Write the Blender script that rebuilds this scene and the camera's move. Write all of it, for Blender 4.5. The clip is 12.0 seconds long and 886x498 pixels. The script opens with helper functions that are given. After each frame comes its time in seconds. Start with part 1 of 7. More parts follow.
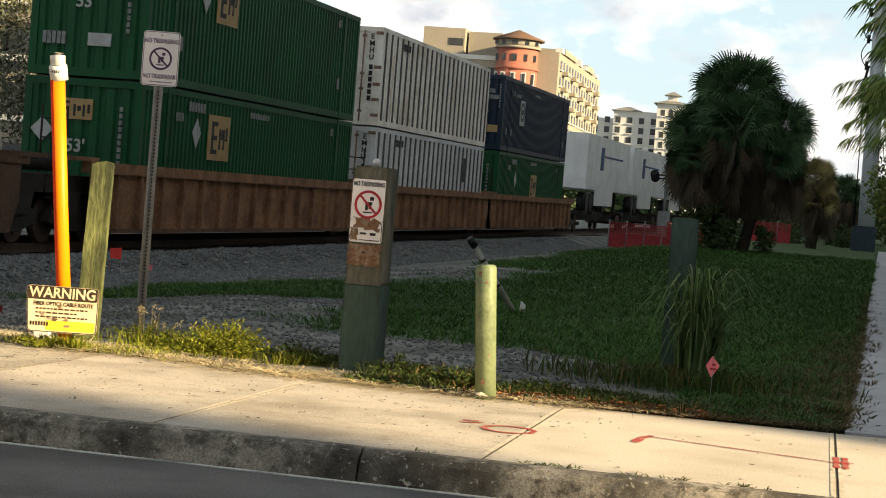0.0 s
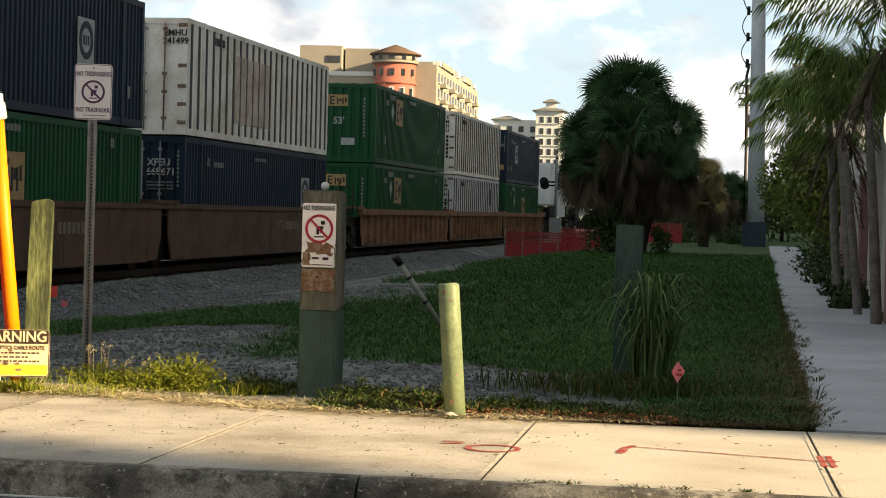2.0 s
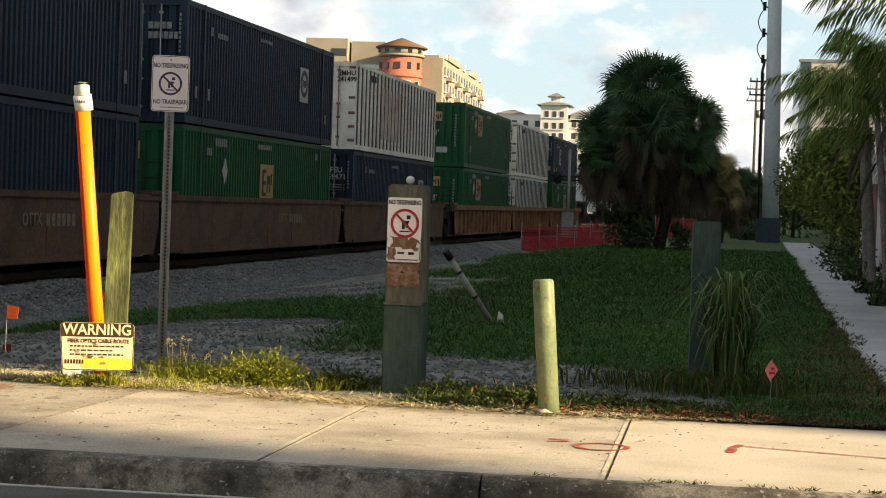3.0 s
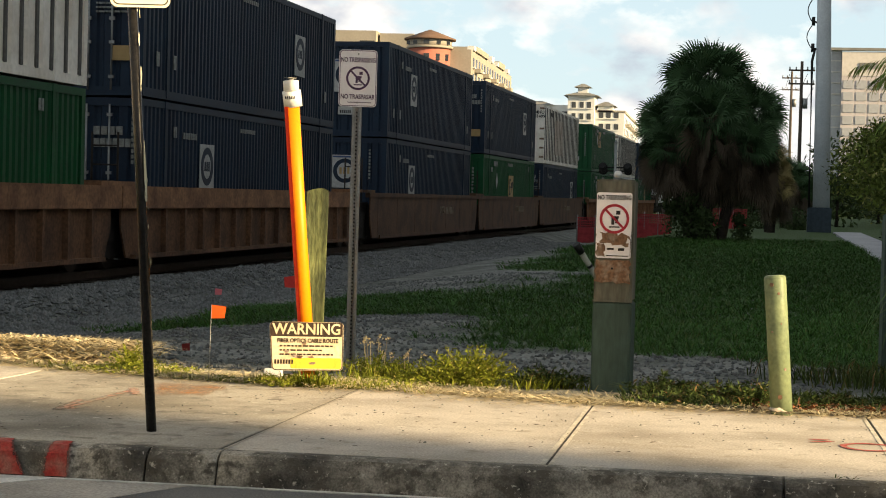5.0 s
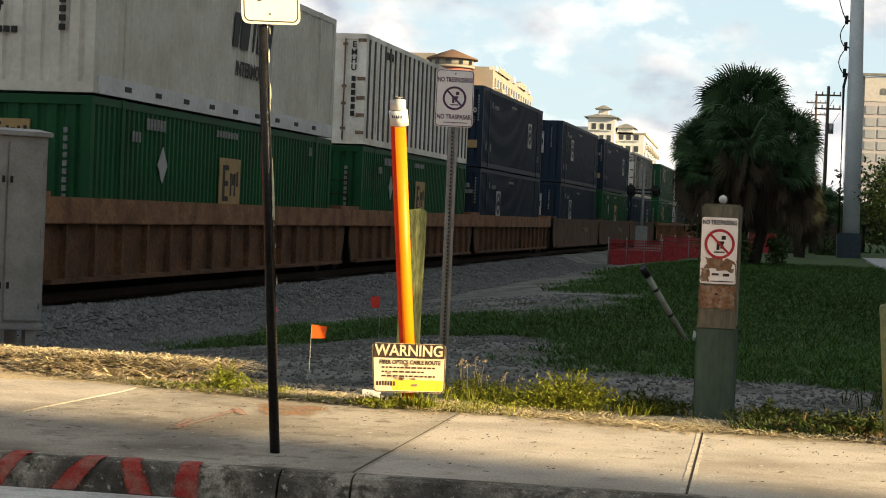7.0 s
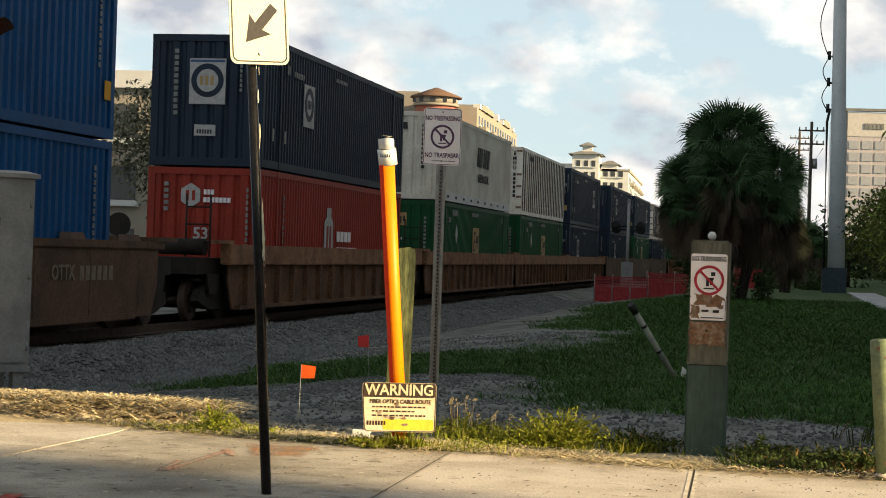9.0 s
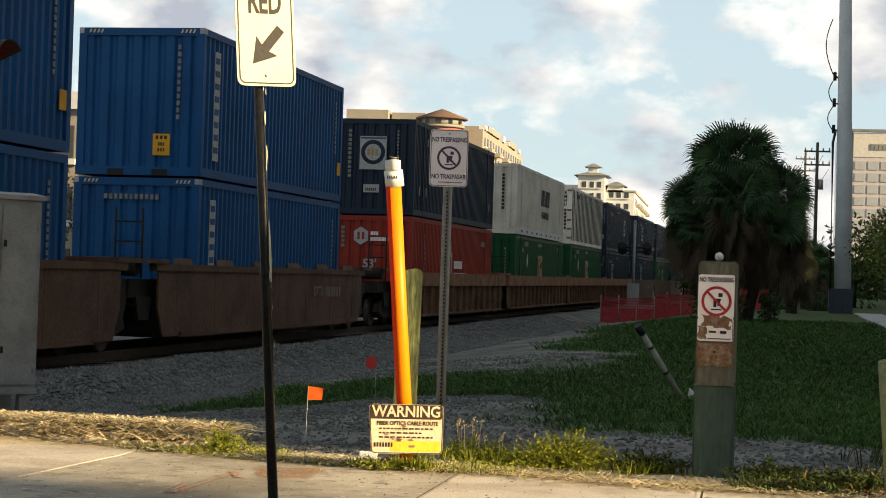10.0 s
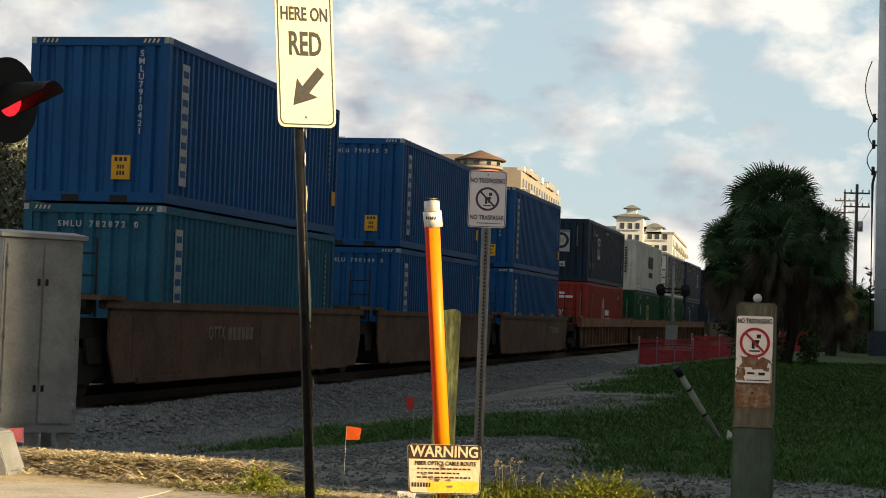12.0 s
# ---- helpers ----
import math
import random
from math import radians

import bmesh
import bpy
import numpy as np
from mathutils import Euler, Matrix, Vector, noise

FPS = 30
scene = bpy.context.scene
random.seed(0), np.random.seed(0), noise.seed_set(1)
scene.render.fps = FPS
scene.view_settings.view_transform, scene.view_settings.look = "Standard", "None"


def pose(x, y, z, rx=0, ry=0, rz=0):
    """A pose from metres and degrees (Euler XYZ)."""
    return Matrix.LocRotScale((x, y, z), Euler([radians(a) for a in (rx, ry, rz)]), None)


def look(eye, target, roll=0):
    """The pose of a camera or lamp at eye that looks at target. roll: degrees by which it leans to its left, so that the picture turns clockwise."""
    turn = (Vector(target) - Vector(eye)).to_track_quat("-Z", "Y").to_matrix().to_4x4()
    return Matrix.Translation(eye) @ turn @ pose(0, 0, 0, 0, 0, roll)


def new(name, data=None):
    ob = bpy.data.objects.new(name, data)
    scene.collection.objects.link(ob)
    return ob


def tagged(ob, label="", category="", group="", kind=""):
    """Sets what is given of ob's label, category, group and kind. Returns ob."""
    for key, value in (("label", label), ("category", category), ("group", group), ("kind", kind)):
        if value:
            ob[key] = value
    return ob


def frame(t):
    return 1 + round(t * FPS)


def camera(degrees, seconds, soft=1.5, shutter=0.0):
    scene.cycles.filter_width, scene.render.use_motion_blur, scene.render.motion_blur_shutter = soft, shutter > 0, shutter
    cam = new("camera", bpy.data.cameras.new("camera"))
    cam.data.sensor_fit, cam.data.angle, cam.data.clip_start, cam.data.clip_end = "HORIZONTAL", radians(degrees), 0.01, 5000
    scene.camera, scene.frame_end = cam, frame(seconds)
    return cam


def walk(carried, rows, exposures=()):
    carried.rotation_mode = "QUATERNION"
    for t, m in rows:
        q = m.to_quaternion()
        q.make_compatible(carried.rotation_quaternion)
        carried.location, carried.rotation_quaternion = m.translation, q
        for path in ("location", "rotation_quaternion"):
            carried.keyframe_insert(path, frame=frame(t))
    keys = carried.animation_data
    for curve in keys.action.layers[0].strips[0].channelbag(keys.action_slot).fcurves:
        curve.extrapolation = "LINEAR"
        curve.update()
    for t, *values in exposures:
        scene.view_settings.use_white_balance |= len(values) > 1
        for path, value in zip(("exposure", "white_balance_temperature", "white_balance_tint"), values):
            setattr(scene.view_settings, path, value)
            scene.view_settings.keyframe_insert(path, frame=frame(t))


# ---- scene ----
cam = camera(27.0, 12.0, 1.0)
PATH = [
    (0, (1.634, -7.508, 1.253), (1.23, -5.55, 1.213), 4.7),
    (0.5, (1.606, -7.5, 1.254), (1.225, -5.538, 1.191), 3.4),
    (1, (1.495, -7.483, 1.258), (1.193, -5.506, 1.209), 1.8),
    (1.5, (1.335, -7.491, 1.258), (1.051, -5.512, 1.233), 1.5),
    (2, (1.108, -7.488, 1.254), (0.825, -5.508, 1.237), 1.6),
    (2.5, (0.804, -7.466, 1.251), (0.522, -5.486, 1.233), 2.0),
    (3, (0.474, -7.468, 1.246), (0.189, -5.488, 1.222), 2.0),
    (5, (-0.902, -7.436, 1.236), (-1.212, -5.461, 1.202), 1.6),
    (5.5, (-1.151, -7.431, 1.238), (-1.465, -5.456, 1.207), 1.4),
    (6, (-1.347, -7.425, 1.237), (-1.672, -5.452, 1.213), 1.7),
    (6.5, (-1.49, -7.416, 1.231), (-1.824, -5.445, 1.21), 2.3),
    (8.5, (-1.574, -7.413, 1.234), (-1.887, -5.438, 1.253), 2.3),
    (9, (-1.571, -7.402, 1.235), (-1.885, -5.427, 1.263), 2.0),
    (9.5, (-1.576, -7.381, 1.231), (-1.893, -5.406, 1.272), 2.2),
    (10, (-1.579, -7.393, 1.234), (-1.9, -5.42, 1.285), 1.9),
    (10.5, (-1.57, -7.416, 1.237), (-1.903, -5.445, 1.287), 2.1),
    (11, (-1.57, -7.419, 1.238), (-1.906, -5.449, 1.299), 1.7),
    (11.5, (-1.573, -7.415, 1.238), (-1.927, -5.449, 1.321), 1.3),
    (12, (-1.573, -7.443, 1.229), (-1.936, -5.478, 1.323), 2.1),
]
EXPOSURES = [(0, 1.36), (1, 1.44), (2, 1.36), (3, 1.3), (5, 1.29), (6.5, 1.29), (9, 1.16), (10.5, 1.12), (11.5, 1.08), (12, 0.91)]
walk(cam, [(t, look(eye, target, roll)) for t, eye, target, roll in PATH], EXPOSURES)

# ---- light ----
SUN_AZ = radians(107.7)      # measured from +y towards +x
SUN_EL = radians(20)
world = bpy.data.worlds.new("sky")
scene.world = world
world.use_nodes = True
wn, wl = world.node_tree.nodes, world.node_tree.links
wn.clear()
sky = wn.new("ShaderNodeTexSky")
sky.sky_type = "NISHITA"
sky.sun_disc = False
sky.sun_elevation = SUN_EL
sky.sun_rotation = SUN_AZ
sky.air_density, sky.dust_density = 1.0, 0.6
tc = wn.new("ShaderNodeTexCoord")
wmap = wn.new("ShaderNodeMapping")
wmap.inputs["Scale"].default_value = (1.0, 1.0, 1.7)
wmap.inputs["Location"].default_value = (0.35, 0.2, 0.4)
wl.new(tc.outputs["Generated"], wmap.inputs["Vector"])
n1 = wn.new("ShaderNodeTexNoise")
n1.inputs["Scale"].default_value, n1.inputs["Detail"].default_value, n1.inputs["Roughness"].default_value = 12.0, 9.0, 0.56
wl.new(wmap.outputs["Vector"], n1.inputs["Vector"])
cover = wn.new("ShaderNodeValToRGB")
cover.color_ramp.elements[0].position, cover.color_ramp.elements[1].position = 0.43, 0.56
wl.new(n1.outputs["Fac"], cover.inputs["Fac"])
n2 = wn.new("ShaderNodeTexNoise")
n2.inputs["Scale"].default_value, n2.inputs["Detail"].default_value = 15.0, 9.0
wl.new(wmap.outputs["Vector"], n2.inputs["Vector"])
tone = wn.new("ShaderNodeValToRGB")
tone.color_ramp.elements[0].position, tone.color_ramp.elements[0].color = 0.36, (4.3, 4.6, 5.2, 1)
tone.color_ramp.elements[1].position, tone.color_ramp.elements[1].color = 0.60, (10.4, 9.9, 9.0, 1)
wl.new(n2.outputs["Fac"], tone.inputs["Fac"])
skymix = wn.new("ShaderNodeMix")
skymix.data_type = "RGBA"
wl.new(cover.outputs["Color"], skymix.inputs["Factor"])
haze = wn.new("ShaderNodeMix")
haze.data_type = "RGBA"
haze.inputs["Factor"].default_value = 0.7
haze.inputs["B"].default_value = (6.1, 7.4, 7.9, 1)
wl.new(sky.outputs["Color"], haze.inputs["A"])
wl.new(haze.outputs["Result"], skymix.inputs["A"])
wl.new(tone.outputs["Color"], skymix.inputs["B"])
high = wn.new("ShaderNodeSeparateXYZ")
wl.new(tc.outputs["Generated"], high.inputs["Vector"])
fade = wn.new("ShaderNodeMapRange")
fade.inputs["From Min"].default_value, fade.inputs["From Max"].default_value = 0.22, 0.6
fade.inputs["To Min"].default_value, fade.inputs["To Max"].default_value = 1.0, 0.48
wl.new(high.outputs["Z"], fade.inputs["Value"])
dim = wn.new("ShaderNodeMix")
dim.data_type, dim.blend_type = "RGBA", "MULTIPLY"
dim.inputs["Factor"].default_value = 1.0
wl.new(skymix.outputs["Result"], dim.inputs["A"])
wl.new(fade.outputs["Result"], dim.inputs["B"])
back = wn.new("ShaderNodeBackground")
back.inputs["Strength"].default_value = 0.055
wl.new(dim.outputs["Result"], back.inputs["Color"])
wout = wn.new("ShaderNodeOutputWorld")
wl.new(back.outputs["Background"], wout.inputs["Surface"])

sun = new("sun", bpy.data.lights.new("sun", "SUN"))
sun.data.energy, sun.data.angle, sun.data.color = 5.2, radians(1.4), (1.0, 0.755, 0.43)
sun_from = Vector((math.sin(SUN_AZ) * math.cos(SUN_EL), math.cos(SUN_AZ) * math.cos(SUN_EL), math.sin(SUN_EL)))
sun.matrix_world = look(sun_from * 60, (0, 0, 0))

# ---- materials ----


def mat(name, color, rough=0.7, metal=0.0, var=0.25, scale=6.0, fine=60.0, bump=0.15, second=None, amount=0.5, per_object=0.0, coords="Object", stretch=(1, 1, 1), emit=None):
    """A surface with a broad stain pattern, a fine grain and relief. second: a stain colour of that amount."""
    m = bpy.data.materials.new(name)
    m.use_nodes = True
    n, l = m.node_tree.nodes, m.node_tree.links
    b = n["Principled BSDF"]
    co = n.new("ShaderNodeTexCoord")
    mp = n.new("ShaderNodeMapping")
    mp.inputs["Scale"].default_value = stretch
    l.new(co.outputs[coords], mp.inputs["Vector"])
    big = n.new("ShaderNodeTexNoise")
    big.inputs["Scale"].default_value, big.inputs["Detail"].default_value = scale, 5
    small = n.new("ShaderNodeTexNoise")
    small.inputs["Scale"].default_value, small.inputs["Detail"].default_value = fine, 3
    for q in (big, small):
        l.new(mp.outputs["Vector"], q.inputs["Vector"])
    c = tuple(color) + (1,)
    mixc = n.new("ShaderNodeMix")
    mixc.data_type = "RGBA"
    mixc.inputs["A"].default_value = c
    s = second if second else [v * (1 - var) for v in color]
    mixc.inputs["B"].default_value = tuple(s) + (1,)
    ramp = n.new("ShaderNodeValToRGB")
    lo = 0.5 - (amount - 0.5) * 0.4
    ramp.color_ramp.elements[0].position, ramp.color_ramp.elements[1].position = max(0.02, lo - 0.09), min(0.98, lo + 0.13)
    l.new(big.outputs["Fac"], ramp.inputs["Fac"])
    l.new(ramp.outputs["Color"], mixc.inputs["Factor"])
    grain = n.new("ShaderNodeMix")
    grain.data_type, grain.blend_type = "RGBA", "MULTIPLY"
    grain.inputs["Factor"].default_value = 1.0
    gr = n.new("ShaderNodeMapRange")
    gr.inputs["From Min"].default_value, gr.inputs["From Max"].default_value = 0.3, 0.7
    gr.inputs["To Min"].default_value, gr.inputs["To Max"].default_value = 1 - var, 1 + var * 0.5
    l.new(small.outputs["Fac"], gr.inputs["Value"])
    l.new(mixc.outputs["Result"], grain.inputs["A"])
    l.new(gr.outputs["Result"], grain.inputs["B"])
    out = grain
    if per_object:
        oi = n.new("ShaderNodeObjectInfo")
        pr = n.new("ShaderNodeMapRange")
        pr.inputs["To Min"].default_value, pr.inputs["To Max"].default_value = 1 - per_object, 1 + per_object
        l.new(oi.outputs["Random"], pr.inputs["Value"])
        pm = n.new("ShaderNodeMix")
        pm.data_type, pm.blend_type = "RGBA", "MULTIPLY"
        pm.inputs["Factor"].default_value = 1.0
        l.new(grain.outputs["Result"], pm.inputs["A"])
        l.new(pr.outputs["Result"], pm.inputs["B"])
        out = pm
    l.new(out.outputs["Result"], b.inputs["Base Color"])
    b.inputs["Roughness"].default_value, b.inputs["Metallic"].default_value = rough, metal
    b.inputs["Specular IOR Level"].default_value = 0.3
    if bump:
        bp = n.new("ShaderNodeBump")
        bp.inputs["Strength"].default_value, bp.inputs["Distance"].default_value = bump, 0.02
        l.new(small.outputs["Fac"], bp.inputs["Height"])
        l.new(bp.outputs["Normal"], b.inputs["Normal"])
    if emit:
        b.inputs["Emission Color"].default_value = tuple(emit[:3]) + (1,)
        b.inputs["Emission Strength"].default_value = emit[3]
    return m


def leaf_mat(name, color, var=0.4, dry=None, rough=0.75):
    """Foliage: each loose blade or leaf takes its own tint."""
    m = bpy.data.materials.new(name)
    m.use_nodes = True
    n, l = m.node_tree.nodes, m.node_tree.links
    b = n["Principled BSDF"]
    g = n.new("ShaderNodeNewGeometry")
    r = n.new("ShaderNodeValToRGB")
    r.color_ramp.elements[0].color = tuple(v * (1 - var) for v in color) + (1,)
    r.color_ramp.elements[1].color = tuple(v * (1 + var) for v in color) + (1,)
    if dry:
        e = r.color_ramp.elements.new(0.86)
        e.color = tuple(v * (1 + var * 0.7) for v in color) + (1,)
        r.color_ramp.elements[2].color = tuple(dry) + (1,)
    l.new(g.outputs["Random Per Island"], r.inputs["Fac"])
    nz = n.new("ShaderNodeTexNoise")
    nz.inputs["Scale"].default_value = 3.0
    mx = n.new("ShaderNodeMix")
    mx.data_type, mx.blend_type = "RGBA", "MULTIPLY"
    mx.inputs["Factor"].default_value = 0.5
    l.new(r.outputs["Color"], mx.inputs["A"])
    l.new(nz.outputs["Fac"], mx.inputs["B"])
    l.new(mx.outputs["Result"], b.inputs["Base Color"])
    b.inputs["Roughness"].default_value = rough
    b.inputs["Specular IOR Level"].default_value = 0.15
    return m


M_ASPHALT = mat("asphalt", (0.175, 0.172, 0.168), 0.9, var=0.35, scale=1.2, fine=90, bump=0.5)
M_CONCRETE = mat("concrete", (0.54, 0.49, 0.42), 0.9, var=0.32, scale=1.1, fine=70, bump=0.14, second=(0.33, 0.29, 0.235), amount=0.45, per_object=0.06)
M_CONCRETE_NEW = mat("newer_concrete", (0.60, 0.55, 0.47), 0.9, var=0.2, scale=1.1, fine=70, bump=0.1, second=(0.48, 0.43, 0.35), amount=0.4)
M_CONCRETE_OLD = mat("worn_concrete", (0.46, 0.42, 0.35), 0.92, var=0.38, scale=0.9, fine=70, bump=0.18, second=(0.22, 0.195, 0.155))
M_KERB = mat("kerb_concrete", (0.46, 0.42, 0.35), 0.92, var=0.42, scale=2.2, fine=90, bump=0.2, second=(0.075, 0.068, 0.058), amount=0.55, per_object=0.08)


def mottle(m, dark, pale, scale, lo=0.47, hi=0.56, chips=0.63):
    """Black mould in ragged blots and pale chips over a surface."""
    n, l = m.node_tree.nodes, m.node_tree.links
    b = n["Principled BSDF"]
    co = n.new("ShaderNodeTexCoord")
    for colour, sc, a, z, detail in ((dark, scale, lo, hi, 10), (pale, scale * 2.3, chips, chips + 0.05, 6)):
        nz = n.new("ShaderNodeTexNoise")
        nz.inputs["Scale"].default_value, nz.inputs["Detail"].default_value, nz.inputs["Roughness"].default_value = sc, detail, 0.68
        l.new(co.outputs["Object"], nz.inputs["Vector"])
        rp = n.new("ShaderNodeValToRGB")
        rp.color_ramp.elements[0].position, rp.color_ramp.elements[1].position = a, z
        l.new(nz.outputs["Fac"], rp.inputs["Fac"])
        mx = n.new("ShaderNodeMix")
        mx.data_type = "RGBA"
        mx.inputs["B"].default_value = tuple(colour) + (1,)
        l.new(rp.outputs["Color"], mx.inputs["Factor"])
        l.new(b.inputs["Base Color"].links[0].from_socket, mx.inputs["A"])
        l.new(mx.outputs["Result"], b.inputs["Base Color"])


mottle(M_KERB, (0.10, 0.09, 0.072), (0.50, 0.46, 0.39), 11.0, 0.47, 0.60, 0.60)
mottle(M_CONCRETE, (0.30, 0.265, 0.21), (0.66, 0.61, 0.53), 6.0, 0.56, 0.68, 0.62)
mottle(M_CONCRETE_OLD, (0.17, 0.15, 0.12), (0.58, 0.54, 0.46), 5.0, 0.52, 0.66, 0.62)
M_PAINT_WHITE = mat("road_paint", (0.74, 0.74, 0.71), 0.7, var=0.25, scale=3, fine=50, second=(0.35, 0.35, 0.34), amount=0.4)
M_RED_SPRAY = mat("red_spray_paint", (0.42, 0.045, 0.035), 0.8, var=0.3, scale=9, fine=70, second=(0.40, 0.16, 0.12))
M_ORANGE_SPRAY = mat("orange_spray_paint", (0.55, 0.22, 0.05), 0.8, var=0.3, scale=7, fine=60, second=(0.36, 0.25, 0.16), amount=0.7)
M_PINK_SPRAY = mat("faded_pink_spray_paint", (0.52, 0.24, 0.16), 0.85, var=0.35, scale=9, fine=60, second=(0.33, 0.28, 0.22), amount=0.65)
M_BALLAST = mat("ballast_stone", (0.205, 0.215, 0.215), 0.95, var=0.4, scale=3, fine=22, bump=0.9, per_object=0.2)
M_STEEL = mat("rusty_rail", (0.10, 0.07, 0.055), 0.6, 0.4, var=0.3)
M_TIE = mat("wooden_tie", (0.07, 0.055, 0.045), 0.9, var=0.4)
M_GALV = mat("galvanised_steel", (0.33, 0.34, 0.34), 0.5, 0.7, var=0.2, scale=9, fine=80)
M_PIPE_PALE = mat("pale_weathered_pipe", (0.36, 0.37, 0.31), 0.6, 0.0, var=0.25, scale=9, fine=60, second=(0.26, 0.27, 0.23))
M_BLACKPOST = mat("black_painted_steel", (0.030, 0.028, 0.026), 0.24, 0.35, var=0.4, scale=14, fine=60)
M_WHITE_SIGN = mat("white_sign_sheet", (0.84, 0.82, 0.85), 0.5, var=0.06, scale=5, fine=40, bump=0.02)
M_CREAM_SIGN = mat("reflective_white_sheet", (0.62, 0.60, 0.43), 0.45, var=0.05, scale=5, fine=40, bump=0.02)
M_INK = mat("black_ink", (0.025, 0.022, 0.022), 0.6, var=0.3, scale=20, bump=0)
M_INK_PURPLE = mat("faded_purple_ink", (0.11, 0.06, 0.13), 0.6, var=0.3, scale=20, bump=0)
M_INK_RED = mat("red_ink", (0.42, 0.03, 0.05), 0.6, var=0.3, scale=20, bump=0)
M_ORANGE_PIPE = mat("orange_plastic_pipe", (1.0, 0.26, 0.0), 0.45, var=0.05, scale=9, fine=40, bump=0.03)
# red that stands for shade on the orange pipe
M_PIPE_SHADE = mat("pipe_shade_red", (0.80, 0.035, 0.004), 0.45, var=0.08, scale=9, fine=40, bump=0.03)
M_WHITE_PLASTIC = mat("white_plastic", (0.75, 0.75, 0.73), 0.4, var=0.08, bump=0.02)
M_WARN = mat("faded_warning_panel", (0.60, 0.47, 0.30), 0.6, var=0.2, scale=9, fine=50, second=(0.66, 0.55, 0.40), bump=0.05)
M_WARN_DARK = mat("faded_black_ink", (0.045, 0.026, 0.016), 0.6, var=0.4, scale=14, fine=60, bump=0)
M_PATH = mat("pale_footpath_concrete", (0.46, 0.47, 0.50), 0.9, var=0.14, scale=0.8, fine=50, bump=0.1, second=(0.38, 0.39, 0.42), per_object=0.05)
M_WARN_YELLOW = mat("yellow_panel", (0.72, 0.53, 0.04), 0.6, var=0.15, scale=18, bump=0.05)
M_WOOD_GREEN = mat("mossy_wood", (0.25, 0.28, 0.11), 0.92, var=0.45, scale=7, fine=40, second=(0.085, 0.10, 0.05), amount=0.6, bump=0.5, stretch=(1, 1, 0.25))
M_WOOD_GREY = mat("weathered_timber", (0.16, 0.155, 0.125), 0.92, var=0.35, scale=6, fine=26, second=(0.09, 0.095, 0.075), bump=0.5, stretch=(1, 1, 0.2))
M_WOOD_PAINT = mat("green_painted_timber", (0.062, 0.102, 0.088), 0.8, var=0.25, scale=4, fine=30, second=(0.045, 0.074, 0.063), bump=0.3, stretch=(1, 1, 0.25))
M_RUST = mat("rusty_patch", (0.20, 0.115, 0.07), 0.9, var=0.4, scale=12, fine=50, second=(0.33, 0.27, 0.22), amount=0.35)
M_BOLLARD = mat("pale_green_paint", (0.215, 0.265, 0.145), 0.5, var=0.2, scale=6, fine=40, second=(0.15, 0.195, 0.11), bump=0.1)
M_CABINET = mat("grey_enamel", (0.26, 0.275, 0.285), 0.45, var=0.14, scale=3.5, fine=40, second=(0.20, 0.21, 0.215), bump=0.05)
M_BLACK = mat("matt_black_metal", (0.012, 0.012, 0.012), 0.55, var=0.3, bump=0.05)
M_REDLAMP = mat("lit_red_lens", (0.8, 0.01, 0.01), 0.3, var=0.05, bump=0, emit=(1.0, 0.02, 0.03, 0.8))
M_MESH_RED = mat("red_plastic_barrier", (0.45, 0.05, 0.06), 0.7, var=0.3, scale=6)
M_FLAG_ORANGE = mat("orange_flag_film", (1.0, 0.15, 0.02), 0.5, var=0.1, bump=0)
M_FLAG_RED = mat("red_flag_film", (0.75, 0.06, 0.05), 0.5, var=0.1, bump=0)
M_RED_SPRAY_FLAT = mat("dirty_red_flag_film", (0.25, 0.03, 0.025), 0.6, var=0.2, bump=0)
M_FLAG_PINK = mat("pink_flag_film", (0.85, 0.22, 0.26), 0.5, var=0.1, bump=0)
M_STRAW = leaf_mat("dry_straw", (0.72, 0.61, 0.38), 0.35)
M_GRASS = leaf_mat("grass", (0.058, 0.148, 0.027), 0.5, dry=(0.14, 0.15, 0.05))
M_WEED = leaf_mat("weed_leaf", (0.27, 0.31, 0.030), 0.55, dry=(0.46, 0.38, 0.12))
M_STREET_LEAF = leaf_mat("street_tree_leaf", (0.13, 0.17, 0.030), 0.6, dry=(0.34, 0.32, 0.10))
M_LOW_WEED = leaf_mat("dark_weed_leaf", (0.085, 0.125, 0.03), 0.6, dry=(0.24, 0.13, 0.06))
M_TUSSOCK = leaf_mat("tussock_blade", (0.125, 0.205, 0.070), 0.6, dry=(0.34, 0.36, 0.20))
M_PALM = leaf_mat("palm_leaf", (0.075, 0.140, 0.062), 0.6)
M_PALM_DEAD = leaf_mat("dead_palm_leaf", (0.135, 0.105, 0.075), 0.5)
M_ARECA = leaf_mat("feather_palm_leaf", (0.155, 0.235, 0.050), 0.6, dry=(0.26, 0.20, 0.05))
M_TREE = leaf_mat("tree_leaf", (0.055, 0.085, 0.03), 0.5)
M_BARK = mat("palm_bark", (0.05, 0.042, 0.034), 0.95, var=0.4, scale=8, fine=30, bump=0.6)
M_BARK_PALE = mat("ringed_palm_bark", (0.22, 0.20, 0.18), 0.9, var=0.3, scale=6, fine=30, bump=0.4)
M_CREAM = mat("cream_stucco", (0.32, 0.29, 0.24), 0.9, var=0.08, scale=0.2, fine=2, bump=0)
M_CORAL = mat("coral_stucco", (0.40, 0.145, 0.105), 0.9, var=0.08, scale=0.2, fine=2, bump=0)
M_WHITEWALL = mat("white_stucco", (0.60, 0.61, 0.60), 0.9, var=0.06, scale=0.2, fine=2, bump=0)
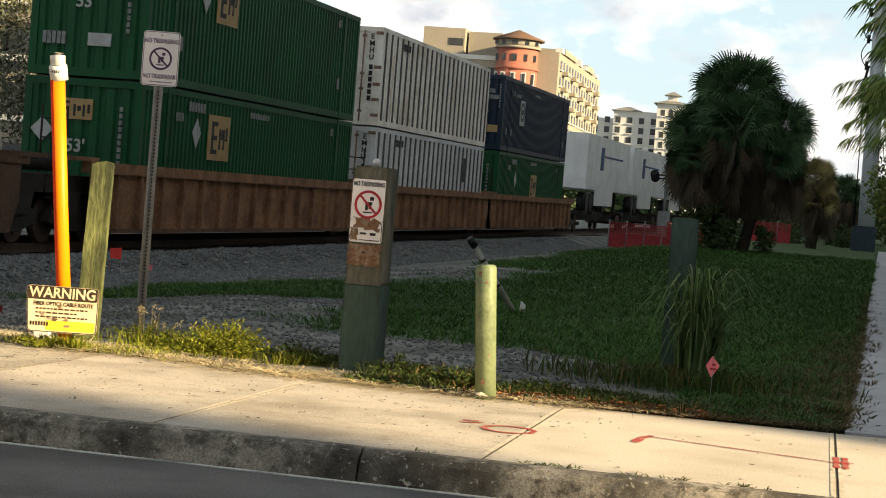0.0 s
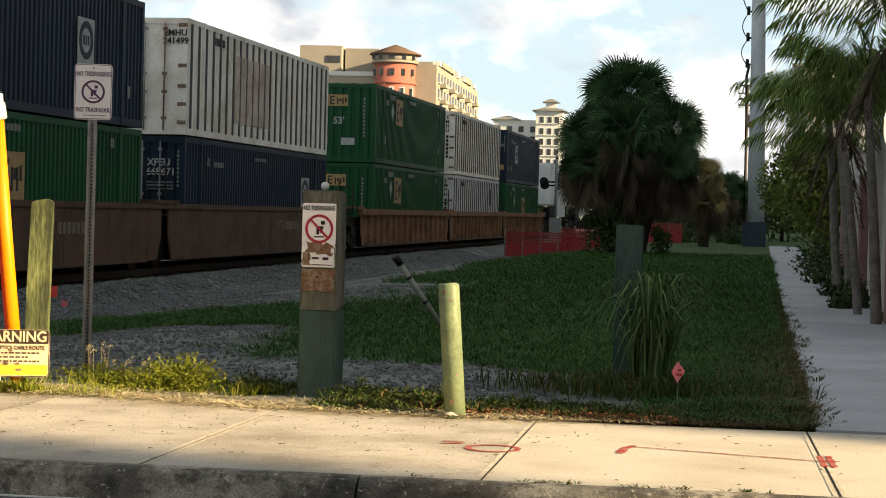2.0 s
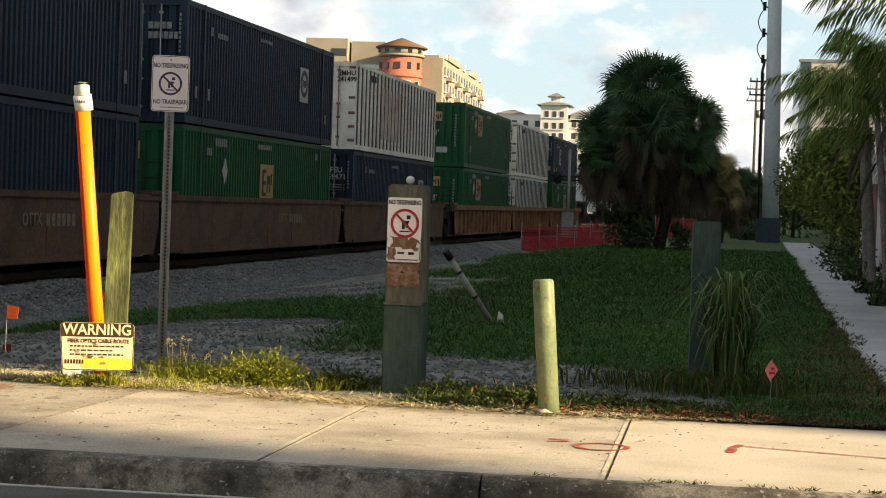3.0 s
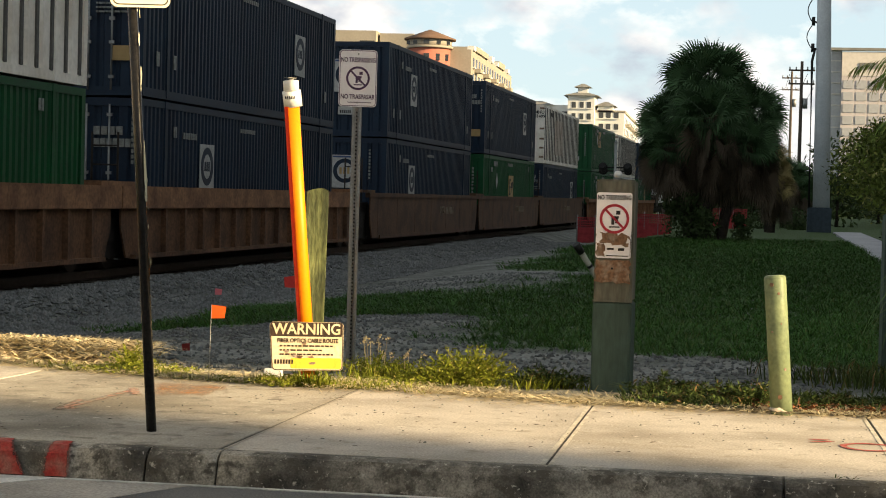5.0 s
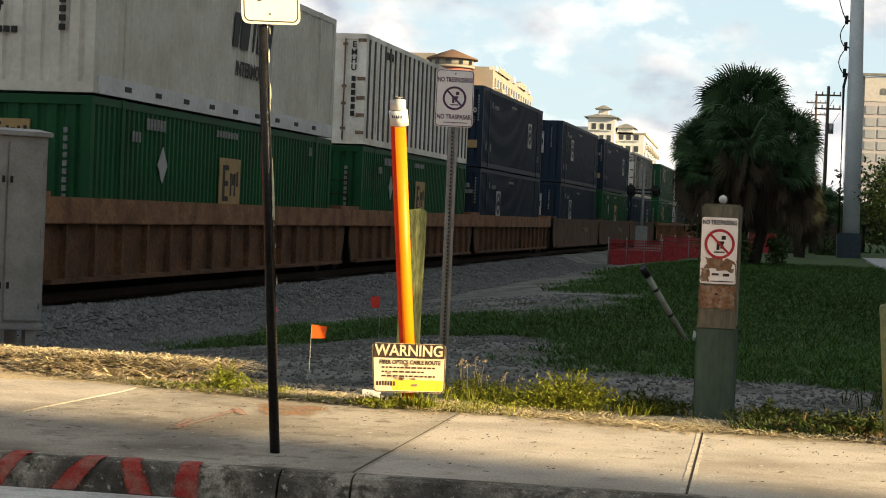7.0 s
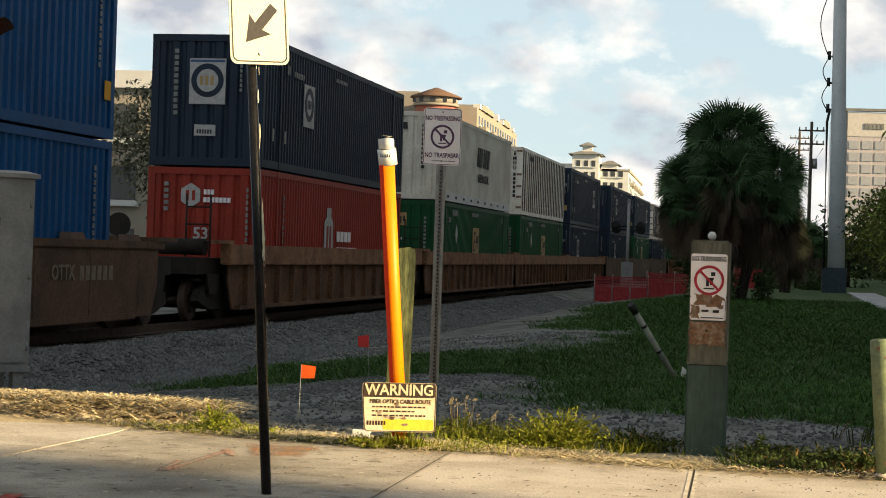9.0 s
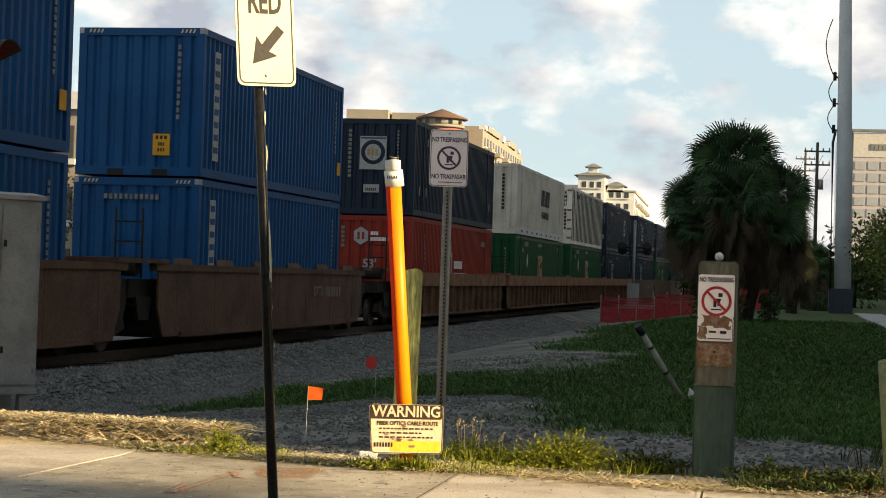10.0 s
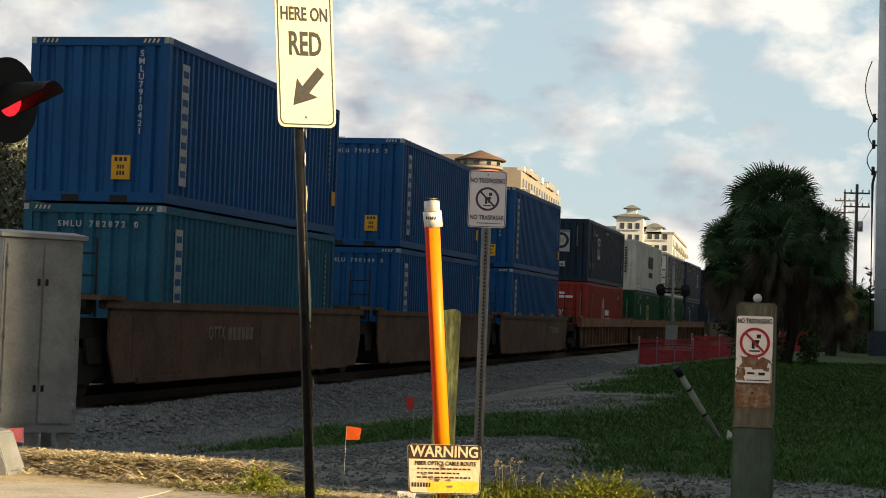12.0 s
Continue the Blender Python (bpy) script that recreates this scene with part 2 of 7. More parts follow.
M_ROOF = mat("brown_roof", (0.16, 0.10, 0.07), 0.9, var=0.2, scale=0.5, fine=4, bump=0)
M_ROOF_GREY = mat("grey_roof", (0.22, 0.22, 0.21), 0.9, var=0.2, scale=0.5, fine=4, bump=0)
M_PANE = mat("dark_window_glass", (0.05, 0.055, 0.06), 0.15, var=0.2, scale=0.3, fine=2, bump=0)
M_OFFICE = mat("pink_office_panel", (0.47, 0.43, 0.44), 0.5, var=0.06, scale=0.1, fine=2, bump=0)
M_OFFICE_GLASS = mat("office_glass", (0.36, 0.37, 0.40), 0.2, var=0.1, scale=0.2, fine=2, bump=0)
M_PINKWALL = mat("mauve_stucco", (0.30, 0.17, 0.16), 0.9, var=0.12, scale=1.5, fine=30, bump=0.2)
M_PALEWALL = mat("pale_stucco", (0.55, 0.52, 0.50), 0.9, var=0.1, scale=1.5, fine=30, bump=0.2)
M_GLOW_DISC = mat("glowing_cream_disc", (0.9, 0.85, 0.7), 0.4, var=0.02, bump=0, emit=(1.0, 0.85, 0.6, 0.45))
M_POLE = mat("grey_steel_pole", (0.52, 0.56, 0.59), 0.6, 0.1, var=0.12, scale=0.8, fine=12, second=(0.44, 0.48, 0.52))
M_WOODPOLE = mat("wooden_utility_pole", (0.10, 0.08, 0.065), 0.9, var=0.3)

# ---- mesh helpers ----


def box(bm, x0, x1, y0, y1, z0, z1):
    v = [bm.verts.new(p) for p in ((x0, y0, z0), (x1, y0, z0), (x1, y1, z0), (x0, y1, z0), (x0, y0, z1), (x1, y0, z1), (x1, y1, z1), (x0, y1, z1))]
    for f in ((3, 2, 1, 0), (4, 5, 6, 7), (0, 1, 5, 4), (1, 2, 6, 5), (2, 3, 7, 6), (3, 0, 4, 7)):
        bm.faces.new([v[i] for i in f])
    return v


def prism(bm, loop, dz):
    """A flat loop of points given thickness along the vector dz."""
    dz = Vector(dz)
    a = [bm.verts.new(p) for p in loop]
    b = [bm.verts.new(Vector(p) + dz) for p in loop]
    k = len(a)
    bm.faces.new(a[::-1])
    bm.faces.new(b)
    for i in range(k):
        bm.faces.new((a[i], a[(i + 1) % k], b[(i + 1) % k], b[i]))


def tube(bm, pts, radii, seg=10, cap=True):
    """A round bar along a list of points."""
    rings = []
    for i, p in enumerate(pts):
        p = Vector(p)
        d = Vector(pts[min(i + 1, len(pts) - 1)]) - Vector(pts[max(i - 1, 0)])
        q = d.to_track_quat("Z", "Y")
        r = radii[i] if isinstance(radii, (list, tuple)) else radii
        rings.append([bm.verts.new(p + q @ Vector((r * math.cos(2 * math.pi * k / seg), r * math.sin(2 * math.pi * k / seg), 0))) for k in range(seg)])
    for a, b in zip(rings, rings[1:]):
        for k in range(seg):
            f = bm.faces.new((a[k], a[(k + 1) % seg], b[(k + 1) % seg], b[k]))
            f.smooth = True
    if cap:
        bm.faces.new(rings[0][::-1])
        bm.faces.new(rings[-1])


def rounded(w, h, r, k=4):
    """A loop in the xz plane round the origin with rounded corners."""
    out = []
    for cx, cz, a in ((w / 2 - r, h / 2 - r, 0), (-w / 2 + r, h / 2 - r, 90), (-w / 2 + r, -h / 2 + r, 180), (w / 2 - r, -h / 2 + r, 270)):
        for i in range(k + 1):
            b = radians(a + 90 * i / k)
            out.append((cx + r * math.cos(b), 0, cz + r * math.sin(b)))
    return out


def mesh_of(bm, name, material, bevel=0.0):
    if bevel:
        bmesh.ops.bevel(bm, geom=bm.edges[:], offset=bevel, segments=2, affect="EDGES", clamp_overlap=True)
    bmesh.ops.recalc_face_normals(bm, faces=bm.faces[:])
    me = bpy.data.meshes.new(name)
    bm.to_mesh(me)
    bm.free()
    me.materials.append(material)
    return me


def part(name, bm, material, parent=None, label="", bevel=0.0, at=None):
    ob = new(name, mesh_of(bm, name, material, bevel))
    if parent:
        ob.parent = parent
    if at is not None:
        ob.matrix_basis = at
    if label:
        tagged(ob, label)
    return ob


def thing(name, label, category, group="", kind="", at=None):
    ob = tagged(new(name), label, category, group, kind)
    ob.empty_display_size = 0.2
    if at is not None:
        ob.matrix_basis = at
    return ob


def soup(name, verts, faces, material, parent=None, kind=""):
    me = bpy.data.meshes.new(name)
    me.from_pydata(verts, [], faces)
    me.materials.append(material)
    ob = new(name, me)
    if parent:
        ob.parent = parent
    if kind:
        tagged(ob, kind=kind)
    return ob


def letters(name, words, size, material, parent, m, label="", thick=0.001, squeeze=1.0):
    """Writing in the xz plane, centred on the origin of m and facing -y."""
    cu = bpy.data.curves.new("words", "FONT")
    cu.body, cu.size, cu.align_x, cu.align_y, cu.extrude = words, size, "CENTER", "CENTER", thick
    cu.resolution_u = 3
    cu.offset = size * 0.022
    tmp = new("words", cu)
    bpy.context.view_layer.update()
    me = bpy.data.meshes.new_from_object(tmp.evaluated_get(bpy.context.evaluated_depsgraph_get()))
    bpy.data.objects.remove(tmp)
    bpy.data.curves.remove(cu)
    me.transform(Matrix.Rotation(radians(90), 4, "X") @ Matrix.Diagonal((squeeze, 1, 1, 1)))
    me.materials.clear()
    me.materials.append(material)
    ob = new(name, me)
    ob.parent = parent
    ob.matrix_basis = m
    if label:
        tagged(ob, label)
    return ob


def ring(bm, r0, r1, y0, y1, seg=32):
    for k in range(seg):
        a, b = 2 * math.pi * k / seg, 2 * math.pi * (k + 1) / seg
        p = [(r * math.cos(t), y, r * math.sin(t)) for y in (y0, y1) for r, t in ((r0, a), (r1, a), (r1, b), (r0, b))]
        v = [bm.verts.new(q) for q in p]
        for f in ((0, 1, 2, 3), (7, 6, 5, 4), (1, 5, 6, 2), (0, 3, 7, 4)):
            bm.faces.new([v[i] for i in f])


# ---- ground ----
SIDE_X, SIDE_K, GRADE = -12.76, 0.0296, 0.0122    # the train's near side, x = SIDE_X + SIDE_K y


def side_x(y):
    return SIDE_X + SIDE_K * y


def rail_z(y):
    return -0.22 + GRADE * y


def ease(a, b, x):
    t = max(0.0, min(1.0, (x - a) / (b - a)))
    return t * t * (3 - 2 * t)


def lie(x, y):
    """Height of the ground."""
    if y < 4.7:
        return -0.30
    z = GRADE * max(0.0, y - 10) * ease(10, 30, y)
    s = x - side_x(y)
    low = rail_z(y) - 0.42
    z = z + (low - z) * (1 - ease(1.8, 8.0, s)) * ease(6, 16, y)
    if s < 2.2:
        z += 0.24 * (1 - ease(0.7, 1.9, s)) * ease(-6.5, -4.5, s) * ease(6, 16, y)
    if y < 130:
        z += 0.03 * noise.noise((x * 0.9, y * 0.9, 0.3)) + 0.05 * noise.noise((x * 0.25, y * 0.25, 4.3))
    if y > 5 and -0.05 < x - 1.72 - 0.0288 * y < 2.0:
        z = z - 0.12
    if y < 6.0:
        z = z * ease(5.2, 6.0, y) - 0.02
    return z


def grassiness(x, y):
    """How thickly grass covers the ground, 0 to 1."""
    w = 1.3 * noise.noise((x * 0.5, y * 0.35, 7.7)) + 0.6 * noise.noise((x * 1.7, y * 1.3, 2.1))
    main = ease(-1.2, 1.0, (x + 3.6 + 0.035 * (y - 16)) * 0.8 + w * 1.4) * ease(8.2, 10.5, y + w)
    near = ease(0.1, 1.2, x + 0.1 + w * 0.7) * ease(4.9, 5.3, y)
    strip = ease(14.5, 16.5, y + w) * (1 - ease(20.5, 23.5, y + w)) * ease(-9.0, -8.0, x + w)
    bare = ease(7.6, 8.3, y + 0.4 * w) * (1 - ease(8.8, 9.6, y + 0.4 * w)) * (1 - ease(-0.3, 0.6, x))
    wide = ease(60, 90, y) * ease(-3, 2, x - side_x(y) - 4)
    return max(0.0, min(1.0, max(main, near, strip, wide) - 0.8 * bare))


def steps(*runs):
    out = []
    for a, b, s in runs:
        k = max(1, round((b - a) / s))
        out += [a + (b - a) * i / k for i in range(k)]
    return out + [runs[-1][1]]


gx = steps((-3000, -300, 450), (-300, -60, 40), (-60, -20, 5), (-20, 6, 0.3), (6, 40, 4), (40, 300, 40), (300, 3000, 450))
gy = steps((-600, -60, 90), (-60, 4.4, 8), (4.4, 7, 0.2), (7, 30, 0.3), (30, 130, 1.5), (130, 600, 40), (600, 4000, 500))
gverts = [(x, y, lie(x, y)) for y in gy for x in gx]
nx = len(gx)
gfaces = [(j * nx + i, j * nx + i + 1, (j + 1) * nx + i + 1, (j + 1) * nx + i) for j in range(len(gy) - 1) for i in range(nx - 1)]
M_GROUND = mat("bare_gravelly_soil", (0.225, 0.235, 0.22), 0.95, var=0.55, scale=0.9, fine=22, bump=0.9, second=(0.11, 0.118, 0.102))
gn, gl = M_GROUND.node_tree.nodes, M_GROUND.node_tree.links
gat = gn.new("ShaderNodeAttribute")
gat.attribute_name = "grass_cover"
gmx = gn.new("ShaderNodeMix")
gmx.data_type = "RGBA"
gmx.inputs["B"].default_value = (0.042, 0.082, 0.019, 1)
gb = gn["Principled BSDF"]
gl.new(gb.inputs["Base Color"].links[0].from_socket, gmx.inputs["A"])
gl.new(gat.outputs["Fac"], gmx.inputs["Factor"])
gdry = gn.new("ShaderNodeAttribute")
gdry.attribute_name = "dry_cover"
gmd = gn.new("ShaderNodeMix")
gmd.data_type = "RGBA"
gmd.inputs["B"].default_value = (0.46, 0.37, 0.22, 1)
gl.new(gmx.outputs["Result"], gmd.inputs["A"])
gl.new(gdry.outputs["Fac"], gmd.inputs["Factor"])
gl.new(gmd.outputs["Result"], gb.inputs["Base Color"])
ground = tagged(soup("ground", gverts, gfaces, M_GROUND), "gravelly soil verge with patches of grass", "ground", kind="structure")
cover_at = ground.data.attributes.new("grass_cover", "FLOAT", "POINT")
for i, (x, y, z) in enumerate(gverts):
    cover_at.data[i].value = grassiness(x, y) * 0.95
dry_at = ground.data.attributes.new("dry_cover", "FLOAT", "POINT")
for i, (x, y, z) in enumerate(gverts):
    w = noise.noise((x * 1.3, y * 2.2, 5.1))
    dry_at.data[i].value = 0.8 * (1 - ease(5.5, 6.5, y - 0.55 * ease(-3.0, -6.0, x) + 0.5 * w)) * (1 - ease(-0.6, 0.8, x + w))

bm = bmesh.new()
box(bm, -400, 400, -9.5, 1.70, -0.26, -0.165)
road = tagged(part("road", bm, M_ASPHALT), "grey asphalt road surface", "road", kind="structure")
bm = bmesh.new()
box(bm, -60, 60, 1.615, 1.66, -0.165, -0.161)
tagged(part("edge_line", bm, M_PAINT_WHITE), "thin worn white road edge line", "road marking", kind="structure")

# ---- train ----
MOVERS = []            # (thing, place along the train at the start, height above the rail)
WHEELS = []            # (wheelset, its pose in its wagon)
C_GREEN = mat("green_container_paint", (0.006, 0.080, 0.026), 0.5, var=0.15, scale=0.7, fine=14, second=(0.007, 0.060, 0.022), bump=0.05)
C_NAVY = mat("navy_container_paint", (0.012, 0.027, 0.052), 0.5, var=0.18, scale=0.7, fine=14, second=(0.012, 0.021, 0.040), bump=0.05)
C_WHITE = mat("dirty_white_container_paint", (0.93, 0.89, 0.82), 0.5, var=0.10, scale=0.9, fine=10, second=(0.70, 0.63, 0.54), amount=0.40, bump=0.05)
C_SWIFT = mat("grey_white_container_paint", (0.68, 0.66, 0.59), 0.5, var=0.1, scale=0.9, fine=10, second=(0.56, 0.53, 0.46), bump=0.05)
C_PALE = mat("pale_grey_container_paint", (0.70, 0.71, 0.72), 0.55, var=0.12, scale=0.8, fine=12, second=(0.58, 0.59, 0.59), bump=0.05)
C_BLUE = mat("blue_container_paint", (0.003, 0.078, 0.235), 0.5, var=0.15, scale=0.7, fine=14, second=(0.003, 0.062, 0.19), bump=0.05)
C_TEAL = mat("faded_teal_container_paint", (0.014, 0.115, 0.19), 0.55, var=0.2, scale=0.8, fine=14, second=(0.014, 0.09, 0.15), bump=0.05)
C_RED = mat("red_container_paint", (0.29, 0.033, 0.020), 0.5, var=0.15, scale=0.7, fine=14, second=(0.24, 0.028, 0.017), bump=0.05)
for paint_mat in (C_GREEN, C_NAVY, C_BLUE, C_TEAL, C_RED):
    paint_mat.node_tree.nodes["Principled BSDF"].inputs["Specular IOR Level"].default_value = 0.22
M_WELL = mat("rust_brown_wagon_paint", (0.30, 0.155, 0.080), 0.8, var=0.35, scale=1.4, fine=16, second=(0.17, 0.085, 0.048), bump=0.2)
# sides, ribs and bottom flange, a darker brown than the top chord
M_WELL_LOW = mat("dark_brown_wagon_side", (0.165, 0.085, 0.045), 0.85, var=0.4, scale=1.4, fine=16, second=(0.085, 0.045, 0.027), bump=0.2)
M_WELL_PLAIN = mat("brown_wagon_paint", (0.125, 0.066, 0.038), 0.7, var=0.35, scale=1.3, fine=16, second=(0.075, 0.041, 0.026), bump=0.1)
M_UNDER = mat("black_grimy_steel", (0.025, 0.02, 0.017), 0.8, var=0.3, bump=0.2)
M_TAN = mat("tan_logo_panel", (0.42, 0.29, 0.13), 0.6, var=0.15, scale=4, bump=0)
M_TAN_DULL = mat("dull_tan_stencil", (0.24, 0.19, 0.14), 0.7, var=0.3, scale=8, bump=0)
M_STENCIL = mat("weathered_stencil", (0.25, 0.265, 0.26), 0.6, var=0.3, scale=10, bump=0)
M_MARK = mat("white_stencil", (0.45, 0.46, 0.46), 0.6, var=0.2, scale=8, bump=0)
M_MARK_DARK = mat("dark_stencil", (0.03, 0.03, 0.03), 0.6, var=0.2, scale=8, bump=0)
M_YELLOW = mat("yellow_decal", (0.75, 0.38, 0.02), 0.6, var=0.1, bump=0)
M_LOGO_BLUE = mat("blue_logo_ink", (0.045, 0.085, 0.20), 0.6, var=0.1, bump=0)
C_TRAILER = mat("white_trailer_paint", (0.84, 0.85, 0.86), 0.45, var=0.08, scale=0.8, fine=12, second=(0.72, 0.73, 0.73), bump=0.03)
C_POST = mat("grey_side_post", (0.11, 0.105, 0.10), 0.6, var=0.25, scale=2, fine=12)
CW, CH = 2.56, 2.87
TURN = -math.degrees(math.atan(SIDE_K))
TILT = math.degrees(math.atan(GRADE))


def corrugated(bm, along, z0, z1, x, pitch, depth, flat, axis):
    """A ribbed sheet. axis 1: along y at x, ribs sunk towards -x; axis 0: along x at y, ribs sunk towards +y."""
    a, b = along
    k = max(2, round((b - a) / pitch))
    p = (b - a) / k
    prof = [(a, 0)]
    for i in range(k):
        s = a + p * i
        for f, d in ((flat, 0), (flat + (1 - flat) * 0.28, depth), (1 - (1 - flat) * 0.28, depth), (1, 0)):
            prof.append((s + p * f, d))
    cols = []
    for s, d in prof:
        q = [(x - d, s), (s, x + d)][1 - axis] if axis == 1 else (s, x + d)
        if axis == 1:
            q = (x - d, s)
        cols.append((bm.verts.new((q[0], q[1], z0)), bm.verts.new((q[0], q[1], z1))))
    for (u0, u1), (w0, w1) in zip(cols, cols[1:]):
        bm.faces.new((u0, w0, w1, u1))


def container(name_label, paint, length, style, group=""):
    """An empty at the middle of the near end's foot, the body along +y."""
    root = thing("shipping_container", name_label, "container", group)
    w, h, L = CW / 2, CH, length
    pitch, depth, flat = {"fine": (0.23, 0.035, 0.35), "iso": (0.28, 0.045, 0.32), "posts": (0.62, 0.05, 0.82), "smooth": (0.23, 0.03, 0.4)}[style]
    bm = bmesh.new()
    corrugated(bm, (0.10, L - 0.10), 0.16, h - 0.12, w - 0.015, pitch, depth, flat, 1)
    corrugated(bm, (-w + 0.12, w - 0.12), 0.16, h - 0.14, 0.03, 0.31 if style != "posts" else 1.1, 0.05, 0.5 if style != "posts" else 0.96, 0)
    part("wall", bm, paint, root)
    bm = bmesh.new()
    box(bm, -w + 0.01, w - 0.075, 0.10, L - 0.02, 0.15, h - 0.03)
    part("body", bm, paint, root)
    bm = bmesh.new()
    for sx in (-1, 1):
        for y0 in (0, L - 0.16):
            box(bm, sx * w - (0.16 if sx > 0 else 0), sx * w + (0 if sx > 0 else 0.16), y0, y0 + 0.16, 0.0, h)
        x0, x1 = (w - 0.07, w) if sx > 0 else (-w, -w + 0.07)
        box(bm, x0, x1, 0.16, L - 0.16, 0.0, 0.17)
        box(bm, x0, x1, 0.16, L - 0.16, h - 0.13, h)
    for y0 in (0.0, L - 0.1):
        box(bm, -w + 0.16, w - 0.16, y0, y0 + 0.1, 0.0, 0.17)
        box(bm, -w + 0.16, w - 0.16, y0, y0 + 0.1, h - 0.15, h)
    part("frame", bm, paint, root)
    if style != "iso":
        for y in (1.4, L - 1.4):
            bm = bmesh.new()
            box(bm, w - 0.03, w + 0.012, y - 0.06, y + 0.06, 0.02, h + 0.01)
            part("lifting_post", bm, paint, root)
    for sx in (-1, 1):
        for z in (0.0, h - 0.12):
            bm = bmesh.new()
            box(bm, sx * w - 0.10 + 0.10 * (sx < 0) * 1.0 - 0.004, sx * w + 0.10 * (sx < 0) + 0.004, -0.006, 0.18, z, z + 0.12)
            part("corner_casting", bm, M_MARK if style == "iso" and z > 1 else paint, root, bevel=0.008)
    return root


def decal(root, name, paint, y, z, wy, wz, label="", out=0.016):
    """A flat mark on the near side."""
    bm = bmesh.new()
    box(bm, CW / 2 + 0.002, CW / 2 + out, y - wy / 2, y + wy / 2, z - wz / 2, z + wz / 2)
    return part(name, bm, paint, root, label)


def end_mark(root, name, paint, x, z, wx, wz, label=""):
    """A flat mark on the end."""
    bm = bmesh.new()
    box(bm, x - wx / 2, x + wx / 2, -0.014, 0.026, z - wz / 2, z + wz / 2)
    return part(name, bm, paint, root, label)


def bars(root, y, z, n, wy, wz, paint, gap=0.5, upright=False):
    """A stencilled line that cannot be read: one bar a sign."""
    paint = M_STENCIL if paint is M_MARK else paint
    bm = bmesh.new()
    for i in range(n):
        if upright:
            box(bm, CW / 2 + 0.002, CW / 2 + 0.016, y - wy / 2, y + wy / 2, z - i * wz * (1 + gap) - wz / 2, z - i * wz * (1 + gap) + wz / 2)
        else:
            c = y + i * wy * (1 + gap)
            box(bm, CW / 2 + 0.002, CW / 2 + 0.016, c - wy / 2, c + wy / 2, z - wz / 2, z + wz / 2)
    tagged(part("stencil", bm, paint, root), kind="stuff")


def end_bars(root, x, z, n, wx, wz, paint, upright=True, gap=0.5):
    paint = M_STENCIL if paint is M_MARK else paint
    bm = bmesh.new()
    for i in range(n):
        cx, cz = (x, z - i * wz * (1 + gap)) if upright else (x + i * wx * (1 + gap), z)
        box(bm, cx - wx / 2, cx + wx / 2, -0.016, 0.026, cz - wz / 2, cz + wz / 2)
    tagged(part("stencil", bm, paint, root), kind="stuff")


FACE_SIDE = Matrix.Rotation(radians(90), 4, "Z")


def side_words(root, words, y, z, size, paint, squeeze=1.0, spin=0):
    return letters("lettering", words, size, paint, root, Matrix.Translation((CW / 2 + 0.012, y, z)) @ FACE_SIDE @ Matrix.Rotation(radians(spin), 4, "Y"), thick=0.004, squeeze=squeeze)


def end_words(root, words, x, z, size, paint, squeeze=1.0, spin=0):
    return letters("lettering", words, size, paint, root, Matrix.Translation((x, -0.012, z)) @ Matrix.Rotation(radians(spin), 4, "Y"), thick=0.006, squeeze=squeeze)


SWIFT_Y = 8.6


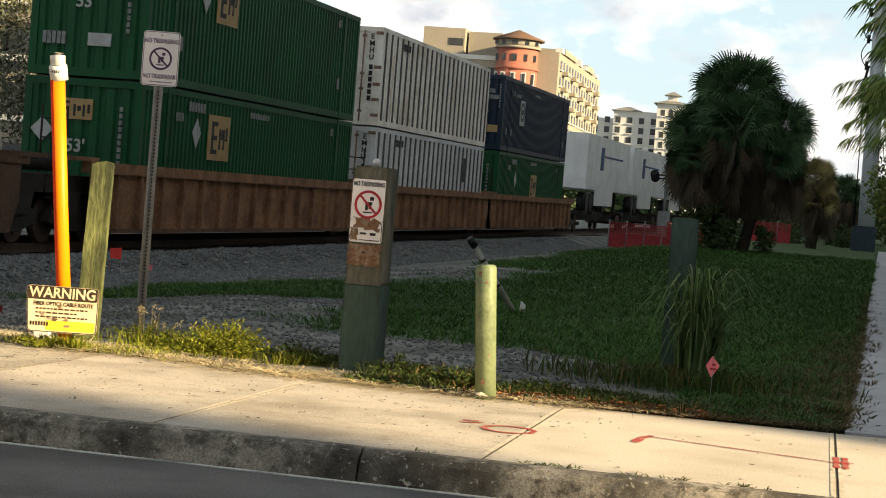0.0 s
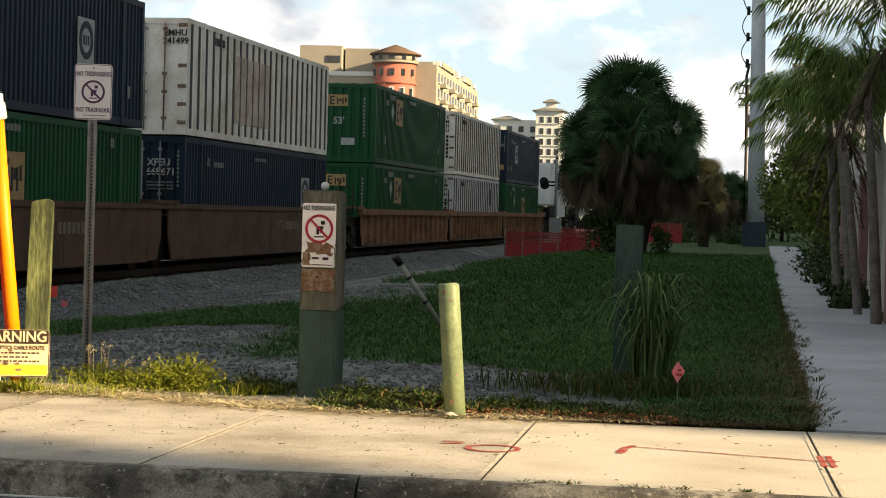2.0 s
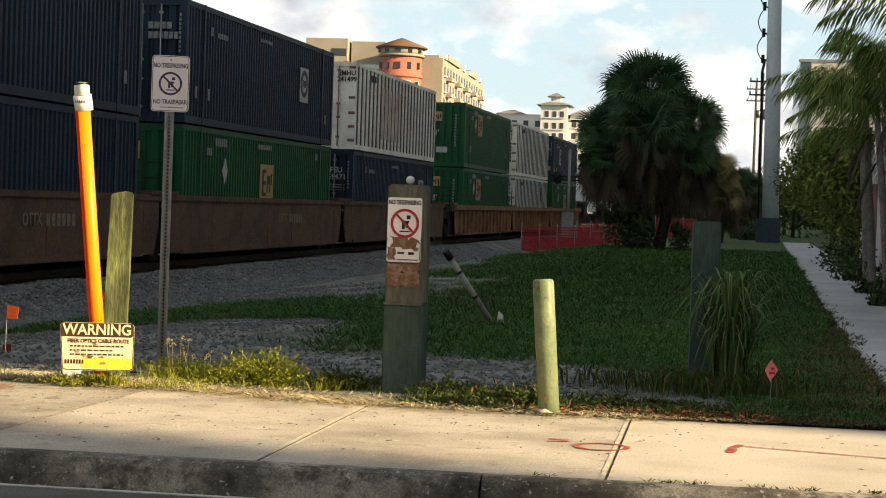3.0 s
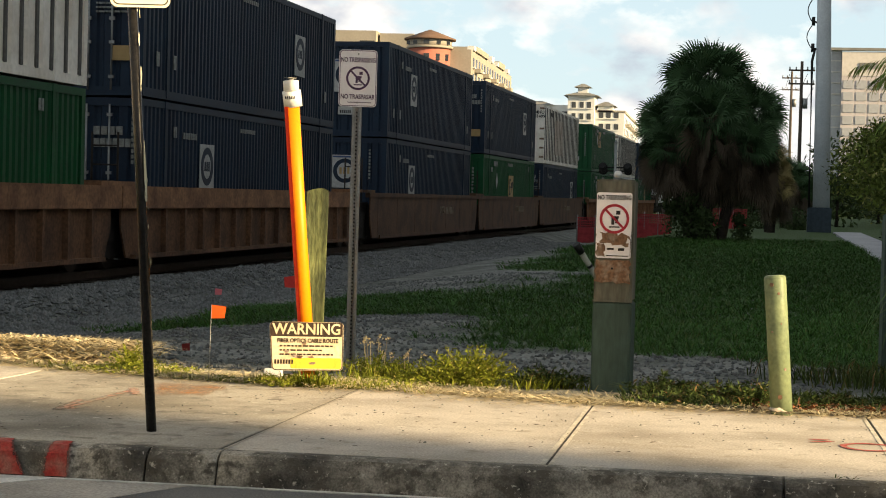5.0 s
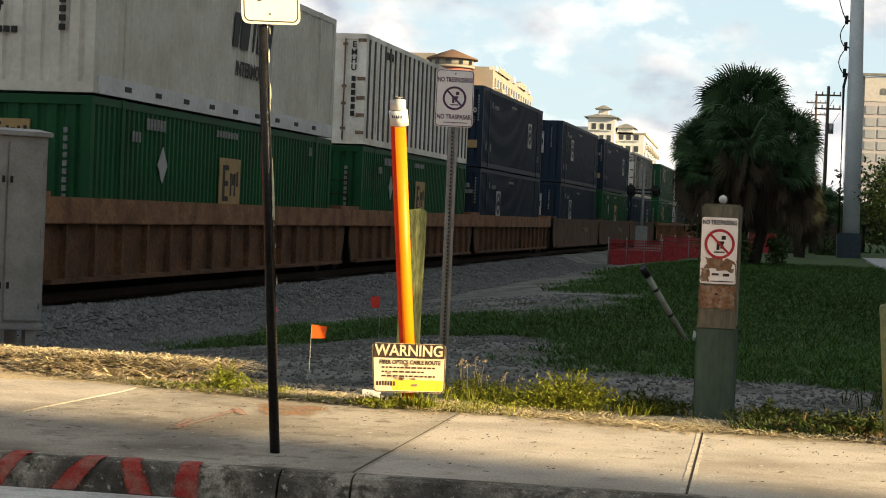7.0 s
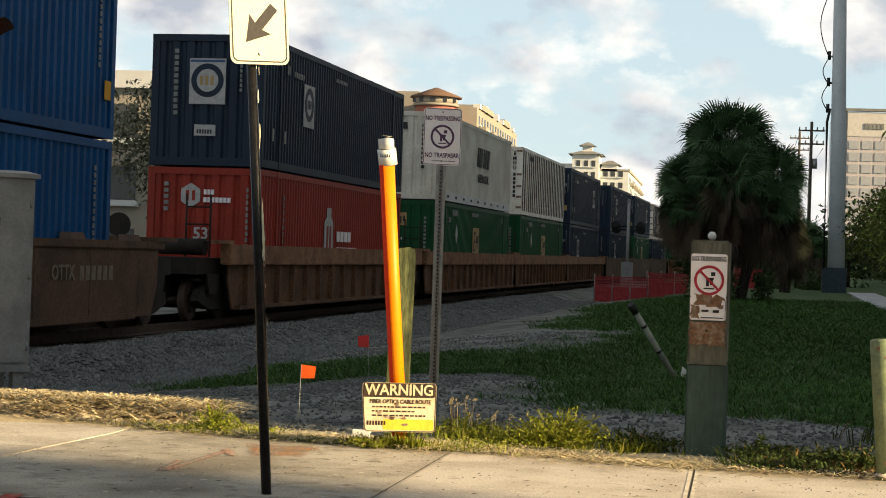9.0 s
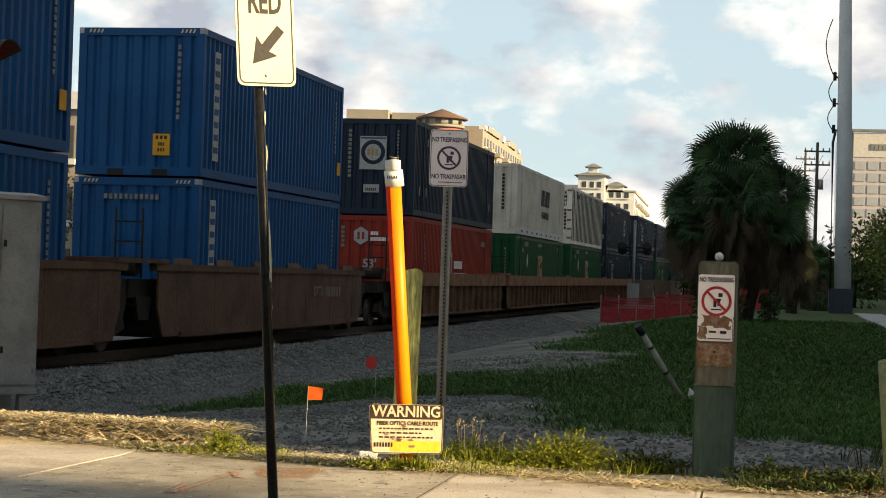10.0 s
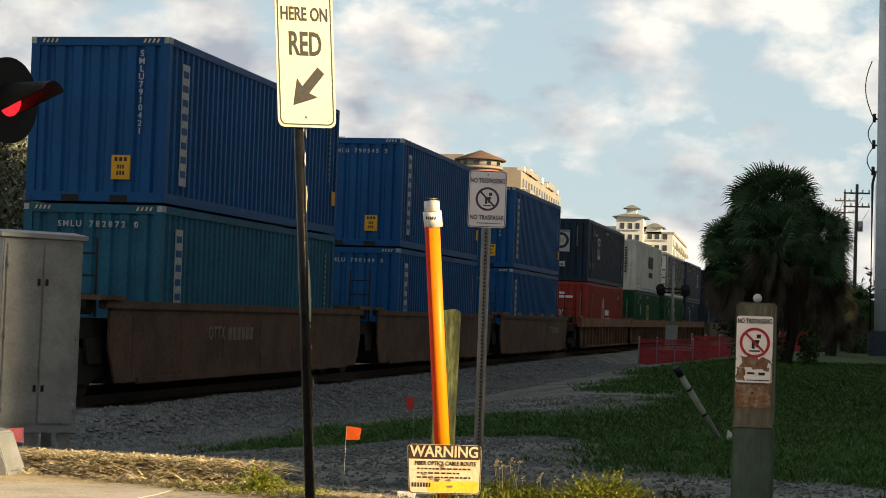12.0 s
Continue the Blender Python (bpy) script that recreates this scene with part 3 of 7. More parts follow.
def dress(root, kind, L, upper, near):
    """The marks that each sort of container carries."""
    h = CH
    if kind == "white":
        k = 24
        bm = bmesh.new()
        box(bm, CW / 2 - 0.05, CW / 2 + 0.02, -0.045, 0.045, 0.16, h - 0.12)
        post = mesh_of(bm, "side_post", C_POST)
        for i in range(k):
            ob = new("side_post", post)
            ob.parent = root
            ob.matrix_basis = Matrix.Translation((0, 0.35 + (L - 0.7) * i / (k - 1), 0))
    if kind == "green":
        py, pz = {(27.5, False): (4.44, 1.95), (27.5, True): (4.4, 2.05)}.get((near, upper), (7.35, 1.62))
        decal(root, "logo_panel", M_TAN, py, pz, 1.35, 1.0, "tan panel with a dark logo")
        for dy, dz, wy, wz in ((-0.40, 0, 0.13, 0.72), (-0.22, 0.31, 0.24, 0.10), (-0.22, 0.0, 0.2, 0.10), (-0.22, -0.31, 0.24, 0.10), (0.06, -0.02, 0.09, 0.46), (0.2, 0.08, 0.12, 0.22), (0.32, -0.02, 0.09, 0.46), (0.48, 0.1, 0.10, 0.3)):
            decal(root, "logo", M_MARK_DARK, py + dy, pz + dz, wy, wz, out=0.022)
        dy, dz = (3.07, 2.0) if near == 27.5 else (3.4, 1.85)
        bm = bmesh.new()
        prism(bm, [(CW / 2 + 0.002, dy, dz - 0.33), (CW / 2 + 0.002, dy + 0.25, dz), (CW / 2 + 0.002, dy, dz + 0.33), (CW / 2 + 0.002, dy - 0.25, dz)], (0.014, 0, 0))
        part("placard", bm, M_MARK, root, "white diamond placard")
        bars(root, 6.5, 2.58, 8, 0.12, 0.13, M_MARK, 0.45)
        bars(root, 2.6, 2.55, 6, 0.12, 0.2, M_MARK, 0.4)
        bars(root, 1.75, 0.9, 1, 0.2, 0.3, M_MARK)
        bars(root, L - 1.75, 0.9, 1, 0.2, 0.3, M_MARK)
        bars(root, L - 2.0, 2.5, 2, 0.08, 0.2, M_MARK)
        bars(root, 1.9, 2.3, 3, 0.1, 0.18, M_MARK)
        end_mark(root, "logo_panel", M_TAN, -0.15, 2.25, 0.75, 0.42, "tan panel with a dark logo")
        for x, z, wx, wz in ((-0.42, 2.25, 0.05, 0.3), (-0.34, 2.38, 0.14, 0.05), (-0.34, 2.25, 0.12, 0.05), (-0.34, 2.12, 0.14, 0.05), (-0.16, 2.22, 0.05, 0.24), (-0.06, 2.26, 0.08, 0.1), (0.04, 2.22, 0.05, 0.24), (0.15, 2.26, 0.06, 0.18)):
            bm = bmesh.new()
            box(bm, x - wx / 2, x + wx / 2, -0.018, 0.02, z - wz / 2, z + wz / 2)
            part("logo", bm, M_MARK_DARK, root)
        bm = bmesh.new()
        prism(bm, [(-0.85, -0.016, 1.55), (-0.6, -0.016, 1.8), (-0.85, -0.016, 2.05), (-1.1, -0.016, 1.8)], (0, 0.04, 0))
        part("placard", bm, M_MARK, root, "white diamond placard")
        end_words(root, "53'", -0.1, 1.5, 0.36, M_MARK)
        end_bars(root, 0.85, 2.3, 11, 0.07, 0.09, M_MARK)
        end_mark(root, "weight_panel", M_MARK, 0.25, 0.75, 0.5, 0.26)
        end_bars(root, -0.95, 0.75, 5, 0.08, 0.25, M_MARK, upright=False, gap=0.3)
    elif kind in ("navy", "fec"):
        ly = {(-12.9, True): 11.1, (-52.4, True): 11.2, (-52.4, False): 4.0, (5.1, False): 12.1}.get((near, upper), 3.8)
        decal(root, "logo_panel", M_MARK, ly, 1.62, 0.95, 1.0, "white panel with a round logo")
        bm = bmesh.new()
        ring(bm, 0.26, 0.40, -0.020, 0.0, 24)
        part("logo", bm, C_NAVY, root, at=Matrix.Translation((CW / 2 + 0.004, ly, 1.66)) @ FACE_SIDE)
        for k in range(3):
            decal(root, "logo", C_NAVY, ly - 0.13 + 0.13 * k, 1.66, 0.07, 0.2, out=0.024)
        bars(root, 6.4, 2.5, 8, 0.1, 0.09, M_MARK)
        bars(root, 1.9, 2.3, 2, 0.07, 0.22, M_MARK)
        bars(root, 2.5, 2.25, 6, 0.1, 0.13, M_MARK)
        bars(root, 0.8, 0.75, 1, 0.16, 0.28, M_MARK)
        bars(root, 1.8, 0.75, 1, 0.16, 0.28, M_MARK)
        bars(root, L - 1.0, 0.75, 1, 0.16, 0.28, M_MARK)
        end_bars(root, 0.76 if kind == "fec" else 1.12, 2.5, 9, 0.05, 0.07, M_MARK)
        if kind == "fec":
            end_mark(root, "logo_panel", M_MARK, 0.0, 1.84, 0.82, 1.0, "white panel with a dark blue round logo")
            bm = bmesh.new()
            ring(bm, 0.25, 0.37, -0.022, 0.02, 28)
            part("logo", bm, C_NAVY, root, at=Matrix.Translation((0, 0, 1.86)))
            for k in range(3):
                bm = bmesh.new()
                box(bm, -0.17 + 0.12 * k, -0.10 + 0.12 * k, -0.022, 0.02, 1.76, 1.96)
                part("logo", bm, M_TAN, root)
            bm = bmesh.new()
            box(bm, -0.39, 0.39, -0.018, 0.02, 2.26, 2.31)
            part("logo", bm, M_LOGO_BLUE, root)
            end_mark(root, "weight_panel", M_MARK, -0.03, 0.77, 0.48, 0.24)
            end_bars(root, -0.19, 0.74, 6, 0.04, 0.09, M_MARK_DARK, upright=False, gap=0.5)
            end_bars(root, -0.72, 2.5, 11, 0.09, 0.09, M_MARK)
        else:
            code = {(5.1, False): "668671", (-52.4, True): "668690"}.get((near, upper))
            if code:
                end_words(root, "XFEU", 0.62, 2.22, 0.25, M_MARK)
                end_words(root, code, 0.68, 1.99, 0.25, M_MARK)
                for z in (1.74, 1.66, 1.58):
                    end_bars(root, 0.35, z, 11, 0.045, 0.035, M_MARK, upright=False, gap=0.4)
            else:
                end_bars(root, 0.4, 2.25, 4, 0.12, 0.16, M_MARK, upright=False, gap=0.25)
                end_bars(root, 0.4, 2.02, 6, 0.10, 0.16, M_MARK, upright=False, gap=0.25)
            end_mark(root, "decal", M_TAN, 0.88, 0.8, 0.45, 0.28)
            for x in (-0.7, -0.2, 0.2, 0.66):
                bm = bmesh.new()
                tube(bm, [(x, -0.03, 0.1), (x, -0.03, 2.75)], 0.02, 6)
                for z in (0.35, 1.0, 1.45, 2.55):
                    box(bm, x - 0.05, x + 0.05, -0.05, 0.0, z - 0.03, z + 0.03)
                part("locking_rod", bm, M_GALV, root)
    elif kind == "white":
        bars(root, 2.3, 2.5, 5, 0.13, 0.2, M_MARK_DARK)
        decal(root, "logo_panel", M_MARK_DARK, 11.75, 1.95, 0.75, 0.85, "dark logo panel") if not upper else None
        if near == 5.1:
            bm = bmesh.new()
            box(bm, CW / 2 - 0.02, CW / 2 + 0.01, 4.2, 7.6, 0.5, 2.3)
            part("patch_panel", bm, mat("bleached_panel", (0.66, 0.56, 0.48), 0.6, var=0.2, scale=1.5, second=(0.44, 0.33, 0.27)), root, "bleached rectangle where a logo was removed")
        if near == 5.1:
            end_words(root, "EMHU", 0.97, 2.5, 0.22, M_MARK_DARK)
            end_words(root, "241499", 0.98, 2.3, 0.22, M_MARK_DARK)
        else:
            for k, ch in enumerate("EMHU"):
                end_words(root, ch, 0.95, 2.58 - 0.2 * k, 0.22, M_MARK_DARK)
            end_bars(root, 0.95, 1.7, 6, 0.1, 0.13, M_MARK_DARK, gap=0.4)
        for x in (-0.7, -0.2, 0.2, 0.71):
            bm = bmesh.new()
            tube(bm, [(x, -0.03, 0.1), (x, -0.03, 2.75)], 0.022, 6)
            for z in (0.4, 1.05, 1.5, 2.6):
                box(bm, x - 0.06, x + 0.06, -0.05, 0.0, z - 0.035, z + 0.035)
            part("locking_rod", bm, M_RUST if x > 0.5 else M_GALV, root)
        for x in (-1.17, 1.16):
            for z in (0.3, 0.75, 1.2, 1.7, 2.7):
                end_mark(root, "hinge", M_RUST, x, z, 0.22, 0.09)
    elif kind == "swift":
        side_words(root, "INTERMODAL", SWIFT_Y, 1.02, 0.42, M_MARK_DARK, 0.9)
        for k, (dy, wy) in enumerate(((-1.2, 0.42), (-0.62, 0.62), (0.0, 0.16), (0.42, 0.4), (1.02, 0.5))):
            bm = bmesh.new()
            prism(bm, [(CW / 2 + 0.002, SWIFT_Y + dy - wy / 2, 1.45), (CW / 2 + 0.002, SWIFT_Y + dy + wy / 2 - 0.1, 1.45), (CW / 2 + 0.002, SWIFT_Y + dy + wy / 2 + 0.1, 2.15), (CW / 2 + 0.002, SWIFT_Y + dy - wy / 2 + 0.12, 2.15)], (0.014, 0, 0))
            part("logo", bm, M_MARK_DARK, root, "dark slanted logo block")
        bm = bmesh.new()
        box(bm, CW / 2 - 0.01, CW / 2 + 0.02, 0.2, L - 0.2, 0.0, 0.3)
        part("bottom_rail", bm, C_PALE, root, "pale bottom rail with slots")
        for i in range(9):
            decal(root, "slot", M_MARK_DARK, 1.5 + i * 1.5, 0.15, 0.3, 0.09, out=0.03)
        end_words(root, "53ft", -0.6, 1.5, 0.34, M_MARK_DARK)
        end_mark(root, "logo", M_MARK_DARK, -0.35, 2.4, 1.0, 0.22)
        end_bars(root, 0.7, 2.4, 10, 0.1, 0.1, M_MARK_DARK)
        end_bars(root, -0.8, 1.0, 6, 0.09, 0.1, M_MARK_DARK, upright=False)
    elif kind == "hub":
        bm = bmesh.new()
        prism(bm, [(CW / 2 + 0.002, 6.1 + a, 1.35 + b) for a, b in ((-0.42, -0.5), (-0.2, -0.62), (-0.2, -0.85), (0.2, -0.85), (0.2, -0.62), (0.42, -0.5), (0.42, 0.5), (0.2, 0.62), (0.2, 0.85), (-0.2, 0.85), (-0.2, 0.62), (-0.42, 0.5))], (0.014, 0, 0))
        part("logo_panel", bm, M_MARK, root, "white elongated hexagon logo")
        decal(root, "logo", C_RED, 5.95, 1.35, 0.16, 0.8, out=0.022)
        decal(root, "logo", C_RED, 6.25, 1.35, 0.16, 0.8, out=0.022)
        bars(root, 7.1, 1.5, 4, 0.3, 0.26, M_WHITE_SIGN, gap=0.3)
        bars(root, 7.1, 1.1, 7, 0.24, 0.26, M_WHITE_SIGN, gap=0.3)
        bars(root, 1.9, 2.3, 11, 0.06, 0.11, M_MARK, gap=0.5, upright=True)
        bars(root, 12.2, 2.3, 6, 0.1, 0.16, M_MARK, gap=0.3)
        bm = bmesh.new()
        prism(bm, [(-0.29 + 0.25 * math.cos(radians(30 + 60 * k)), -0.016, 2.26 + 0.27 * math.sin(radians(30 + 60 * k))) for k in range(6)], (0, 0.04, 0))
        part("logo_panel", bm, M_MARK, root, "white hexagon logo")
        for x in (-0.36, -0.22):
            bm = bmesh.new()
            box(bm, x - 0.035, x + 0.035, -0.02, 0.02, 2.15, 2.37)
            part("logo", bm, C_RED, root)
        end_bars(root, 0.04, 2.34, 3, 0.06, 0.11, M_WHITE_SIGN, upright=False, gap=0.4)
        end_bars(root, 0.04, 2.17, 7, 0.07, 0.11, M_WHITE_SIGN, upright=False, gap=0.3)
        end_words(root, "53'", 0.0, 1.42, 0.36, M_MARK)
        end_bars(root, -0.85, 2.5, 5, 0.10, 0.09, M_MARK)
        end_bars(root, 1.0, 2.4, 11, 0.05, 0.09, M_MARK)
    elif kind in ("blue", "teal"):
        decal(root, "name_panel", M_MARK, 0.85, 1.42, 0.36, 2.15, "white upright name panel with dark blue marks", 0.010)
        bars(root, 0.85, 2.32, 8, 0.26, 0.12, C_BLUE, 1.1, True)
        bars(root, L - 0.75, 2.4, 11, 0.07, 0.08, M_MARK, upright=True)
        decal(root, "decal", M_YELLOW, L - 0.35, 0.8, 0.26, 0.32)
        code = {(-163.8, True): "SMLU7910421", (-163.8, False): "SMLU 782872 0", (-146.3, True): "SMLU 790545 3", (-146.3, False): "SMLU 790149 8"}.get((near, upper))
        if code:
            for k, ch in enumerate(code):
                if ch != " ":
                    end_words(root, ch, *((0.79, 2.58 - 0.135 * k) if " " not in code else (-0.6 + 0.118 * k, 2.52)), 0.15, M_MARK)
        elif upper:
            end_bars(root, 0.79, 2.5, 11, 0.06, 0.085, M_MARK, gap=0.6)
        else:
            end_bars(root, -0.62, 2.5, 11, 0.06, 0.10, M_MARK, upright=False, gap=0.75)
        if upper:
            end_mark(root, "decal", M_YELLOW, 0.47, 0.60, 0.34, 0.42, "orange label with black marks")
            for z, wx in ((0.74, 0.26), (0.61, 0.14), (0.50, 0.16)):
                end_bars(root, 0.47 - wx / 3, z, 3, wx / 4.5, 0.07, M_MARK_DARK, upright=False, gap=0.5)
        for x in (-1.08, -1.0, -0.92, -0.84, 0.80, 0.88, 0.96, 1.04):
            bm = bmesh.new()
            prism(bm, [(x, -0.012, 2.77), (x + 0.035, -0.012, 2.77), (x + 0.065, -0.012, 2.84), (x + 0.03, -0.012, 2.84)], (0, 0.02, 0))
            part("hazard_stripe", bm, M_WARN, root)
        for x in (-0.45, 0.45):
            bm = bmesh.new()
            box(bm, x - 0.16, x + 0.16, -0.012, 0.2, -0.002, 0.12)
            part("fork_pocket", bm, M_BLACK, root)


def wagon(load, e0, e1, ribbed, near_truck, far_truck, label, near, logo=False):
    """A well unit; origin at its near end on the rail, the body along +y. e0, e1: how far it reaches past its load."""
    length = load + e0 + e1
    root = thing("well_wagon", label, "rail wagon", "units of the stack train")
    w = 1.36
    paint = M_WELL if ribbed else M_WELL_PLAIN
    y0, y1 = max(0.42, e0 - 2.1), length - max(0.42, e1 - 2.1)
    z0, z1 = 0.24, 1.55
    for sx in (-1, 1):
        bm = bmesh.new()
        xa, xb = sorted((sx * (w - 0.05), sx * (w - 0.01)))
        prism(bm, [(xa, y0 - 0.2, z1), (xa, y0 - 0.2, z0 + 0.55), (xa, y0 + 0.1, z0), (xa, y1 - 0.1, z0), (xa, y1 + 0.2, z0 + 0.55), (xa, y1 + 0.2, z1)], (xb - xa, 0, 0))
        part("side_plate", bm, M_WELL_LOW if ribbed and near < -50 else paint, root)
        bm = bmesh.new()
        xa, xb = sorted((sx * (w - 0.12), sx * (w + (0.11 if ribbed else 0.03))))
        box(bm, xa, xb, y0 - 0.45, y1 + 0.45, z1 - (0.12 if not ribbed else 0.40 if near < -50 else 0.2), z1 + 0.02)
        part("top_chord", bm, paint, root, bevel=0.015)
        if ribbed:
            k = 15
            for i in range(k):
                y = y0 + 0.9 + (y1 - y0 - 1.8) * i / (k - 1)
                bm = bmesh.new()
                xa, xb = sorted((sx * (w - 0.02), sx * (w + 0.09)))
                box(bm, xa, xb, y - 0.05, y + 0.05, z0 + 0.06, z1 - (0.39 if near < -50 else 0.19))
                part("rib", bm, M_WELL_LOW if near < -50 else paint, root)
        else:
            bm = bmesh.new()
            xa, xb = sorted((sx * (w - 0.06), sx * (w + 0.03)))
            box(bm, xa, xb, y0 + 1.0, y1 - 1.0, z0 - 0.03, z0 + 0.07)
            part("bottom_chord", bm, paint, root)
        if ribbed:
            bm = bmesh.new()
            xa, xb = sorted((sx * (w - 0.04), sx * (w + 0.10)))
            box(bm, xa, xb, y0 + 0.3, y1 - 0.3, z0 - 0.02, z0 + 0.06)
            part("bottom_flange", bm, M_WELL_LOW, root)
        else:
            # weld seams and folded guides along the top
            for k in range(7):
                y = y0 + 0.8 + (y1 - y0 - 1.6) * k / 6
                bm = bmesh.new()
                xa, xb = sorted((sx * (w - 0.012), sx * (w - 0.005)))
                box(bm, xa, xb, y - 0.012, y + 0.012, z0 + 0.08, z1 - 0.12)
                part("weld_seam", bm, paint, root)
            for k in range(6 if near == -129.0 else 0):
                y = y0 + 1.2 + (y1 - y0 - 2.4) * k / 5
                bm = bmesh.new()
                xa = sx * (w - 0.03)
                prism(bm, [(xa, y - 0.55, z1 + 0.02), (xa, y + 0.55, z1 + 0.02), (xa - sx * 0.03, y + 0.48, z1 + 0.13), (xa - sx * 0.03, y - 0.48, z1 + 0.13)], (-sx * 0.02, 0, 0))
                part("load_guide", bm, paint, root)
    if not ribbed and logo:
        bm = bmesh.new()
        c = e0 + 6.5
        box(bm, w - 0.012, w - 0.004, c - 1.1, c + 1.1, 0.82, 1.38)
        pn = part("logo_panel", bm, M_UNDER, root, "dark panel with dull block logo")
        for dy in (-0.68, 0.0, 0.68):
            bm = bmesh.new()
            box(bm, w - 0.006, w + 0.002, c + dy - 0.2, c + dy + 0.2, 0.90, 1.30)
            part("logo", bm, M_TAN_DULL, pn)
    elif not ribbed:
        a, b = {-163.8: (2.4, 5.2), -129.0: (8.5, 11.1)}.get(near, (8.5, 11.1))
        letters("lettering", "OTTX", 0.34, M_TAN_DULL, root, Matrix.Translation((w + 0.0, e0 + a + 0.45, 1.02)) @ Matrix.Rotation(radians(90), 4, "Z"), thick=0.006)
        bm = bmesh.new()
        for k in range(6):
            box(bm, w - 0.012, w - 0.002, e0 + a + 1.15 + 0.26 * k, e0 + a + 1.33 + 0.26 * k, 0.9, 1.14)
        tagged(part("stencil", bm, M_TAN_DULL, root), kind="stuff")
    bm = bmesh.new()
    box(bm, -w + 0.1, w - 0.1, y0 + 0.6, y1 - 0.6, 0.2, 0.29)
    part("floor", bm, M_UNDER, root)
    for yb in (y0 + 0.30, y1 - 0.42):
        bm = bmesh.new()
        box(bm, -w + 0.06, w - 0.06, yb, yb + 0.12, 0.27, 1.22)
        part("end_bulkhead", bm, M_UNDER, root)
    for ya, yb in ((0.1, y0), (y1, length - 0.1)):
        # centre sill, brake pipes and levers between the well and the next unit
        if yb - ya > 0.15:
            bm = bmesh.new()
            box(bm, -0.4, 0.4, ya, yb, 0.45, 0.97)
            part("centre_sill", bm, M_UNDER, root)
            for x in (-0.9, 0.62, 0.98):
                bm = bmesh.new()
                tube(bm, [(x, ya, 0.86), (x, yb, 0.74)], 0.035, 6)
                part("brake_pipe", bm, M_UNDER, root)
            bm = bmesh.new()
            ym = (ya + yb) / 2
            prism(bm, [(1.14, ym - 0.42, 0.97), (1.14, ym + 0.42, 0.97), (1.14, ym + 0.26, 0.55), (1.14, ym - 0.26, 0.55)], (0.05, 0, 0))
            part("step", bm, M_UNDER, root)
    for ya, yb in ((-0.15, y0 + 0.5), (y1 - 0.5, length + 0.15)):
        bm = bmesh.new()
        box(bm, -w + 0.25, w - 0.25, ya, yb, 0.95, 1.28)
        part("end_platform", bm, M_UNDER, root)
        bm = bmesh.new()
        box(bm, -w - 0.02, w + 0.06, (ya + yb) / 2 - 0.5, (ya + yb) / 2 + 0.5, z1 + 0.02, z1 + 0.10)
        part("walkway", bm, paint, root)
    bm = bmesh.new()
    for x in (0.75, 1.25):
        tube(bm, [(x, 0.25, 1.3), (x, 0.25, 2.55)], 0.022, 6)
    for z in (1.6, 1.95, 2.3):
        tube(bm, [(0.75, 0.25, z), (1.25, 0.25, z)], 0.018, 6)
    part("ladder", bm, M_UNDER, root)
    bm = bmesh.new()
    tube(bm, [(0.2, 0.3, 1.5), (1.15, 0.3, 1.5)], 0.17, 14)
    part("brake_reservoir", bm, M_UNDER, root)
    bm = bmesh.new()
    tube(bm, [(-0.6, 0.12, 1.28), (-0.6, 0.12, 2.0)], 0.025, 6)
    tube(bm, [(-0.62, 0.1, 1.9), (-0.62, 0.16, 1.9)], 0.24, 16)
    part("hand_brake", bm, M_UNDER, root)
    bm = bmesh.new()
    box(bm, -0.15, 0.15, -0.5, 0.2, 0.72, 0.98)
    part("coupler", bm, M_UNDER, root)
    for on, yc in ((near_truck, 1.3 if e0 > 3 else -0.1), (far_truck, length - 1.3 if e1 > 3 else length + 0.1)):
        if not on:
            continue
        for sx in (-1, 1):
            bm = bmesh.new()
            xa, xb = sorted((sx * 0.95, sx * 1.12))
            prism(bm, [(xa, yc - 1.25, 0.42), (xa, yc - 1.15, 0.62), (xa, yc - 0.5, 0.80), (xa, yc + 0.5, 0.80), (xa, yc + 1.15, 0.62), (xa, yc + 1.25, 0.42), (xa, yc + 0.55, 0.24), (xa, yc - 0.55, 0.24)], (xb - xa, 0, 0))
            part("truck_frame", bm, M_UNDER, root)
        for dy in (-0.9, 0.9):
            bm = bmesh.new()
            for sx in (-1, 1):
                xa, xb = sorted((sx * 0.70, sx * 0.84))
                tube(bm, [(xa, 0, 0), (xb, 0, 0)], 0.42, 20)
                for k in range(4):
                    a = k * math.pi / 2
                    box(bm, sx * 0.85 - 0.015, sx * 0.85 + 0.015, 0.22 * math.cos(a) - 0.04, 0.22 * math.cos(a) + 0.04, 0.22 * math.sin(a) - 0.04, 0.22 * math.sin(a) + 0.04)
            tube(bm, [(-1.05, 0, 0), (1.05, 0, 0)], 0.085, 10)
            ws = part("wheelset", bm, M_STEEL, root)
            WHEELS.append((ws, (0, yc + dy, 0.43)))
    return root


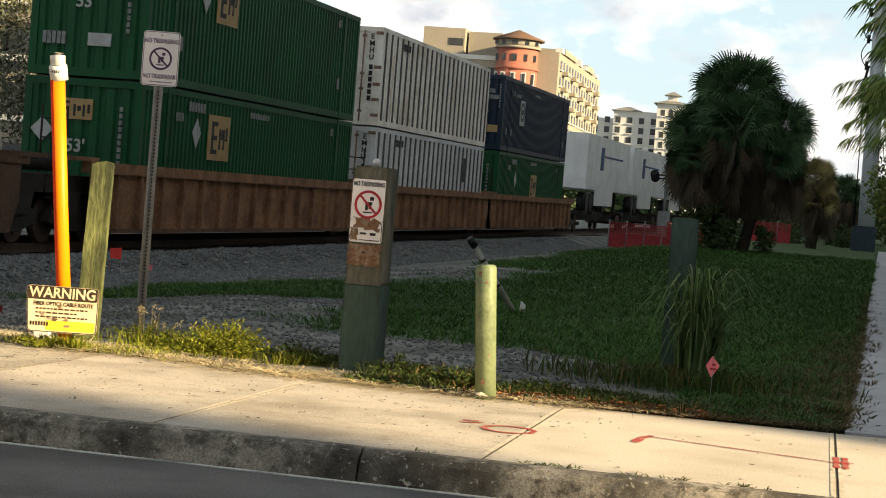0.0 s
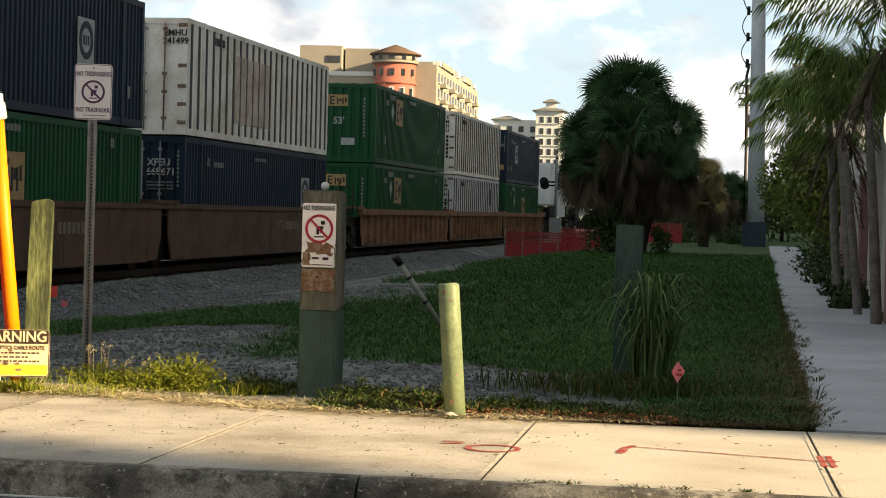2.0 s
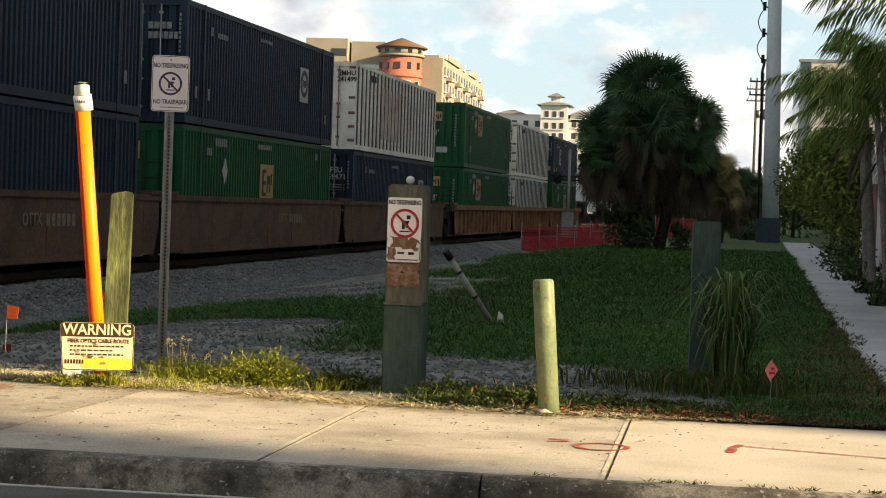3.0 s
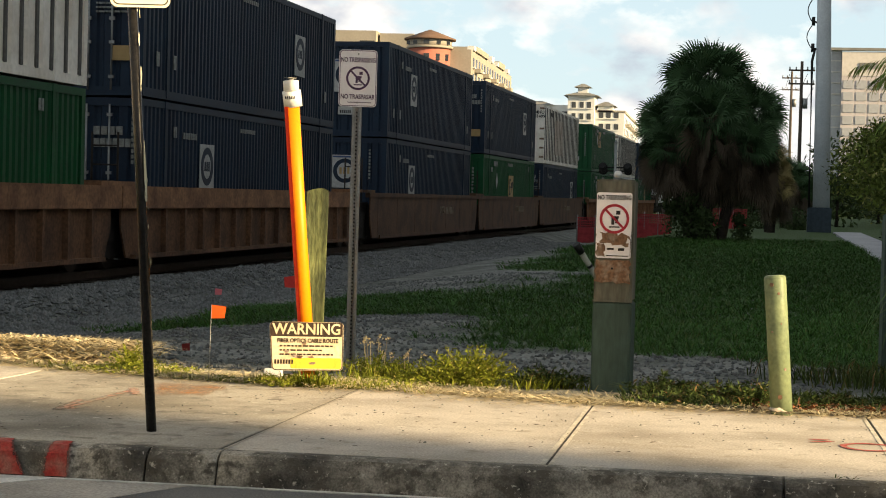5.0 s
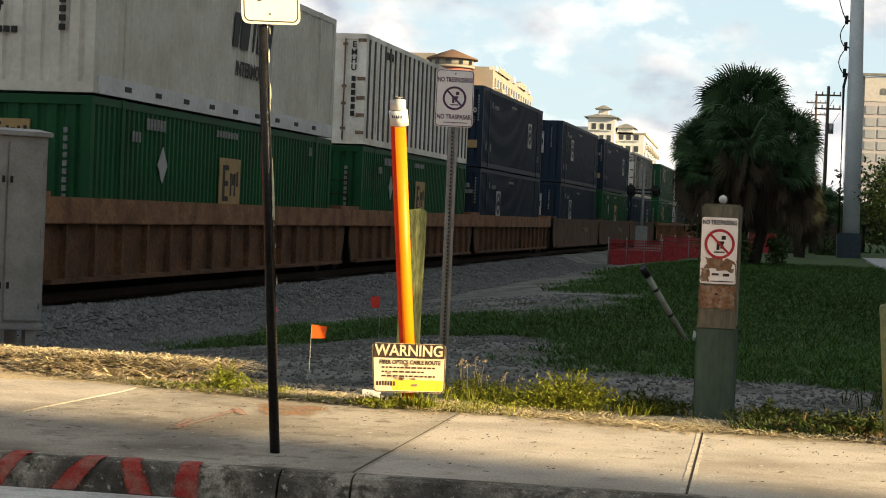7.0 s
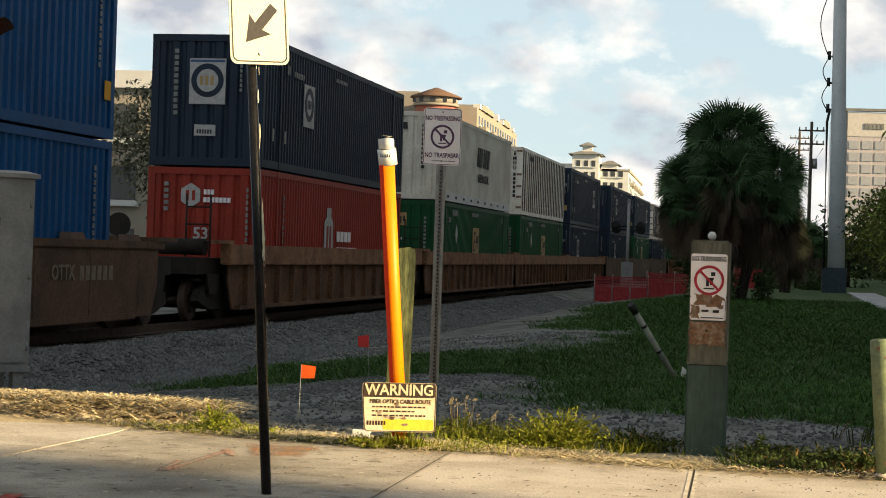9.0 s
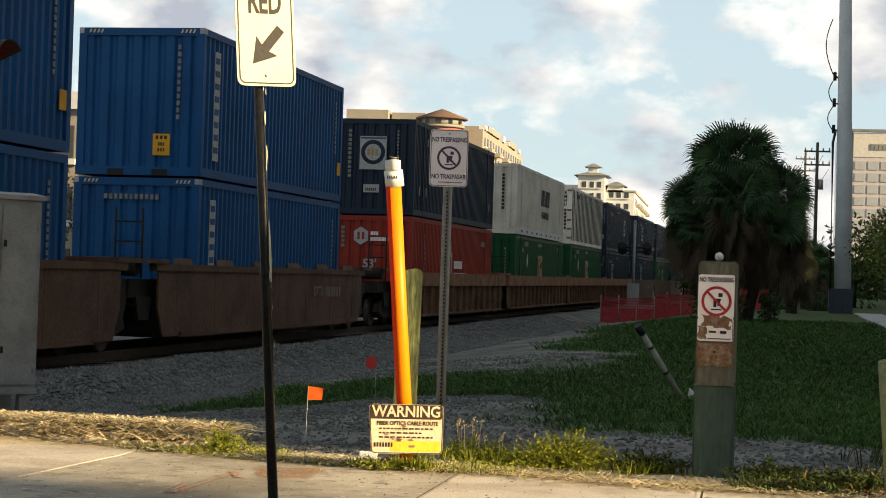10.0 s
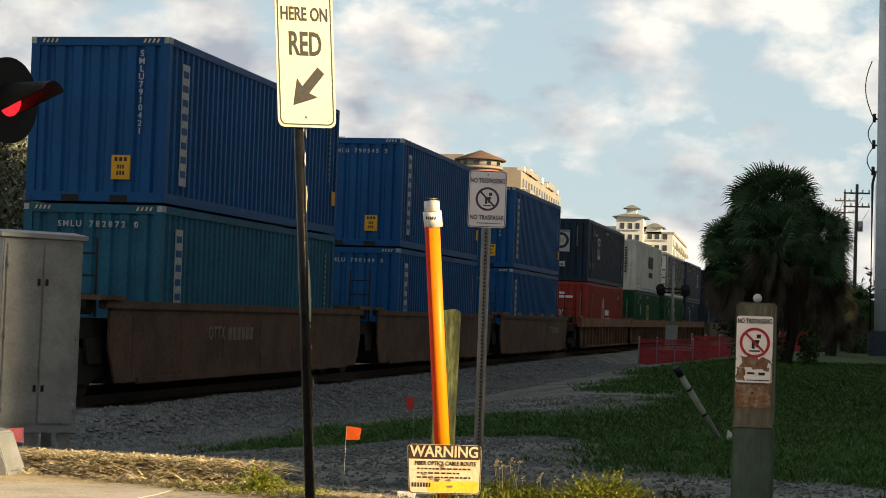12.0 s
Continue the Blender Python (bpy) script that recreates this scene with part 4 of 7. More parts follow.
def trailer(label):
    """A white box trailer riding on a spine wagon."""
    root = thing("road_trailer", label, "trailer", "trailers on the train")
    w, L = 1.28, 15.2
    bm = bmesh.new()
    box(bm, -w, w, 0, L, 1.15, 3.95)
    part("body", bm, C_TRAILER, root, bevel=0.02)
    for i in range(24):
        bm = bmesh.new()
        y = 0.5 + i * (L - 1) / 23
        box(bm, w - 0.005, w + 0.012, y - 0.02, y + 0.02, 1.25, 3.85)
        part("side_seam", bm, C_TRAILER, root)
    bm = bmesh.new()
    box(bm, w, w + 0.02, 4.4, 5.4, 2.2, 3.4)
    part("logo", bm, M_LOGO_BLUE, root, "dark blue logo")
    bm = bmesh.new()
    box(bm, w, w + 0.02, 5.6, 12.5, 2.9, 3.0)
    part("stripe", bm, M_LOGO_BLUE, root)
    bm = bmesh.new()
    box(bm, w - 0.05, w, 3.2, 9.5, 0.35, 1.15)
    part("side_skirt", bm, C_TRAILER, root)
    for y in (1.2, 2.5):
        for sx in (-1, 1):
            bm = bmesh.new()
            xa, xb = sorted((sx * 0.75, sx * 1.22))
            tube(bm, [(xa, y, 0.5), (xb, y, 0.5)], 0.5, 18)
            part("tyre", bm, M_BLACK, root)
    bm = bmesh.new()
    box(bm, w - 0.5, w - 0.3, L - 2.6, L - 2.4, 0.0, 1.15)
    part("landing_leg", bm, M_UNDER, root)
    return root


def spine(length):
    root = thing("spine_wagon", "grimy skeleton rail wagon carrying a white trailer", "rail wagon", "units of the stack train")
    bm = bmesh.new()
    box(bm, -0.35, 0.35, 0, length, 0.55, 1.0)
    for y in (1.0, 3.6, length - 2.5):
        box(bm, -1.35, 1.35, y - 0.6, y + 0.6, 0.92, 1.05)
    part("centre_sill", bm, M_UNDER, root)
    for yc in (0.2,):
        for dy in (-0.9, 0.9):
            bm = bmesh.new()
            for sx in (-1, 1):
                xa, xb = sorted((sx * 0.70, sx * 0.84))
                tube(bm, [(xa, 0, 0), (xb, 0, 0)], 0.42, 20)
            tube(bm, [(-1.05, 0, 0), (1.05, 0, 0)], 0.085, 10)
            ws = part("wheelset", bm, M_STEEL, root)
            WHEELS.append((ws, (0, yc + dy, 0.43)))
    return root


# near end at the start, far end, upper load, lower load, ribbed sides, a truck under the near end, under the far end
UNITS = [
    (62.6, 77.4, "navy", "green", True, False, True),
    (44.9, 59.8, "white", "white", True, False, True),
    (27.5, 42.4, "green", "green", True, True, True),
    (5.1, 20.0, "white", "navy", False, False, True),
    (-12.9, 1.9, "navy", "green", False, False, True),
    (-30.9, -16.0, "fec", "fec", False, True, True),
    (-52.4, -37.6, "navy", "navy", True, False, True),
    (-70.0, -55.2, "white", "green", True, False, True),
    (-88.5, -73.2, "swift", "green", True, True, True),
    (-109.0, -94.4, "fec", "hub", True, True, True),
    (-129.0, -117.9, "blue", "blue", False, False, True),
    (-146.3, -135.5, "blue", "blue", False, False, True),
    (-163.8, -152.7, "blue", "teal", False, True, True),
]
LOADS = {
    "green": (C_GREEN, "fine", "dark green ribbed container with tan logo panel"),
    "navy": (C_NAVY, "fine", "navy ribbed container with white stencilled marks"),
    "fec": (C_NAVY, "fine", "navy ribbed container with round logo on its end"),
    "white": (C_WHITE, "posts", "grimy white container with upright side posts"),
    "swift": (C_SWIFT, "fine", "grey-white intermodal container with slotted bottom rail"),
    "hub": (C_RED, "fine", "bright red ribbed container with white hexagon logo"),
    "blue": (C_BLUE, "iso", "blue forty foot ribbed shipping container"),
    "teal": (C_TEAL, "iso", "faded teal forty foot ribbed shipping container"),
}


def reach(y, way):
    """Half the gap to the next load, where there is one."""
    gaps = [abs(y - (u[1] if way < 0 else u[0])) for u in UNITS if (u[1] < y if way < 0 else u[0] > y)]
    return min(min(gaps, default=6.0) / 2, 3.6) - 0.04


for near, far, up, low, ribbed, t0, t1 in UNITS:
    L = far - near
    e0, e1 = reach(near, -1), reach(far, 1)
    wg = wagon(L, e0, e1, ribbed, t0, t1, "rust-brown well wagon with ribbed sides" if ribbed else "brown well wagon with smooth plate sides", near, near == -146.3)
    MOVERS.append((wg, near - e0, 0.0))
    for kind, h, top in ((low, 0.36, False), (up, 0.36 + CH + 0.05, True)):
        paint, style, text = LOADS[kind]
        text += ", stacked on top" if top else ", in a wagon"
        c = container(text, C_PALE if kind == "white" and low == "white" and not top else paint, L, style, "containers of the train")
        dress(c, kind, L, top, near)
        MOVERS.append((c, near, h))
for near in (84.0, 101.0, 118.0):
    MOVERS.append((spine(16.6), near - 0.8, 0.0))
    MOVERS.append((trailer("white box trailer with blue logo, riding on the train"), near, 1.02))


def along(t):
    return 15.817 * t - 0.0217 * t * t


def train_pose(b, h, t):
    y = b + along(t)
    return pose(side_x(y) - CW / 2, y, rail_z(y) + h, TILT, 0, TURN)

# ---- pavement pieces ----
M_MARGIN = mat("trowelled_margin", (0.66, 0.60, 0.49), 0.9, var=0.25, scale=8, fine=60, second=(0.50, 0.45, 0.36), bump=0.1)
M_GUTTER = mat("worn_gutter", (0.46, 0.43, 0.39), 0.9, var=0.35, scale=2, fine=60, second=(0.32, 0.30, 0.27), bump=0.2)
M_JOINT = mat("dirt_filled_joint", (0.10, 0.085, 0.065), 0.95, var=0.4, scale=9)
pavement = thing("pavement", "concrete pavement slabs along the road", "pavement", kind="structure")


def back_edge(x):
    return 5.02 + 0.45 * ease(-1.8, -3.6, x) + 0.9 * ease(-3.6, -7.5, x)


EDGES = [-16.4, -14.2, -12.0, -9.8, -7.6, -3.5, -1.8, 0.0, 1.8, 3.9, 6.0, 8.1]
for a, b in zip(EDGES, EDGES[1:]):
    bm = bmesh.new()
    g = 0.006
    k = 4
    rim = [(a + g + (b - a - 2 * g) * i / k, back_edge(a + g + (b - a - 2 * g) * i / k)) for i in range(k + 1)]
    # slabs west of the worn joint lean as that joint does
    skew = 0.0 if b > -3.4 else -0.06
    loop = [(a + g + skew, 1.86, -0.2), (b - g + (skew if b < -3.6 else 0), 1.86, -0.2)] + [(x, y, -0.2) for x, y in rim[::-1]]
    prism(bm, loop, (0, 0, 0.2))
    part("slab", bm, M_CONCRETE_OLD if b <= -3.4 and a > -7.7 else M_CONCRETE_NEW if a > -0.1 else M_CONCRETE, pavement, bevel=0.0015)
for x in EDGES[1:-1]:
    bm = bmesh.new()
    sk = -0.06 if x < -3.6 else 0.0
    prism(bm, [(x - 0.008 + sk, 1.865, -0.19), (x + 0.008 + sk, 1.865, -0.19), (x + 0.008, back_edge(x) - 0.01, -0.19), (x - 0.008, back_edge(x) - 0.01, -0.19)], (0, 0, 0.1885))
    part("joint", bm, M_JOINT, pavement)
    for lo, hi in ((-0.034, -0.009), (0.009, 0.030)):
        jv, jf = [], []
        k = 40
        for i in range(k + 1):
            y = 1.87 + (back_edge(x) - 0.03 - 1.87) * i / k
            sh = sk * (1 - i / k)
            w = 0.006 * noise.noise((x * 3 + lo * 90, y * 6, 0))
            jv += [(x + sh + lo + (w if lo < 0 else 0), y, 0.0025), (x + sh + hi + (w if lo > 0 else 0), y, 0.0025)]
        jf = [(2 * i, 2 * i + 1, 2 * i + 3, 2 * i + 2) for i in range(k)]
        soup("joint_margin", jv, jf, M_MARGIN if abs(x) < 2 else M_CONCRETE_OLD, pavement)
bm = bmesh.new()
prism(bm, [(-12.0, 3.3, -0.1), (-6.08, 3.4, -0.1), (-6.0, 5.5, -0.1), (-6.05, 6.25, -0.1), (-12.0, 6.4, -0.1)], (0, 0, 0.106))
part("slab", bm, M_CONCRETE, pavement, bevel=0.004)
kerb = thing("kerb", "dark stained concrete kerb in lengths", "kerb", kind="structure")
KE = [-16.0, -12.6, -9.6, -6.6, -3.86, -3.48, -0.62, 2.4, 5.4, 8.4]
for a, b in zip(KE, KE[1:]):
    g = 0.006
    prof = [(1.67, -0.26, 0), (1.688, -0.15, 0.4), (1.70, -0.09, 0.7), (1.715, -0.045, 1.0), (1.74, -0.013, 1.0), (1.785, 0.0, 0.5), (1.82, 0.0, 0.25), (1.855, 0.0, 0.2), (1.855, -0.26, 0)]
    k = max(3, int((b - a) / 0.045))
    kv, kf = [], []
    for i in range(k + 1):
        x = a + g + (b - a - 2 * g) * i / k
        end = 0.008 if i in (0, k) else 0.0
        for y, z, wear in prof:
            chip = max(0.0, noise.noise((x * 9, y * 30, 3.0))) * 0.014 + max(0.0, noise.noise((x * 2.3, 7.0, z * 4)) - 0.15) * 0.03
            kv.append((x, y + wear * (chip + end), z - wear * (chip * 0.7 + end)))
    m = len(prof)
    kf = [(i * m + j, (i + 1) * m + j, (i + 1) * m + j + 1, i * m + j + 1) for i in range(k) for j in range(m - 1)]
    kf += [tuple(range(m - 1, -1, -1)), tuple(k * m + j for j in range(m))]
    soup("kerb_stone", kv, kf, M_KERB, kerb)

path_root = thing("footpath", "pale concrete footpath between grass and planting bed", "footpath", kind="structure")


def path_x(y):
    return 1.72 + 0.0288 * y


def path_z(y):
    return GRADE * max(0.0, y - 10) * ease(10, 30, y) + 0.015


for i in range(58):
    ya, yb = 5.06 + i * 1.55, 5.06 + (i + 1) * 1.55 - 0.006
    bm = bmesh.new()
    v = []
    for y in (ya, yb):
        for x in (path_x(y), path_x(y) + 1.46):
            for z in (path_z(y) - 0.25, path_z(y)):
                v.append(bm.verts.new((x, y, z)))
    for f in ((0, 2, 6, 4), (1, 5, 7, 3), (0, 4, 5, 1), (2, 3, 7, 6), (0, 1, 3, 2), (4, 6, 7, 5)):
        bm.faces.new([v[q] for q in f])
    part("slab", bm, M_PATH, path_root)


def soft_paint(m, power):
    """Spray paint thins out towards the edge of each stroke."""
    n, l = m.node_tree.nodes, m.node_tree.links
    at = n.new("ShaderNodeAttribute")
    at.attribute_name = "cover"
    nz = n.new("ShaderNodeTexNoise")
    nz.inputs["Scale"].default_value, nz.inputs["Detail"].default_value = 38.0, 5
    co = n.new("ShaderNodeTexCoord")
    l.new(co.outputs["Object"], nz.inputs["Vector"])
    mul = n.new("ShaderNodeMath")
    mul.operation = "MULTIPLY"
    l.new(at.outputs["Fac"], mul.inputs[0])
    l.new(nz.outputs["Fac"], mul.inputs[1])
    rp = n.new("ShaderNodeMapRange")
    rp.inputs["From Min"].default_value, rp.inputs["From Max"].default_value = 0.04, power
    l.new(mul.outputs["Value"], rp.inputs["Value"])
    l.new(rp.outputs["Result"], n["Principled BSDF"].inputs["Alpha"])


for paint_mat, power in ((M_RED_SPRAY, 0.30), (M_ORANGE_SPRAY, 0.75), (M_PINK_SPRAY, 0.6)):
    soft_paint(paint_mat, power)


def strokes(name, rows_list, material):
    """Sheets of paint, five points across, thick in the middle."""
    vs, fs, cov = [], [], []
    for rows in rows_list:
        base = len(vs)
        for i, (p, n, a) in enumerate(rows):
            for q, c in ((-1, 0.0), (-0.55, 0.75), (0, 1.0), (0.55, 0.75), (1, 0.0)):
                vs.append(p + n * q)
                cov.append(c * a)
        fs += [(base + 5 * i + j, base + 5 * i + j + 1, base + 5 * i + j + 6, base + 5 * i + j + 5) for i in range(len(rows) - 1) for j in range(4)]
    ob = soup(name, vs, fs, material)
    at = ob.data.attributes.new("cover", "FLOAT", "POINT")
    at.data.foreach_set("value", cov)
    return ob


def splash(name, label, material, lines, width, z=0.0045, group="utility paint marks"):
    """A sprayed mark: uneven strokes through the given points."""
    rng = random.Random(name + str(lines[0]))
    out = []
    for lift, pts in enumerate(lines):
        rows = []
        for k, (x0, y0) in enumerate(pts):
            x1, y1 = pts[min(k + 1, len(pts) - 1)]
            xb, yb = pts[max(k - 1, 0)]
            d = Vector((x1 - xb, y1 - yb, 0))
            n = Vector((-d.y, d.x, 0)).normalized() * width * 0.8
            steps_on = max(1, int(Vector((x1 - x0, y1 - y0, 0)).length / 0.05)) if k < len(pts) - 1 else 1
            for i in range(steps_on):
                f = i / steps_on
                edge_on = 0.45 if not rows or k == len(pts) - 1 else 1.0
                rows.append((Vector((x0 + (x1 - x0) * f, y0 + (y1 - y0) * f, z + 0.0012 * lift)), n * rng.uniform(0.75, 1.2), edge_on))
        out.append(rows)
    return tagged(strokes(name, out, material), label, "paint mark", group)


splash("paint_mark", "thin red sprayed line with a hooked end", M_RED_SPRAY, [[(0.64, 3.28), (0.66, 3.55), (0.71, 3.72)]], 0.045)
splash("paint_line", "thin dark red sprayed line on the pavement", M_RED_SPRAY, [[(0.68, 3.66), (1.77, 3.33)]], 0.02)
splash("paint_mark", "short red sprayed cross at a pavement joint", M_RED_SPRAY, [[(1.80, 3.05), (1.80, 3.6)], [(1.85, 3.05), (1.85, 3.6)], [(1.76, 3.3), (1.9, 3.33)]], 0.03)
splash("paint_ring", "red sprayed oval ring on the pavement", M_RED_SPRAY, [[(-0.10 + 0.15 * math.cos(a * math.pi / 9), 3.25 + 0.17 * math.sin(a * math.pi / 9)) for a in range(19)]], 0.03)
splash("paint_mark", "small red sprayed dash on the pavement", M_RED_SPRAY, [[(-0.43, 3.38), (-0.29, 3.46)], [(-0.43, 3.5), (-0.31, 3.52)]], 0.035)
splash("paint_arrow", "faded pink sprayed arrow on worn concrete", M_PINK_SPRAY, [[(-5.0, 3.9), (-4.93, 3.25)], [(-4.95, 3.27), (-4.8, 3.5)], [(-4.92, 3.3), (-4.9, 4.7)], [(-4.95, 4.75), (-4.77, 4.31)]], 0.055)
splash("paint_patch", "orange sprayed patch on worn concrete", M_ORANGE_SPRAY, [[(-4.85, 4.95), (-4.7, 5.0), (-4.55, 4.98), (-4.36, 5.04)], [(-4.74, 4.6), (-4.5, 4.68), (-4.36, 4.7)]], 0.34)
for x, lean in ((-5.25, -0.14), (-4.84, -0.15), (-4.66, 0.09), (-4.33, 0.0)):
    rows = []
    for y, z, s in ((1.85, 0.004, 0.0), (1.80, 0.006, 0.05), (1.745, -0.004, 0.15), (1.70, -0.045, 0.4), (1.683, -0.10, 0.7), (1.668, -0.16, 1.0)):
        rows.append((Vector((x + lean * s, y - 0.008, z + 0.004)), Vector((0.062 * (1 + 0.35 * s), 0, 0)), 0.5 if s == 0 else 1.0))
    tagged(strokes("paint_mark", [rows], M_RED_SPRAY), "red sprayed stripe down the kerb face", "paint mark", "red kerb stripes")
bm = bmesh.new()
prism(bm, [(-9.0, 0.4, -0.166), (-4.2, 0.4, -0.166), (-3.6, 1.61, -0.166), (-9.0, 1.61, -0.166)], (0, 0, 0.003))
tagged(part("gutter", bm, M_GUTTER), "worn pale grey gutter beside the kerb", "gutter", kind="structure")
bm = bmesh.new()
prism(bm, [(-7.2, 1.0, -0.164), (-4.75, 1.05, -0.164), (-4.30, 1.655, -0.164), (-7.0, 1.655, -0.164)], (0, 0, 0.004))
tagged(part("stop_bar", bm, M_PAINT_WHITE), "worn white painted bar on the road", "road marking", kind="structure")

# utility cover
cover_root = thing("utility_cover", "small rusty rectangular utility cover in the footway", "utility cover", at=pose(2.5, 3.05, 0.002))
bm = bmesh.new()
for x0, x1, y0, y1 in ((-0.3, 0.3, -0.25, -0.2), (-0.3, 0.3, 0.2, 0.25), (-0.3, -0.25, -0.2, 0.2), (0.25, 0.3, -0.2, 0.2)):
    box(bm, x0, x1, y0, y1, 0, 0.012)
part("frame", bm, M_KERB, cover_root)
bm = bmesh.new()
box(bm, -0.25, 0.25, -0.2, 0.2, 0, 0.008)
part("lid", bm, M_RUST, cover_root, "rusty brown lid")

# ---- posts and signs ----


def no_entry_mark(root, r, ink, ring_ink, at):
    """A ring with a slanted bar over plain shapes."""
    bm = bmesh.new()
    ring(bm, r * 0.82, r, -0.0025, 0.0, 36)
    part("prohibition_ring", bm, ring_ink, root, at=at)
    bm = bmesh.new()
    c = r * 0.9
    prism(bm, [(-c * 0.72, -0.003, c * 0.60), (-c * 0.60, -0.003, c * 0.72), (c * 0.72, -0.003, -c * 0.60), (c * 0.60, -0.003, -c * 0.72)], (0, 0.003, 0))
    part("prohibition_bar", bm, ring_ink, root, at=at)
    bm = bmesh.new()
    for x, z, w, h in ((0.05, 0.1, 0.5, 0.16), (-0.1, -0.15, 0.2, 0.5), (0.15, -0.1, 0.2, 0.4), (0, -0.55, 0.7, 0.09), (0.25, 0.42, 0.28, 0.26)):
        box(bm, (x - w / 2) * r, (x + w / 2) * r, -0.0018, 0.0, (z - h / 2) * r, (z + h / 2) * r)
    tagged(part("pictogram", bm, ink, root, at=at), kind="stuff")


sp = thing("no_trespassing_sign", "white no trespassing sign on a perforated steel channel post", "sign", "no trespassing signs", at=pose(-3.92, 7.13, 0.0, 0, 0, 14))
bm = bmesh.new()
for x in (-0.018, 0.018):
    box(bm, x - 0.004, x + 0.004, -0.012, 0.02, -0.1, 2.12)
box(bm, -0.016, 0.016, 0.018, 0.024, -0.1, 2.12)
for x in (-0.029, 0.029):
    box(bm, x - 0.009, x + 0.009, -0.016, -0.012, -0.1, 2.12)
part("post", bm, M_GALV, sp, "galvanised perforated channel post")
bm = bmesh.new()
for i in range(66):
    z = 0.08 + i * 0.0305
    prism(bm, [(0.007 * math.cos(a * math.pi / 3), 0.0165, z + 0.009 * math.sin(a * math.pi / 3)) for a in range(6)], (0, 0.001, 0))
tagged(part("post_hole", bm, M_INK, sp), kind="stuff")
bm = bmesh.new()
prism(bm, [(x, -0.024, z + 2.335) for x, y, z in rounded(0.305, 0.457, 0.03)], (0, 0.005, 0))
part("panel", bm, M_WHITE_SIGN, sp, "white sheet panel with rounded corners")
bm = bmesh.new()
o, i2 = rounded(0.295, 0.447, 0.027), rounded(0.285, 0.437, 0.024)
for k in range(len(o)):
    j = (k + 1) % len(o)
    bm.faces.new([bm.verts.new((p[0], -0.0255, p[2] + 2.335)) for p in (o[k], o[j], i2[j], i2[k])])
part("border", bm, M_INK_PURPLE, sp)
letters("lettering", "NO TRESPASSING", 0.052, M_INK_PURPLE, sp, Matrix.Translation((0, -0.0255, 2.335 + 0.145)), squeeze=0.68)
letters("lettering", "NO TRASPASAR", 0.052, M_INK_PURPLE, sp, Matrix.Translation((0, -0.0255, 2.335 - 0.15)), squeeze=0.74)
no_entry_mark(sp, 0.095, M_INK_PURPLE, M_INK_PURPLE, Matrix.Translation((0, -0.0245, 2.335)))
bm = bmesh.new()
for i in range(12):
    box(bm, -0.08 + i * 0.016, -0.068 + i * 0.016, -0.0262, -0.0245, 2.335 - 0.197, 2.335 - 0.190)
tagged(part("small_print", bm, M_INK_PURPLE, sp), kind="stuff")
for z in (2.53, 2.14):
    bm = bmesh.new()
    tube(bm, [(0, -0.031, z), (0, -0.024, z)], 0.008, 8)
    part("bolt", bm, M_GALV, sp)

# square timber post with torn sign
tp = thing("timber_post", "square weathered post, lower half painted green, torn sign", "post", "timber posts", at=pose(-1.755, 6.02, 0.0, 0, 0, -3))
bm = bmesh.new()
box(bm, -0.145, 0.14, 0.0, 0.27, -0.2, 0.66)
part("painted_foot", bm, M_WOOD_PAINT, tp, "dull green painted lower half", bevel=0.012)
bm = bmesh.new()
box(bm, -0.142, 0.137, 0.003, 0.267, 0.66, 1.55)
part("shaft", bm, M_WOOD_GREY, tp, "grey weathered upper half", bevel=0.015)
def ragged(x0, x1, z0, z1, y, thick, seed, rough=0.012):
    """A flat patch with a torn outline."""
    r = random.Random(seed)
    pts = []
    for (xa, za), (xb, zb) in zip(((x0, z0), (x1, z0), (x1, z1), (x0, z1)), ((x1, z0), (x1, z1), (x0, z1), (x0, z0))):
        for k in range(6):
            f = k / 6
            pts.append((xa + (xb - xa) * f + r.uniform(-rough, rough), y, za + (zb - za) * f + r.uniform(-rough, rough)))
    b = bmesh.new()
    prism(b, pts, (0, thick, 0))
    return b


part("worn_patch", ragged(-0.135, 0.12, 0.80, 0.965, -0.004, 0.006, 1), M_RUST, tp, "brown bare wood patch")
bm = bmesh.new()
tube(bm, [(-0.01, -0.010, 0.90), (-0.01, -0.003, 0.90)], 0.009, 8)
part("nail", bm, M_BLACK, tp)
bm = bmesh.new()
prism(bm, [(-0.146, -0.003, 0.655), (0.141, -0.003, 0.655), (0.141, -0.003, 0.675), (-0.146, -0.003, 0.672)], (0, 0.004, 0))
part("paint_edge", bm, M_WOOD_GREY, tp)
bm = bmesh.new()
bmesh.ops.create_uvsphere(bm, u_segments=14, v_segments=8, radius=0.032)
bmesh.ops.translate(bm, verts=bm.verts[:], vec=(0.0, 0.12, 1.585))
for f in bm.faces:
    f.smooth = True
part("knob", bm, M_WHITE_PLASTIC, tp, "white round knob")
ts = part("sign_panel", (lambda b: (prism(b, [(x - 0.005, -0.010, z + 1.295) for x, y, z in rounded(0.258, 0.315, 0.018)], (0, 0.006, 0)), b)[1])(bmesh.new()), M_WHITE_SIGN, tp, "white remnant of a torn sign")
letters("lettering", "NO TRESPASSING", 0.047, M_INK, tp, Matrix.Translation((-0.005, -0.0115, 1.415)), squeeze=0.66)
no_entry_mark(tp, 0.108, M_INK, M_INK_RED, Matrix.Translation((-0.002, -0.0105, 1.262)))
bm = bmesh.new()
prism(bm, [(x - 0.005, -0.009, z + 1.06) for x, y, z in rounded(0.258, 0.17, 0.018)], (0, 0.005, 0))
part("sign_foot", bm, M_WHITE_SIGN, tp, "white foot of a torn sign")
